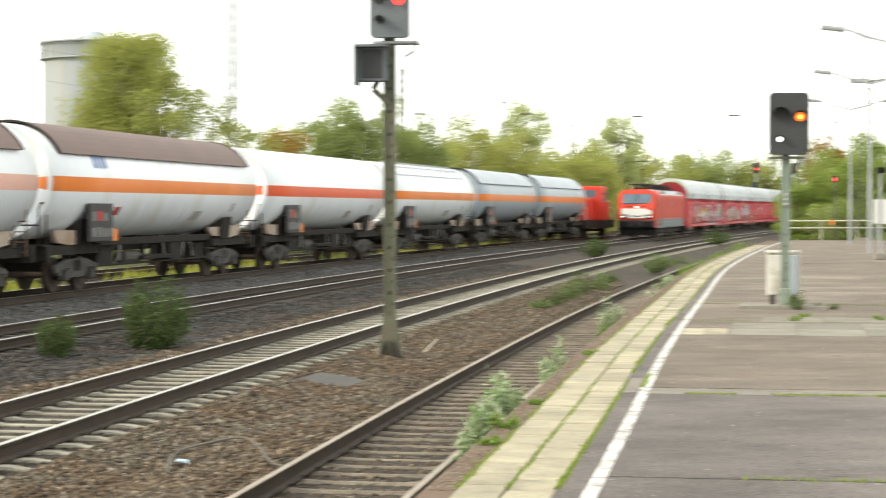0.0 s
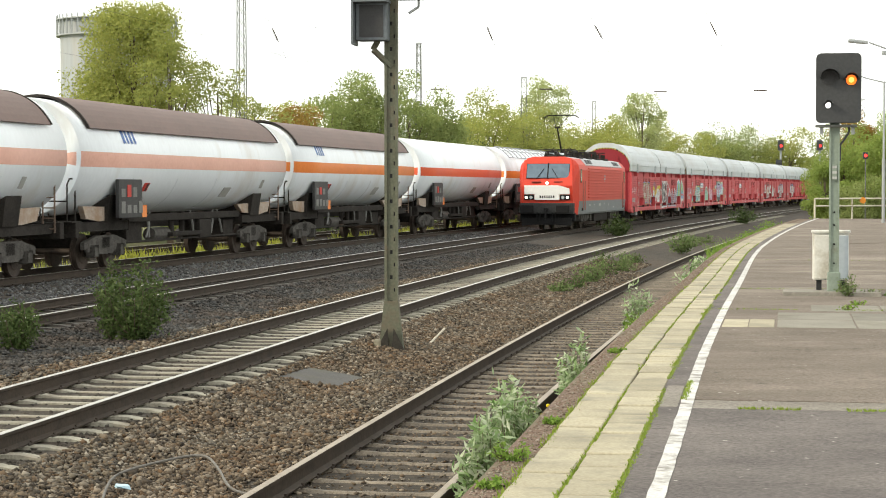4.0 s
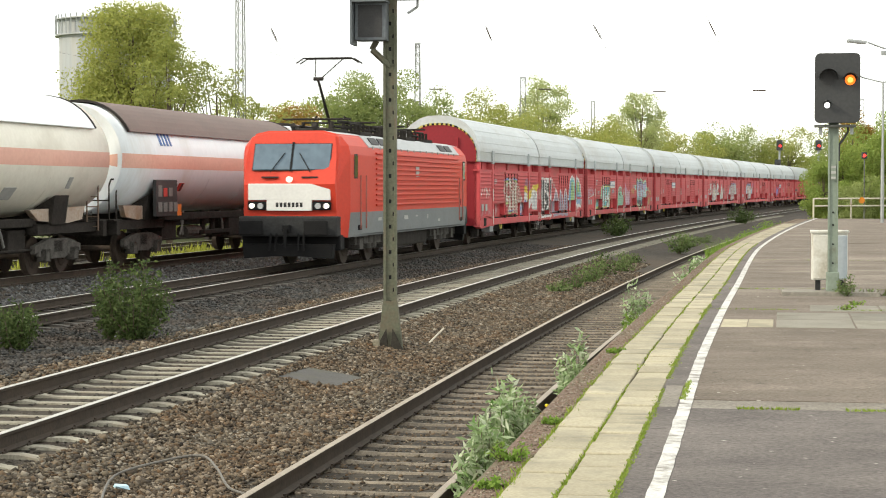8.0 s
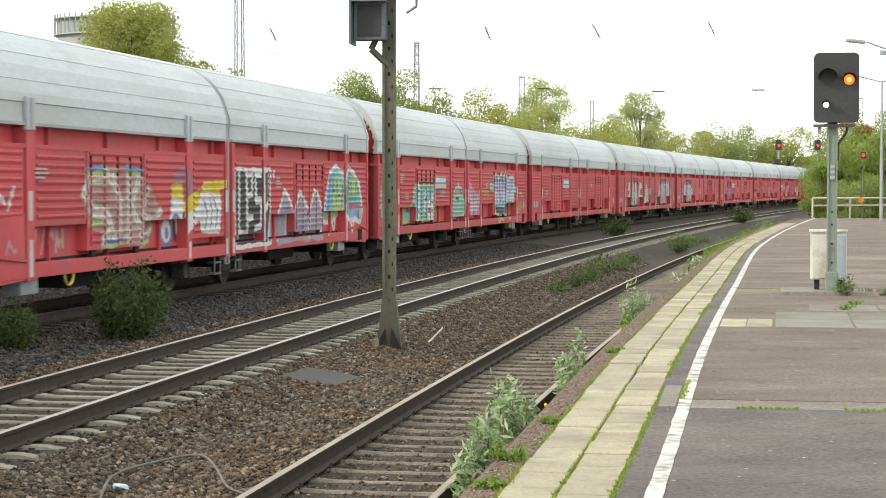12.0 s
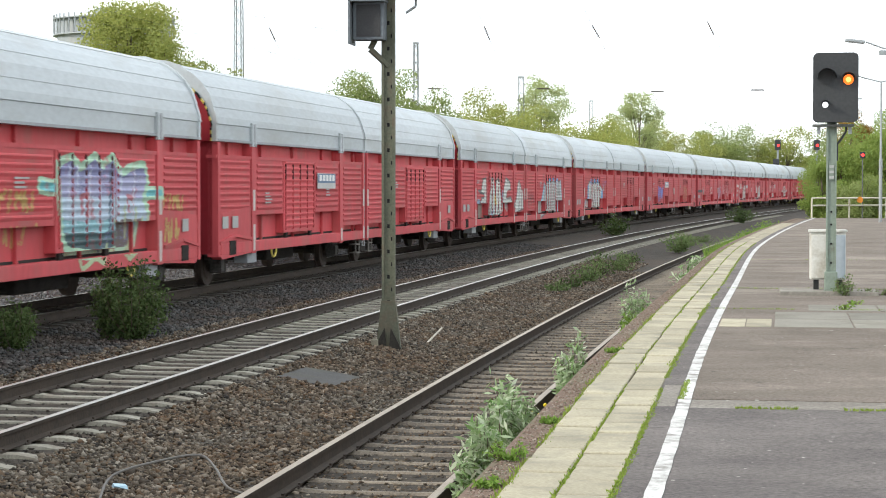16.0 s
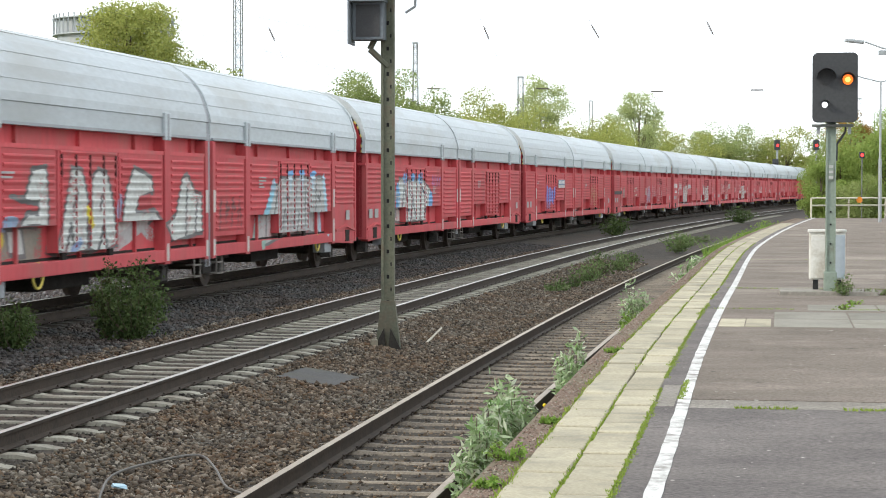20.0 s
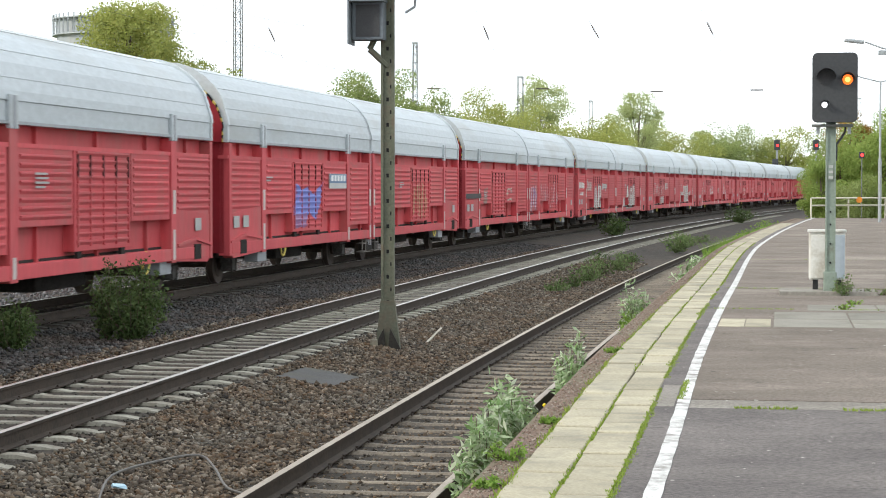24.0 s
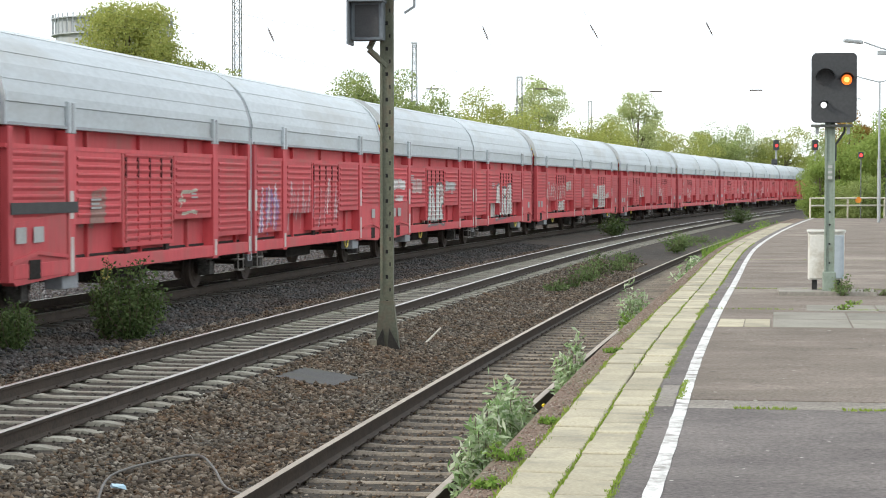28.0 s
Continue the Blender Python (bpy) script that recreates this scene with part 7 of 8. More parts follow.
MAST_BROWN = mat("weathered_mast_steel", (0.155, 0.16, 0.115), (0.095, 0.10, 0.07), 0.75, 0.1, 2, 25, 0.15, stain=(0.14, 0.10, 0.07), stain_scale=2.0)
SIGNAL_BLACK = mat("dusty_black_signal_board", (0.055, 0.057, 0.06), (0.038, 0.04, 0.043), 0.6, 0, 1.5, 20, 0.03)
SIGNAL_GREY = mat("bluish_grey_signal_case", (0.16, 0.18, 0.20), (0.115, 0.13, 0.145), 0.65, 0, 1.5, 20, 0.05)
LAMP_ORANGE = mat("lit_orange_signal_lens", (1.0, 0.17, 0.012), (1.0, 0.17, 0.012), 0.3, 0, bump=0, emit=1.3)
LAMP_CORE = mat("lit_yellow_lamp_core", (1.0, 0.62, 0.12), (1.0, 0.62, 0.12), 0.3, 0, bump=0, emit=1.6)
LAMP_WHITE = mat("lit_white_signal_lens", (1.0, 0.98, 0.95), (1.0, 0.98, 0.95), 0.3, 0, bump=0, emit=2.5)
LAMP_RED = mat("lit_red_signal_lens", (1.0, 0.035, 0.03), (1.0, 0.035, 0.03), 0.3, 0, bump=0, emit=3.0)
CABINET = mat("off_white_cabinet", (0.72, 0.71, 0.67), (0.60, 0.59, 0.55), 0.6, 0, 2, 20, 0.05, stain=(0.38, 0.34, 0.27), stain_scale=2.0)
CABINET_BLUE = mat("pale_blue_grey_cabinet", (0.45, 0.50, 0.55), (0.38, 0.43, 0.48), 0.55, 0, 2, 20, 0.05)
CONCRETE = mat("weathered_concrete", (0.30, 0.28, 0.245), (0.20, 0.185, 0.16), 0.95, 0, 2, 30, 0.5, stain=(0.14, 0.13, 0.09), stain_scale=1.8)
FENCE_CREAM = mat("cream_fence_paint", (0.66, 0.62, 0.50), (0.52, 0.48, 0.38), 0.6, 0, 2, 25, 0.1, stain=(0.32, 0.22, 0.13), stain_scale=2.5, stain_at=0.66)
SIGN_YELLOW = mat("yellow_warning_sign", (0.75, 0.50, 0.02), (0.68, 0.45, 0.02), 0.5)
SIGN_ORANGE = mat("orange_sign_disc", (0.75, 0.27, 0.03), (0.68, 0.24, 0.03), 0.5)


def disc(bm, c, r, d, seg=20):
    """A round plate facing -y."""
    return tube(bm, (c[0], c[1], c[2]), (c[0], c[1] - d, c[2]), r, seg=seg)


def hood_shade(c, r, d):
    """A half-round visor over a lens."""
    bm = bmesh.new()
    for k in range(8):
        a, b = math.radians(k * 22.5), math.radians((k + 1) * 22.5)
        p = [(c[0] + r * math.cos(a), c[1], c[2] + r * math.sin(a)), (c[0] + r * math.cos(b), c[1], c[2] + r * math.sin(b))]
        q = [(u[0], u[1] - d, u[2]) for u in p]
        vs = [bm.verts.new(v) for v in (p[0], p[1], q[1], q[0])]
        bm.faces.new(vs)
    bmesh.ops.solidify(bm, geom=bm.faces[:], thickness=0.008)
    return bm


def signal_board(parent, x, z0, z1, w, lit, dark, material=SIGNAL_BLACK, y=-0.12):
    """lit: (dx, z, radius, material); dark: (dx, z, radius)."""
    out, r = [], 0.075
    for cx, cz, a0 in ((x + w / 2 - r, z1 - r, 0), (x - w / 2 + r, z1 - r, 90), (x - w / 2 + r, z0 + r, 180), (x + w / 2 - r, z0 + r, 270)):
        out += [(cx + r * math.cos(radians(a0 + d)), cz + r * math.sin(radians(a0 + d))) for d in (0, 22, 45, 68, 90)]
    bm = prism(out, y - 0.10, y + 0.10, "y")
    b = part("signal_board", bm, material, parent, "black rounded signal board")
    part("board_back", newbox(x - w * 0.32, x + w * 0.32, y + 0.10, y + 0.26, z0 + 0.1, z1 - 0.1, 0.03), SIGNAL_GREY, b)
    for dx, z, r, m in lit:
        lens = part("lit_lens", disc(bmesh.new(), (x + dx, y - 0.09, z), r, 0.03), m, b, "lit round lens")
        if m is LAMP_ORANGE:
            part("lens_core", disc(bmesh.new(), (x + dx, y - 0.115, z), r * 0.5, 0.012), LAMP_CORE, lens)
        part("visor", hood_shade((x + dx, y - 0.09, z), r + 0.03, 0.16), material, b)
    for dx, z, r in dark:
        part("dark_lens", disc(bmesh.new(), (x + dx, y - 0.09, z), r, 0.02), PANEL_DARK, b)
        part("visor", hood_shade((x + dx, y - 0.09, z), r + 0.04, 0.2), material, b)
    return b


def platform_signal():
    s = thing("light_signal", "black light signal showing orange on a grey-green post", "signal", pose(6.12, 30.2, PLATFORM_UP, 0, 0, -9))
    bm = newbox(-0.065, 0.065, -0.05, 0.05, 0.0, 2.72)
    part("post", bm, POST_GREEN, s, "grey-green steel post")
    part("post_foot", newbox(-0.1, 0.1, -0.1, 0.1, 0, 0.36, 0.02), POST_GREEN, s)
    for sd in (-1, 1):
        part("post_flange", newbox(sd * 0.065 - 0.012, sd * 0.065 + 0.012, -0.075, 0.075, 0.1, 2.7), POST_GREEN, s)
    signal_board(s, 0.05, 2.70, 3.78, 0.69, [(0.19, 3.36, 0.08, LAMP_ORANGE), (-0.16, 2.97, 0.043, LAMP_WHITE)], [(-0.14, 3.38, 0.11)])
    part("bracket", newbox(-0.30, 0.34, -0.16, 0.02, 2.63, 2.67, 0.01), MAST_STEEL, s, "dark steel bracket below the board")
    part("conduit", wire([(0.22, -0.02, 2.66), (0.22, -0.02, 2.56), (0.16, -0.03, 2.46), (0.085, -0.04, 2.36), (0.085, -0.04, 2.1)], 0.018), SIGNAL_BLACK, s)
    for dx in (-0.2, 0.28):
        part("bracket_leg", newbox(dx - 0.025, dx + 0.025, -0.05, 0.0, 2.52, 2.64), GALV, s)
    plate = part("number_plate", newbox(-0.04, 0.04, -0.08, -0.06, 1.80, 2.06), POST_GREEN, s, "small grey plate with pale bars")
    for k in range(3):
        part("plate_bar", newbox(-0.035, 0.035, -0.085, -0.08, 1.82 + k * 0.085, 1.86 + k * 0.085), PANEL_LIGHT, plate)
    for z in (0.5, 0.8, 1.1, 1.3):
        part("bolt", tube(bmesh.new(), (0, -0.05, z), (0, -0.065, z), 0.015, seg=8), BLACK, s)
    c = thing("relay_cabinet", "off-white double relay cabinet on short legs behind the signal post", "cabinet", pose(6.14, 30.55, PLATFORM_UP, 0, 0, -9))
    part("body", newbox(-0.28, 0.28, -0.12, 0.2, 0.22, 0.98, 0.015), CABINET, c)
    part("door", newbox(-0.26, -0.02, -0.14, -0.12, 0.24, 0.93, 0.01), CABINET, c, "off-white door")
    part("door", newbox(0.05, 0.27, -0.14, -0.12, 0.24, 0.93, 0.01), CABINET_BLUE, c, "pale blue-grey door")
    part("cap", newbox(-0.3, 0.3, -0.15, 0.22, 0.97, 1.01, 0.01), CABINET, c)
    for dx in (-0.18, 0.18):
        part("leg", newbox(dx - 0.04, dx + 0.04, -0.05, 0.05, 0, 0.23), BUFFER_GREY, c)
    part("dark_label", newbox(-0.03, 0.03, -0.145, -0.13, 0.6, 0.85), BUFFER_GREY, c)
    b = alone("signal_base", newbox(-0.75, 0.75, -0.45, 0.5, -0.02, 0.06, 0.01), CONCRETE, "flat concrete base with a yellowish edge", "base", m=pose(6.1, 30.3, PLATFORM_UP, 0, 0, -9))


def track_signal():
    s = thing("light_signal", "tall signal mast between the tracks with grey boards showing red", "signal", pose(-0.84, 30.4, -0.2, 0, 0, -8))
    for dx in (-0.085, 0.085):
        part("mast_channel", prism([(dx - 0.02, -0.06), (dx + 0.02, -0.06), (dx + 0.015, 0.06), (dx - 0.015, 0.06)], 0.0, 7.1, "z"), MAST_BROWN, s)
    part("mast_web", newbox(-0.07, 0.07, -0.03, 0.03, 0.6, 7.0), MAST_BROWN, s, "weathered mast with bolt holes")
    for i in range(24):
        part("bolt_hole", newbox(-0.02 + (0.06 if i % 2 else 0.0), 0.02 + (0.06 if i % 2 else 0.0), -0.037, -0.03, 0.8 + i * 0.2, 0.86 + i * 0.2), BLACK, s)
    part("mast_foot", prism([(-0.20, 0.05), (0.20, 0.05), (0.112, 0.85), (-0.112, 0.85)], -0.066, 0.05, "y"), MAST_BROWN, s, "flared steel foot")
    part("foot_plate", newbox(-0.27, 0.27, -0.2, 0.2, 0.0, 0.07, 0.02), MAST_FOOT, s)
    for sg in (-1, 1):
        part("foot_gusset", prism([(sg * 0.02, 0.05), (sg * 0.24, 0.05), (sg * 0.05, 0.42)], -0.13, -0.09, "y"), MAST_FOOT, s)
    part("marker_stone", newbox(-0.24, -0.13, -0.3, -0.2, -0.05, 0.26, 0.03), SLAB, s, "small pale marker stone")
    # lower case with a hooded face
    lower = part("speed_case", newbox(-0.52, -0.02, -0.3, 0.0, 4.95, 5.55, 0.02), SIGNAL_GREY, s, "sooty grey indicator case with a hood")
    part("case_hood", newbox(-0.56, 0.0, -0.48, 0.0, 5.54, 5.58), SIGNAL_GREY, lower)
    part("case_cheek", newbox(-0.56, -0.53, -0.48, 0.0, 4.88, 5.56), SIGNAL_GREY, lower)
    part("case_face", newbox(-0.46, -0.08, -0.31, -0.295, 5.0, 5.5), PANEL_DARK, lower)
    part("case_arm", wire([(-0.2, -0.1, 4.96), (-0.28, -0.08, 4.82), (0.0, 0.0, 4.55)], 0.05), MAST_BROWN, s)
    signal_board(s, 0.02, 5.72, 6.8, 0.68, [(0.17, 6.38, 0.10, LAMP_RED)], [(-0.18, 6.4, 0.1), (-0.15, 6.0, 0.05)], SIGNAL_GREY)
    part("walkway", newbox(-0.3, 0.5, -0.1, 0.3, 5.62, 5.66), GALV, s)
    part("ladder_rail", wire([(0.26, 0.1, 5.4), (0.42, 0.1, 5.5), (0.42, 0.1, 7.0)], 0.02), GALV, s)


def lattice_mast(x, y, h, w=0.36, z=0.0, top=0.6, label="grey lattice steel catenary mast"):
    m = thing("catenary_mast", label, "mast", pose(x, y, z, 0, 0, -12), group="catenary masts")
    def half(t):
        return w / 2 * (1 - (1 - top) * t)
    for sx in (-1, 1):
        for sy in (-1, 1):
            part("corner_angle", tube(bmesh.new(), (sx * half(0), sy * half(0), 0), (sx * half(1), sy * half(1), h), 0.026, seg=4), MAST_STEEL, m)
    bm = bmesh.new()
    n = int(h / 0.55)
    for i in range(n):
        a, b = i / n, (i + 1) / n
        for sy in (-1, 1):
            p, q = (-half(a), sy * half(a), a * h), (half(b), sy * half(b), b * h)
            tube(bm, p, q, 0.010, seg=4)
            tube(bm, (-p[0], p[1], p[2]), (-q[0], q[1], q[2]), 0.010, seg=4)
        for sx in (-1, 1):
            tube(bm, (sx * half(a), -half(a), a * h), (sx * half(b), half(b), b * h), 0.010, seg=4)
    part("lacing", bm, MAST_STEEL, m, "crossed lacing bars")
    part("mast_cap", newbox(-half(1) - 0.05, half(1) + 0.05, -half(1) - 0.05, half(1) + 0.05, h - 0.1, h), GALV, m)
    part("mast_footing", newbox(-0.4, 0.4, -0.4, 0.4, -0.4, 0.15, 0.03), CONCRETE, m)
    return m


def platform_lamp(x, y, h, reach, label, arms=2, heading=0.0, sign=True):
    p = thing("platform_lamp", label, "lamp", pose(x, y, PLATFORM_UP, 0, 0, heading), group="platform lamps")
    bm = bmesh.new()
    tube(bm, (0, 0, 0), (0, 0, h * 0.45), 0.085, seg=12)
    tube(bm, (0, 0, h * 0.45), (0, 0, h), 0.06, 0.045, seg=12)
    part("pole", bm, GALV, p, "pale grey tubular pole")
    for sd in ((-1, 1) if arms == 2 else (-1,)):
        part("arm", wire([(0, 0, h - 0.05), (sd * reach * 0.5, 0, h + 0.16), (sd * reach * 0.85, 0, h + 0.38)], 0.03), GALV, p)
        bm = newbox(-0.36, 0.36, -0.13, 0.13, -0.06, 0.07, 0.04)
        part("lamp_head", bm, GALV, p, "flat grey lamp head", at=pose(sd * (reach + 0.15), 0, h + 0.40, 0, -sd * 6, 0))
    if sign:
        tri = part("warning_sign", prism([(-0.24, 0.0), (0.24, 0.0), (0.0, 0.42)], -0.11, -0.09, "y"), BLACK, p, "yellow triangular warning sign", at=pose(0, 0, 2.35))
        part("sign_face", prism([(-0.20, 0.025), (0.20, 0.025), (0.0, 0.375)], -0.114, -0.11, "y"), SIGN_YELLOW, tri)
        part("sign_bolt", newbox(-0.07, 0.07, -0.118, -0.114, 0.08, 0.17), BLACK, tri)
    return p


def end_fence():
    """A cream tube fence across the platform's end."""
    f = thing("fence", "cream tube fence with rust across the platform end", "fence")
    a, b = Vector((20.1, 104.4)), Vector((33.5, 110.0))
    d = (b - a)
    n = 6
    for i in range(n + 1):
        p = a + d * (i / n)
        part("fence_post", tube(bmesh.new(), (p.x, p.y, PLATFORM_UP - 0.1), (p.x, p.y, PLATFORM_UP + 1.1), 0.05, seg=8), FENCE_CREAM, f)
    for z in (0.68, 1.08):
        part("fence_rail", tube(bmesh.new(), (a.x, a.y, PLATFORM_UP + z), (b.x, b.y, PLATFORM_UP + z), 0.045, seg=8), FENCE_CREAM, f)
    for k in (1.28, 4.2):
        p = a + d * (k / n)
        part("sign_disc", disc(bmesh.new(), (p.x, p.y - 0.06, PLATFORM_UP + 0.98), 0.17, 0.02), SIGN_ORANGE, f, "orange round sign")
    g = thing("fence", "white rail fence beside the far platform side", "fence")
    a, b = Vector((33.2, 112.0)), Vector((24.5, 62.0))
    for i in range(13):
        p = a + (b - a) * (i / 12)
        part("fence_post", tube(bmesh.new(), (p.x, p.y, -0.3), (p.x, p.y, PLATFORM_UP + 0.55), 0.05, seg=8), FENCE_CREAM, g)
    part("fence_rail", tube(bmesh.new(), (a.x, a.y, PLATFORM_UP + 0.5), (b.x, b.y, PLATFORM_UP + 0.5), 0.06, seg=8), FENCE_CREAM, g)


def platform_things():
    platform_lamp(13.9, 54.0, 6.75, 1.75, "tall double-armed platform lamp with a yellow warning triangle", sign=True)
    platform_lamp(17.4, 72.3, 6.75, 1.75, "tall double-armed platform lamp", sign=False)
    platform_lamp(21.0, 92.0, 6.75, 1.75, "tall double-armed platform lamp", sign=False)
    tall = thing("tall_pole", "tall pale steel pole with a blue control box", "pole", pose(11.97, 40.6, PLATFORM_UP))
    bm = bmesh.new()
    tube(bm, (0, 0, 0), (0, 0, 4.0), 0.105, 0.10, seg=14)
    tube(bm, (0, 0, 4.0), (0, 0, 9.5), 0.085, 0.06, seg=14)
    part("pole", bm, GALV, tall)
    part("control_box", newbox(-0.2, 0.05, -0.22, 0.1, 2.05, 2.55, 0.02), CABINET_BLUE, tall, "blue-grey box on the pole")
    part("box_cover", newbox(-0.12, 0.18, -0.26, -0.12, 2.1, 2.62, 0.02), PANEL_DARK, tall)
    cp = thing("camera_post", "slim pale post with a small black camera", "post", pose(15.6, 63.0, PLATFORM_UP))
    part("post", tube(bmesh.new(), (0, 0, 0), (0, 0, 3.05), 0.05, seg=10), GALV, cp)
    part("camera", newbox(-0.13, 0.13, -0.18, 0.12, 3.0, 3.2, 0.04), BLACK, cp, "small black camera housing")
    part("foot", newbox(-0.18, 0.18, -0.18, 0.18, 0, 0.22, 0.03), CONCRETE, cp)
    m = lattice_mast(24.2, 103.0, 15.5, 0.62, PLATFORM_UP, 0.75, "tall lattice mast carrying a cross tube")
    cross = thing("cross_tube", "long grey steel tube spanning from the lattice mast", "beam", pose(24.2, 102.6, 9.6))
    part("tube", tube(bmesh.new(), (0, 0, 0), (14.0, -12.0, 0.75), 0.07, seg=8), GALV, cross)
    part("collar", newbox(-0.9, 0.5, -0.12, 0.12, -0.12, 0.12, 0.03), GALV, cross)
    c2 = thing("switch_cabinet", "off-white switch cabinet with dangling cables on a stout post", "cabinet", pose(8.57, 30.55, PLATFORM_UP))
    part("body", newbox(-0.29, 0.29, 0.1, 0.38, 0.62, 1.42, 0.02), CABINET, c2)
    part("frame", newbox(-0.31, 0.31, 0.085, 0.1, 1.36, 1.45, 0.01), CABINET, c2)
    part("inner_box", newbox(-0.1, 0.16, -0.02, 0.1, 0.9, 1.38, 0.01), CABINET_BLUE, c2)
    part("post", newbox(-0.07, 0.05, -0.06, 0.06, 0.0, 1.4, 0.01), GALV, c2)
    part("brace", tube(bmesh.new(), (-0.02, -0.05, 0.5), (-0.12, -0.3, 0.0), 0.03, seg=6), GALV, c2)
    for i, dx in enumerate((-0.2, -0.12, 0.12, 0.2, 0.26)):
        part("cable", wire([(dx, 0.06, 1.3), (dx + 0.04, 0.04, 1.0), (dx - 0.03, 0.05, 0.8), (dx * 0.4, 0.0, 0.52)], 0.012), BLACK, c2)
    pl = thing("planter", "low concrete planter box topped with grass", "planter", pose(8.5, 29.3, PLATFORM_UP))
    part("wall", newbox(0.05, 2.7, 0.0, 1.5, 0.0, 0.36, 0.02), CONCRETE, pl, "mossy concrete sides")
    part("end_stone", newbox(0.0, 0.42, -0.02, 1.5, 0.0, 0.40, 0.03), mat("reddish_end_stone", (0.30, 0.22, 0.17), (0.22, 0.16, 0.12), 0.95), pl)
    rng = np.random.default_rng(5)
    sp = np.stack([8.52 + rng.uniform(0, 2.65, 2600), 29.3 + rng.uniform(0, 1.5, 2600), np.full(2600, PLATFORM_UP + 0.36)], 1)
    grass("planter_grass", sp, 0.13, LEAF_FRESH, "short bright grass on the planter", 6)
    b = thing("info_board", "white notice board on two legs at the platform end", "sign", pose(26.3, 106.0, PLATFORM_UP))
    part("panel", newbox(-0.85, 0.85, -0.05, 0.05, 0.9, 2.3, 0.02), LOCO_WHITE, b)
    for dx in (-0.7, 0.7):
        part("leg", newbox(dx - 0.05, dx + 0.05, -0.05, 0.05, 0.0, 0.95), GALV, b)


def far_signal(x, y, h, lamp, label):
    s = thing("light_signal", label, "signal", pose(x, y, 0.1), group="distant signals")
    part("post", newbox(-0.09, 0.09, -0.06, 0.06, 0, h + 0.2), GALV, s)
    signal_board(s, 0.0, h, h + 1.25, 0.7, [(0.05, h + 0.55, 0.16, LAMP_RED)] if lamp else [], [] if lamp else [(0.0, h + 0.7, 0.1)])
    part("ladder", newbox(0.12, 0.16, 0.05, 0.1, 0, h), GALV, s)


def marker_lamp():
    s = thing("marker_lamp", "small red marker lamp on a thin post among the bushes", "signal", pose(24.55, 112.2, 0.0))
    part("post", tube(bmesh.new(), (0, 0, -0.3), (0, 0, 4.2), 0.035, seg=8), MAST_STEEL, s)
    part("lamp_case", newbox(-0.15, 0.15, -0.05, 0.12, 4.12, 4.5, 0.03), SIGNAL_BLACK, s)
    part("lens", disc(bmesh.new(), (0, -0.05, 4.31), 0.09, 0.02), LAMP_RED, s, "lit red lens")


def gas_holder():
    g = thing("gas_holder", "large pale grey cylindrical gas holder tower", "tower", Matrix.Translation((-68.0, 400.0, -0.3)))
    steel = mat("chalky_grey_tower_paint", (0.40, 0.425, 0.45), (0.33, 0.35, 0.37), 0.8, 0, 0.05, 1.2, 0.02, stain=(0.46, 0.43, 0.39), stain_scale=0.12, stretch=(1, 1, 0.15))
    R, H = 11.6, 37.2
    part("drum", tube(bmesh.new(), (0, 0, 0), (0, 0, H), R, seg=64), steel, g, "tall steel drum")
    part("dome", tube(bmesh.new(), (0, 0, H), (0, 0, H + 1.6), R * 0.94, R * 0.3, seg=48), steel, g)
    part("cap", tube(bmesh.new(), (-1.5, 0, H + 1.2), (-1.5, 0, H + 2.6), 3.0, 2.2, seg=24), CABINET_BLUE, g)
    for z in (H - 3.4, H - 0.1):
        bm = bmesh.new()
        tube(bm, (0, 0, z), (0, 0, z + 0.25), R + 0.9, seg=64)
        part("ring_walkway", bm, GALV, g)
    for i in range(48):
        a = 2 * math.pi * i / 48
        part("ring_post", newbox(-0.12, 0.12, -0.12, 0.12, H - 3.4, H + 0.9), GALV, g, at=Matrix.Translation(((R + 0.7) * math.cos(a), (R + 0.7) * math.sin(a), 0)))


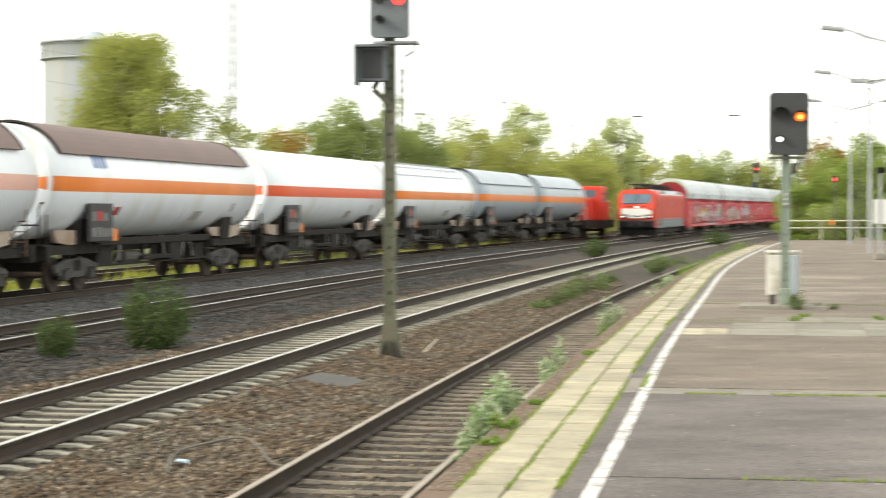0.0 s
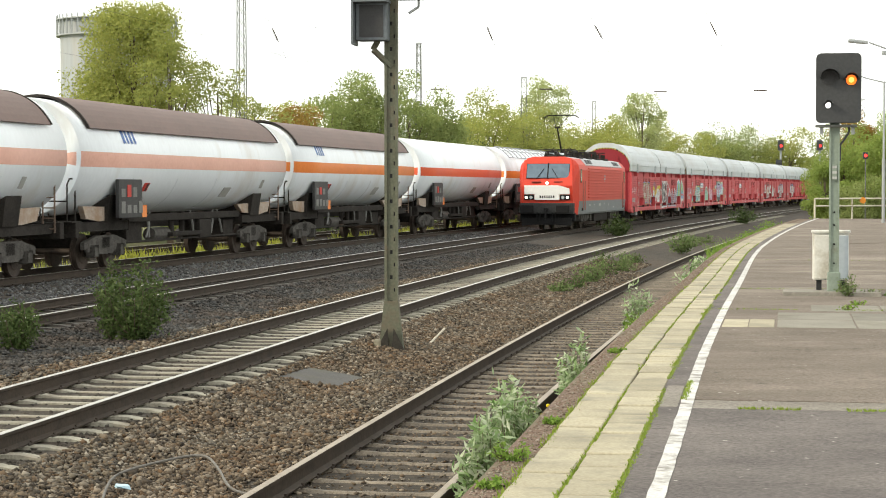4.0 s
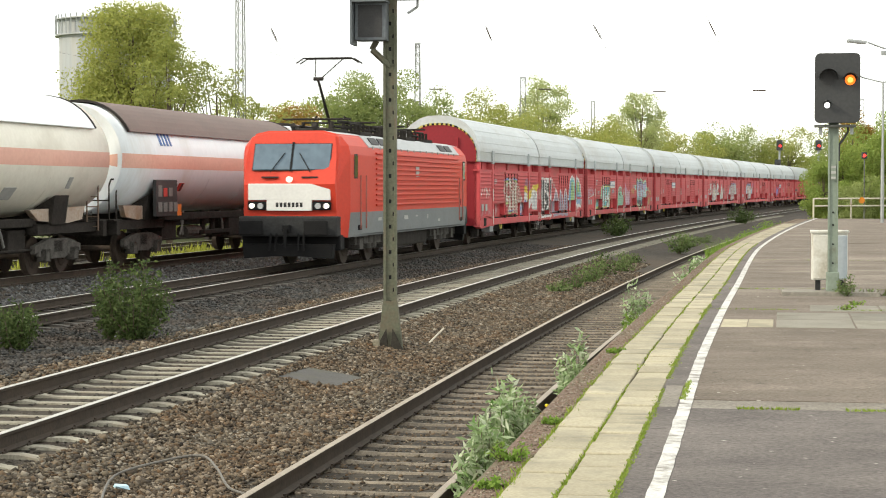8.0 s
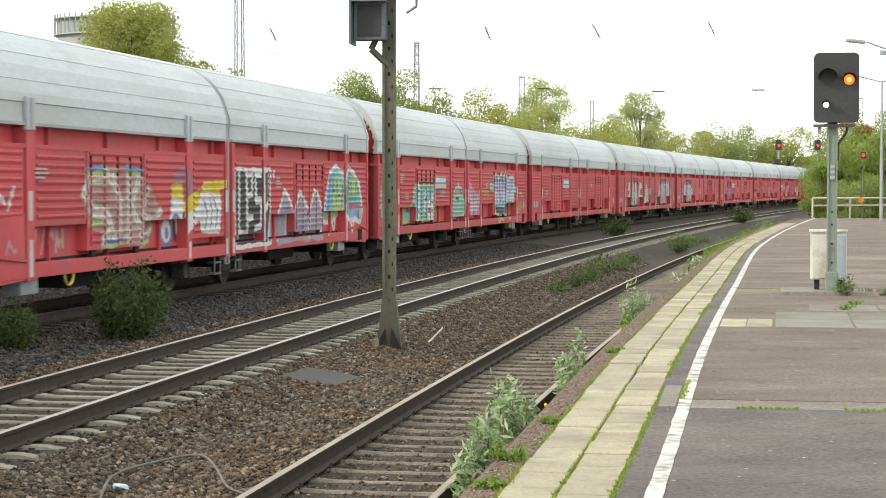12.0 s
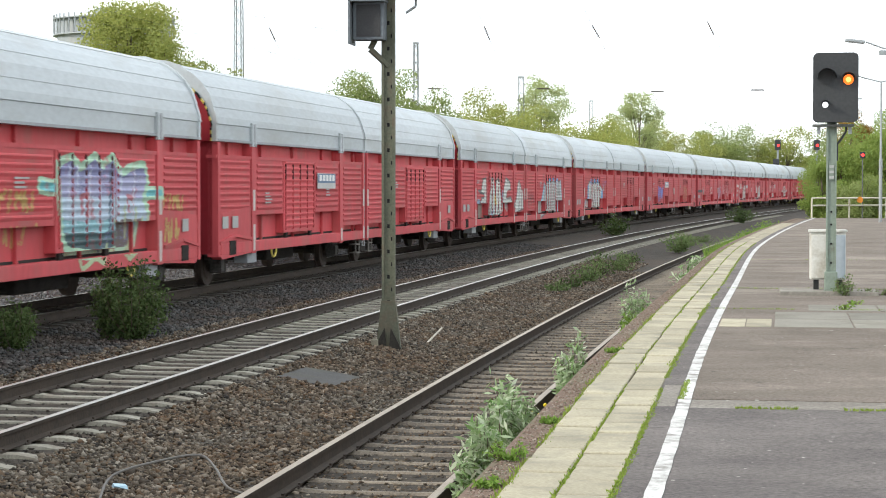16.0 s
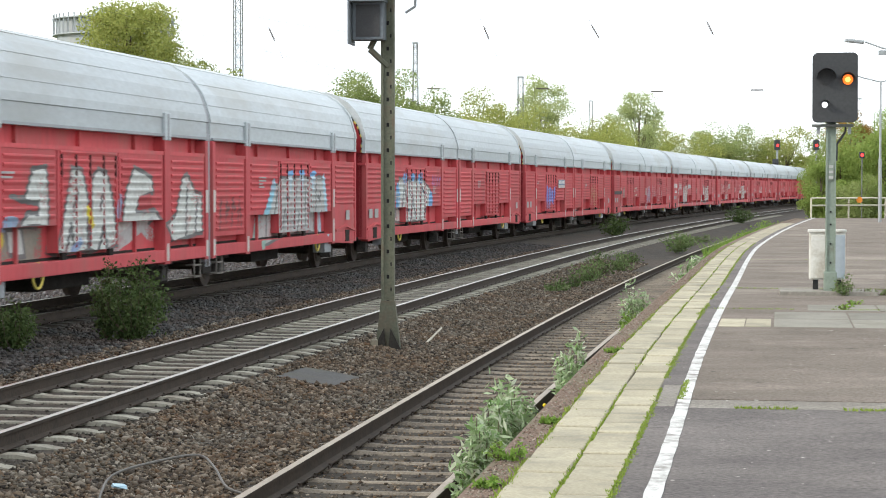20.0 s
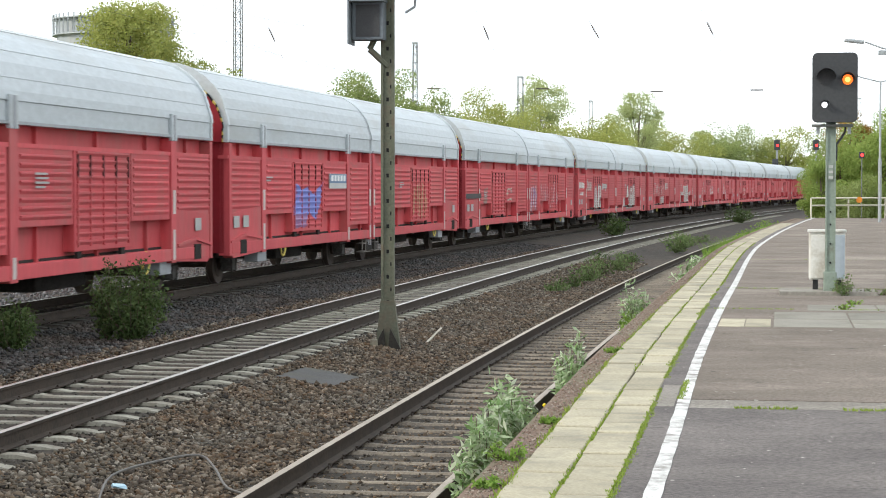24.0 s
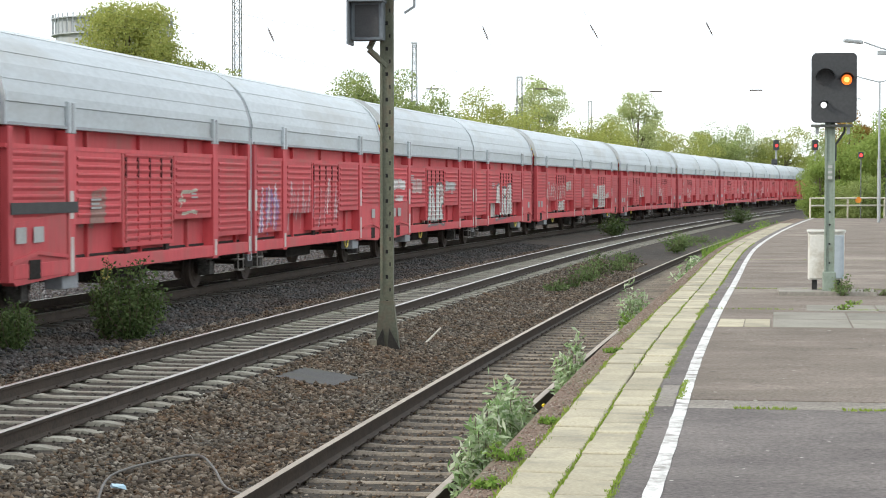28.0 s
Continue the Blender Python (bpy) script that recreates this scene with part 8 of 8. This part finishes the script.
def overhead():
    """Contact lines with droppers, and the slanting insulators over the tracks."""
    for k in (3, 4):
        w = thing("catenary", "thin overhead contact wire with droppers above the track", "wire", group="overhead lines")
        pts = [on_line(k, s, 0.0, 5.55)[:3] for s in np.arange(-40, 330, 10.0)]
        part("contact_wire", wire(pts, 0.0022, 4), BUFFER_GREY, w)
        pts = []
        for s in np.arange(-40, 330, 5.0):
            sag = ((s % 65) / 65 - 0.5) ** 2 * 4
            pts.append(on_line(k, s, 0.0, 6.1 + 1.0 * sag)[:3])
        part("carrier_wire", wire(pts, 0.0022, 4), BUFFER_GREY, w)
    ins = mat("brown_insulator", (0.10, 0.075, 0.06), (0.07, 0.05, 0.04), 0.4)
    for x, y, z, dx in ((-5.45, 62.0, 7.35, 0.10), (1.45, 62.0, 7.40, 0.09), (4.95, 62.0, 7.45, 0.13), (8.65, 62.0, 7.55, 0.11)):
        i = thing("insulator", "slanting brown insulator hung from a span wire", "insulator", pose(x, y, z), group="span wire insulators")
        bm = bmesh.new()
        tube(bm, (-dx, 0, 0.22), (dx, 0, -0.22), 0.014, seg=6)
        for t in np.linspace(-0.6, 0.6, 5):
            tube(bm, (-dx * t - 0.01, 0, 0.22 * t + 0.01), (-dx * t + 0.01, 0, 0.22 * t - 0.01), 0.032, seg=8)
        part("rod", bm, ins, i)
        part("hanger", tube(bmesh.new(), (-dx, 0, 0.22), (-dx - 0.25, 0, 0.75), 0.002, seg=4), BUFFER_GREY, i)
        part("lower_hanger", tube(bmesh.new(), (dx, 0, -0.22), (dx + 0.25, 0, -0.75), 0.002, seg=4), BUFFER_GREY, i)
    for x, y, z in ((7.9, 150.0, 10.1), (16.8, 150.0, 9.9), (24.6, 150.0, 10.0), (-0.6, 150.0, 10.1)):
        i = thing("insulator", "level brown insulator on a distant span wire", "insulator", pose(x, y, z), group="span wire insulators")
        part("rod", newbox(-0.5, 0.5, -0.05, 0.05, -0.05, 0.05, 0.02), ins, i)


def clutter():
    tilt = math.degrees(math.atan((ground_z(-2.05, 25.6) - ground_z(-1.2, 25.6)) / 0.85))
    alone("cable_duct_lid", newbox(-0.42, 0.42, -0.68, 0.68, -0.06, 0.02, 0.012), mat("dark_lid_concrete", (0.095, 0.092, 0.09), (0.065, 0.062, 0.06), 0.9, 0, 2, 30, 0.4, stain=(0.09, 0.085, 0.06), stain_scale=1.8), "flat dark grey concrete duct lid in the ballast", "lid", m=pose(-1.62, 25.6, ground_z(-1.62, 25.6) + 0.004, 0, tilt, -13.5))
    pts = [(-2.80, 15.6, -0.12), (-2.82, 16.4, -0.02), (-2.50, 17.0, 0.02), (-2.18, 17.2, 0.04), (-1.98, 16.7, 0.0), (-1.80, 16.1, -0.08), (-1.55, 15.9, -0.12)]
    fine = []
    for i in range(len(pts) - 1):
        p0, p1, p2, p3 = (Vector(pts[max(0, min(len(pts) - 1, i + d))]) for d in (-1, 0, 1, 2))
        for t in np.linspace(0, 1, 6)[:-1]:
            fine.append(0.5 * ((2 * p1) + (p2 - p0) * t + (2 * p0 - 5 * p1 + 4 * p2 - p3) * t * t + (3 * p1 - p0 - 3 * p2 + p3) * t ** 3))
    alone("loose_cable", wire(fine, 0.012, 7), mat("grey_cable_sheath", (0.17, 0.16, 0.145), (0.11, 0.10, 0.09), 0.6), "loose grey cable arching out of the ballast", "cable")
    bm = newbox(-0.055, 0.055, -0.04, 0.04, -0.015, 0.015)
    for v in bm.verts:
        v.co += Vector((random.uniform(-0.02, 0.02), random.uniform(-0.02, 0.02), random.uniform(-0.01, 0.02)))
    alone("litter", bm, mat("pale_blue_plastic", (0.45, 0.62, 0.72), (0.35, 0.52, 0.62), 0.4), "crumpled pale blue plastic wrapper on the ballast", "litter", m=pose(-2.72, 16.1, -0.075, 8, 4, 20))
    alone("stick", tube(bmesh.new(), (-0.16, -0.4, 0.02), (0.10, 0.5, 0.22), 0.022, 0.016, seg=6), mat("bleached_wood", (0.55, 0.50, 0.42), (0.42, 0.38, 0.31), 0.9), "bleached stick lying on the ballast", "stick", m=pose(-0.1, 32.3, -0.18))


def greenery():
    trees = [
        (-13.9, 86, 11.2, 3.4, LEAF_OLIVE, 67, 7000, 0.13, 0.08), (-15.4, 87, 8.8, 3.0, LEAF_OLIVE, 66, 3800, 0.13, 0.06), (-12.0, 84, 9.0, 2.6, LEAF_AIRY, 12, 1900, 0.14, 0.1), (-10.4, 88, 8.3, 3.2, LEAF_AIRY, 13, 1100, 0.13, 0.15), (-8.9, 90, 7.3, 3.2, LEAF_AIRY, 14, 1300, 0.14, 0.12),
        (-16.9, 88, 7.4, 3.0, LEAF_AIRY, 15, 1100, 0.13, 0.1),
        (-8.4, 110, 6.6, 4.8, LEAF_ORANGE, 16, 3000, 0.15, 0.05), (-12.2, 108, 7.4, 3.6, LEAF_AIRY, 61, 1600, 0.14, 0.1), (-9.4, 116, 7.6, 3.6, LEAF_OLIVE, 62, 2200, 0.15, 0.05), (-10.8, 112, 6.8, 3.2, LEAF_OLIVE, 17, 1500, 0.15, 0.1), (-7.2, 122, 8.2, 3.4, LEAF_GREEN, 18, 2200, 0.16, 0.05),
        (-5.2, 125, 9.3, 4.6, LEAF_GREEN, 19, 4400, 0.17, 0.1), (-2.4, 128, 9.2, 4.4, LEAF_GREEN, 20, 4000, 0.17, 0.1), (-0.4, 131, 8.2, 4.2, LEAF_GREEN, 21, 3200, 0.17, 0.1),
        (1.4, 140, 7.4, 4.6, LEAF_OLIVE, 22, 2500, 0.16, 0.1), (3.4, 148, 9.0, 5.0, LEAF_OLIVE, 23, 3400, 0.17, 0.08), (6.2, 152, 8.9, 4.6, LEAF_OLIVE, 24, 3200, 0.18, 0.08),
        (9.5, 186, 12.8, 5.8, LEAF_PALE, 25, 3000, 0.2, 0.2), (10.6, 170, 7.6, 6.0, LEAF_OLIVE, 26, 2600, 0.19, 0.05), (14.6, 172, 6.9, 5.6, LEAF_OLIVE, 27, 2400, 0.19, 0.05),
        (22.5, 220, 12.9, 6.2, LEAF_PALE, 28, 3200, 0.21, 0.24), (19.0, 214, 7.2, 6.0, LEAF_OLIVE, 29, 1800, 0.2, 0.05),
        (14.6, 185, 8.6, 6.0, LEAF_OLIVE, 63, 2600, 0.2, 0.04), (18.0, 196, 8.2, 5.6, LEAF_OLIVE, 64, 2400, 0.2, 0.04), (26.5, 236, 9.4, 7, LEAF_OLIVE, 65, 2400, 0.22, 0.04), (31, 244, 9.2, 8, LEAF_OLIVE, 30, 2600, 0.24, 0.04), (36, 255, 9.8, 8, LEAF_GREEN, 31, 2600, 0.24, 0.04), (41, 262, 10.4, 9, LEAF_GREEN, 32, 2800, 0.24, 0.04), (47, 262, 10.0, 9, LEAF_OLIVE, 33, 2800, 0.24, 0.04), (53, 255, 10.4, 9, LEAF_GREEN, 34, 2800, 0.24, 0.04),
        (59, 250, 10.4, 9, LEAF_GREEN, 35, 2400, 0.24, 0.05),
        (23.3, 118, 3.8, 2.8, LEAF_BRIGHT, 36, 2200, 0.12, 0.03), (24.9, 120, 5.2, 3.4, LEAF_BRIGHT, 37, 3200, 0.13, 0.03), (26.6, 121, 6.3, 3.8, LEAF_BRIGHT, 38, 3400, 0.14, 0.03), (27.6, 118, 6.6, 3.8, LEAF_BRIGHT, 39, 3200, 0.14, 0.03),
        (24.9, 114, 3.0, 3.2, LEAF_GREEN, 40, 1600, 0.12, 0.02), (28.8, 114, 3.4, 3.6, LEAF_GREEN, 41, 1600, 0.12, 0.02), (26.4, 124, 6.9, 2.6, LEAF_ORANGE, 42, 1400, 0.14, 0.1),
        (31.0, 119, 6.0, 4.2, LEAF_BRIGHT, 43, 2800, 0.15, 0.03), (34.6, 117, 5.4, 4.4, LEAF_BRIGHT, 44, 2800, 0.15, 0.03), (38.0, 112, 5.8, 4.8, LEAF_BRIGHT, 45, 2800, 0.15, 0.03), (38.4, 120, 8.4, 4.2, LEAF_GREEN, 46, 2600, 0.16, 0.1),
        (36.6, 100, 6.2, 4.6, LEAF_BRIGHT, 47, 3000, 0.15, 0.03), (35.0, 88, 6.4, 4.6, LEAF_BRIGHT, 48, 3200, 0.14, 0.03), (33.2, 76, 6.8, 4.8, LEAF_BRIGHT, 49, 3200, 0.13, 0.03), (31.5, 64, 7.0, 4.8, LEAF_BRIGHT, 50, 3200, 0.13, 0.03),
        (-21, 82, 7.0, 5, LEAF_GREEN, 51, 2200, 0.15, 0.05), (-26, 78, 8.5, 6, LEAF_OLIVE, 52, 2600, 0.15, 0.05), (-31, 72, 8.0, 6, LEAF_GREEN, 53, 2400, 0.15, 0.05), (-36, 62, 8.6, 6, LEAF_OLIVE, 54, 2400, 0.15, 0.05),
        (-1.8, 118, 4.6, 4.5, LEAF_DARK, 55, 1600, 0.15, 0.03), (3.4, 134, 5.2, 5.0, LEAF_DARK, 56, 1700, 0.16, 0.03), (8.6, 156, 5.4, 5.0, LEAF_DARK, 57, 1600, 0.17, 0.03), (-6.4, 104, 4.6, 4.4, LEAF_DARK, 58, 1500, 0.14, 0.03), (-11.6, 92, 5.0, 4.6, LEAF_DARK, 59, 1700, 0.13, 0.03),
        (-16.0, 80, 5.0, 5.0, LEAF_DARK, 60, 1700, 0.13, 0.03),
    ]
    words = {id(LEAF_OLIVE): "olive-green tree turning yellow in autumn", id(LEAF_GREEN): "leafy green deciduous tree beyond the tracks", id(LEAF_PALE): "airy pale green tree with gaps in its crown",
             id(LEAF_AIRY): "sparse olive tree with an open crown", id(LEAF_BRIGHT): "bright yellow-green bushy tree beyond the platform fence", id(LEAF_ORANGE): "small tree with orange-brown autumn leaves", id(LEAF_DARK): "dense dark green shrub beyond the tracks"}
    for x, y, h, w, lv, seed, n, lf, clear in trees:
        tree(x, y, h, w, lv, words[id(lv)], seed, n, lf, clear, clumps=max(24, min(80, int(w * 14))), airy=1.0 if lv in (LEAF_PALE, LEAF_AIRY) else 0.0)
    # far woods all round
    rng = np.random.default_rng(77)
    az = rng.uniform(-75, 95, 26000)
    rad = 470 + rng.normal(size=26000) * 12
    hh = np.array([9 + 4 * noise.noise((a * 0.35, 0.0, 3.0)) + 2.5 * noise.noise((a * 1.7, 0.0, 7.0)) for a in az])
    pts = np.stack([np.sin(np.radians(az)) * rad, np.cos(np.radians(az)) * rad, hh * rng.uniform(0, 1, 26000) ** 0.8 - 0.5], 1)
    me = leaf_mesh("far_woods", pts, 1.1, rng, 1.1)
    me.materials.append(LEAF_GREEN)
    tagged(new("far_woods", me), "distant band of autumn woods along the horizon", "woods", kind="stuff")
    # bushes and weeds near the lines
    bush(-4.95, 30.6, 0.0, 1.4, 1.15, LEAF_DARK, "dark leafy shrub growing in the ballast", 101, 4200, 0.034, stems=24)
    bush(-5.35, 30.7, 0.0, 1.62, 0.5, LEAF_DARK, "tall thin dark shrub growing in the ballast", 106, 900, 0.034, stems=9)
    bush(-6.35, 28.4, 0.0, 0.85, 0.8, LEAF_DARK, "small dark shrub growing in the ballast", 102, 2400, 0.032, stems=18)
    bush(8.75, 97.0, 0.0, 1.25, 1.6, LEAF_DARK, "round dark shrub between the tracks", 103, 1200, 0.06)
    bush(9.3, 76.0, -0.1, 1.0, 1.5, LEAF_WEED, "leafy weed clump between the tracks", 104, 1100, 0.05)
    bush(20.2, 131.0, 0.0, 1.2, 2.4, LEAF_DARK, "low dark shrub between the far tracks", 105, 900, 0.08)
    for i, (s, o, h, w) in enumerate(((48, -2.2, 0.35, 0.8), (50, -2.1, 0.5, 0.8), (53, -2.1, 0.75, 1.0), (55, -2.2, 0.8, 0.9), (57.5, -2.2, 0.9, 0.9), (60, -2.0, 0.6, 0.9), (63, -2.2, 0.7, 0.9), (66, -2.3, 0.5, 0.8), (86, -2.2, 0.6, 1.2), (92, -2.0, 0.5, 1.2))):
        x, y, z, a = on_line(1, s, o)
        bush(x, y, -0.2, h, w, LEAF_DARK if i % 3 == 1 else LEAF_WEED, "scrubby green weeds between the tracks", 110 + i, 420, 0.04, name="weed", category="weeds")
    for i, (s, o, h, w, lv) in enumerate(((16.6, 1.10, 1.05, 0.44, LEAF_SILVER), (17.5, 1.12, 1.05, 0.40, LEAF_SILVER), (15.6, 1.14, 0.85, 0.42, LEAF_SILVER), (23.6, 1.05, 0.85, 0.5, LEAF_SILVER), (22.8, 1.15, 0.72, 0.4, LEAF_SILVER),
                                          (31.8, 1.2, 1.25, 0.55, LEAF_SILVER), (30.6, 1.35, 0.85, 0.75, LEAF_FRESH), (46.5, 1.25, 1.1, 0.9, LEAF_SILVER), (49.0, 1.3, 0.5, 0.9, LEAF_FRESH), (75, 1.0, 0.7, 1.6, LEAF_FRESH), (84, 0.8, 0.8, 2.0, LEAF_FRESH), (94, 0.8, 0.9, 2.4, LEAF_FRESH), (104, 0.6, 0.9, 2.6, LEAF_FRESH))):
        x, y, z, a = on_line(1, s, o)
        bush(x, y, -0.22, h + 0.1, w, lv, "silvery-leaved tall weed beside the rail" if lv is LEAF_SILVER else "bright green weeds along the platform edge", 130 + i, 1900 if i < 3 else 1100, (0.029 if lv is LEAF_SILVER else 0.046) if s < 40 else 0.05, name="weed", category="weeds", stems=13, long=2.6 if lv is LEAF_SILVER else 1.7)
    for i, (s, o, h, w) in enumerate(((12.5, 1.76, 0.15, 0.28), (11.4, 1.78, 0.06, 0.2), (14.4, 1.8, 0.05, 0.16), (20.5, 1.78, 0.05, 0.2))):
        x, y, z, a = on_line(1, s, o)
        bush(x, y, PLATFORM_UP - 0.03, h, w, LEAF_FRESH, "low bright green weeds on the crumbling platform edge", 180 + i, 260, 0.018, name="weed", category="weeds", stems=9)
    fl = thing("yellow_flowers", "small yellow flowers beside the rail", "flowers", Matrix.Translation((0.95, 19.0, 0.1)))
    for i in range(14):
        p = (random.uniform(-0.12, 0.12), random.uniform(-0.5, 0.5), random.uniform(-0.1, 0.22))
        part("flower_head", tube(bmesh.new(), p, (p[0] - 0.005, p[1] - 0.01, p[2] + 0.012), 0.022, 0.012, seg=7), PETAL, fl)
        part("flower_stalk", tube(bmesh.new(), (p[0], p[1], -0.35), p, 0.004, seg=4), BARK, fl)
    top = PLATFORM_UP
    grass("moss_seam", seam_spots(1.85, 9, 60, 4200, 0.02, 1, top - 0.04), 0.05, MOSS, "moss and grass along the slab joint", 21)
    grass("moss_seam", seam_spots(2.158, 9, 60, 2600, 0.012, 2, top - 0.02), 0.032, MOSS, "moss in the joint between the slabs", 22)
    grass("moss_seam", seam_spots(2.475, 9, 60, 15000, 0.016, 3, top - 0.012), 0.022, MOSS, "moss and grass along the slab joint", 23)
    rng = np.random.default_rng(31)
    rows = []
    for s, n, o1 in ((9.6, 900, 9), (15.35, 1500, 9), (33.0, 500, 9), (27.5, 300, 6), (46.0, 300, 12)):
        for _ in range(n):
            o = 2.6 + rng.uniform(0, o1 - 2.6)
            if noise.noise((o * 1.3, s, 0)) > (-0.35 if s == 15.35 else -0.1):
                x, y, _, a = on_line(1, s + rng.normal() * 0.03, o)
                rows.append((x, y, top))
    for _ in range(200):
        x, y, _, a = on_line(1, 16.6 + rng.uniform(-0.75, 0.75), 2.685 + rng.normal() * 0.013)
        rows.append((x, y, top))
    grass("joint_grass", np.array(rows), 0.024, MOSS, "grass growing in the asphalt joints", 32, 0.008)
    for i, (x, y, h, w, lv) in enumerate(((6.26, 29.85, 0.36, 0.36, LEAF_WEED), (6.62, 29.9, 0.16, 0.34, LEAF_WEED), (6.9, 29.95, 0.11, 0.3, LEAF_WEED), (5.55, 26.4, 0.10, 0.24, LEAF_FRESH), (5.95, 27.6, 0.08, 0.3, LEAF_FRESH), (6.95, 26.6, 0.10, 0.3, LEAF_FRESH))):
        bush(x, y, top, h, w, lv, "small green weeds round the signal base", 160 + i, 420 if h > 0.2 else 70, 0.022, name="weed", category="weeds", stems=9)
    rows = []
    for _ in range(9000):
        s = rng.uniform(35, 150)
        if noise.noise((s * 0.16, 1.0, 0.0)) > 0.05:
            x, y, z, a = on_line(5, s, rng.uniform(1.1, 3.4))
            rows.append((x, y, 0.0))
    grass("yellow_weeds", np.array(rows), 0.42, LEAF_YELLOW, "yellow-green weeds beyond the goods train", 35, 0.035)
    rows = []
    for _ in range(7000):
        s = rng.uniform(70, 108)
        x, y, z, a = on_line(1, s, rng.uniform(-0.2, 1.9))
        rows.append((x, y, -0.2 if s < 107 else -0.2))
    grass("edge_grass", np.array(rows), 0.55, LEAF_FRESH, "tall grass beside the far platform edge", 36, 0.02)


platform_signal()
track_signal()
lattice_mast(-9.7, 92.0, 13.4, 0.42, 0.0, 0.75)
lattice_mast(-1.75, 130.0, 12.2, 0.5, 0.0, 0.5)
lattice_mast(7.0, 170.0, 12.2, 0.62, 0.0, 0.7)
lattice_mast(16.7, 215.0, 12.1, 0.5, 0.0, 0.7)
lattice_mast(52.0, 240.0, 13.5, 0.9, 0.0, 0.8)
end_fence()
platform_things()
far_signal(40.5, 232.0, 6.8, True, "distant signal showing red above the train")
far_signal(45.2, 232.0, 6.8, True, "distant signal showing red near the trees")
far_signal(36.6, 232.0, 4.2, False, "distant grey signal beside the line")
far_signal(39.6, 228.0, 4.4, False, "distant grey signal beside the line")
marker_lamp()
gas_holder()
overhead()
clutter()
greenery()


# ---- movement ----
def gone(kind, t):
    """How far each train has run at t seconds along its line."""
    if kind == "tank":
        return 5.45 * t
    return -(11.1 * t if t < 8 else 88.8 + 11.1 * (t - 8) - 0.0275 * (t - 8) ** 2 - (0.0085 * (t - 16) ** 2 if t > 16 else 0.0))


def motions():
    for ob, k, s0, kind in MOVERS:
        walk(ob, [(t, along(k, s0 + gone(kind, t))) for t in np.arange(0.0, SECONDS + 0.01, 1.0)])
        # each wheelset rolls without slipping
        for child in list(ob.children):
            if child.name.split(".")[0] == "wheelset":
                at = child.location.copy()
                step = 1.3 * at.z / (5.5 if kind == "tank" else 11.2)
                gap = max(1, int(step * FPS))
                times = [f / FPS for f in range(0, int(SECONDS * FPS) + 1, gap)] + [SECONDS]
                walk(child, [(float(t), pose(at.x, at.y, at.z, 0, math.degrees(gone(kind, t) / at.z), 0)) for t in times])


motions()
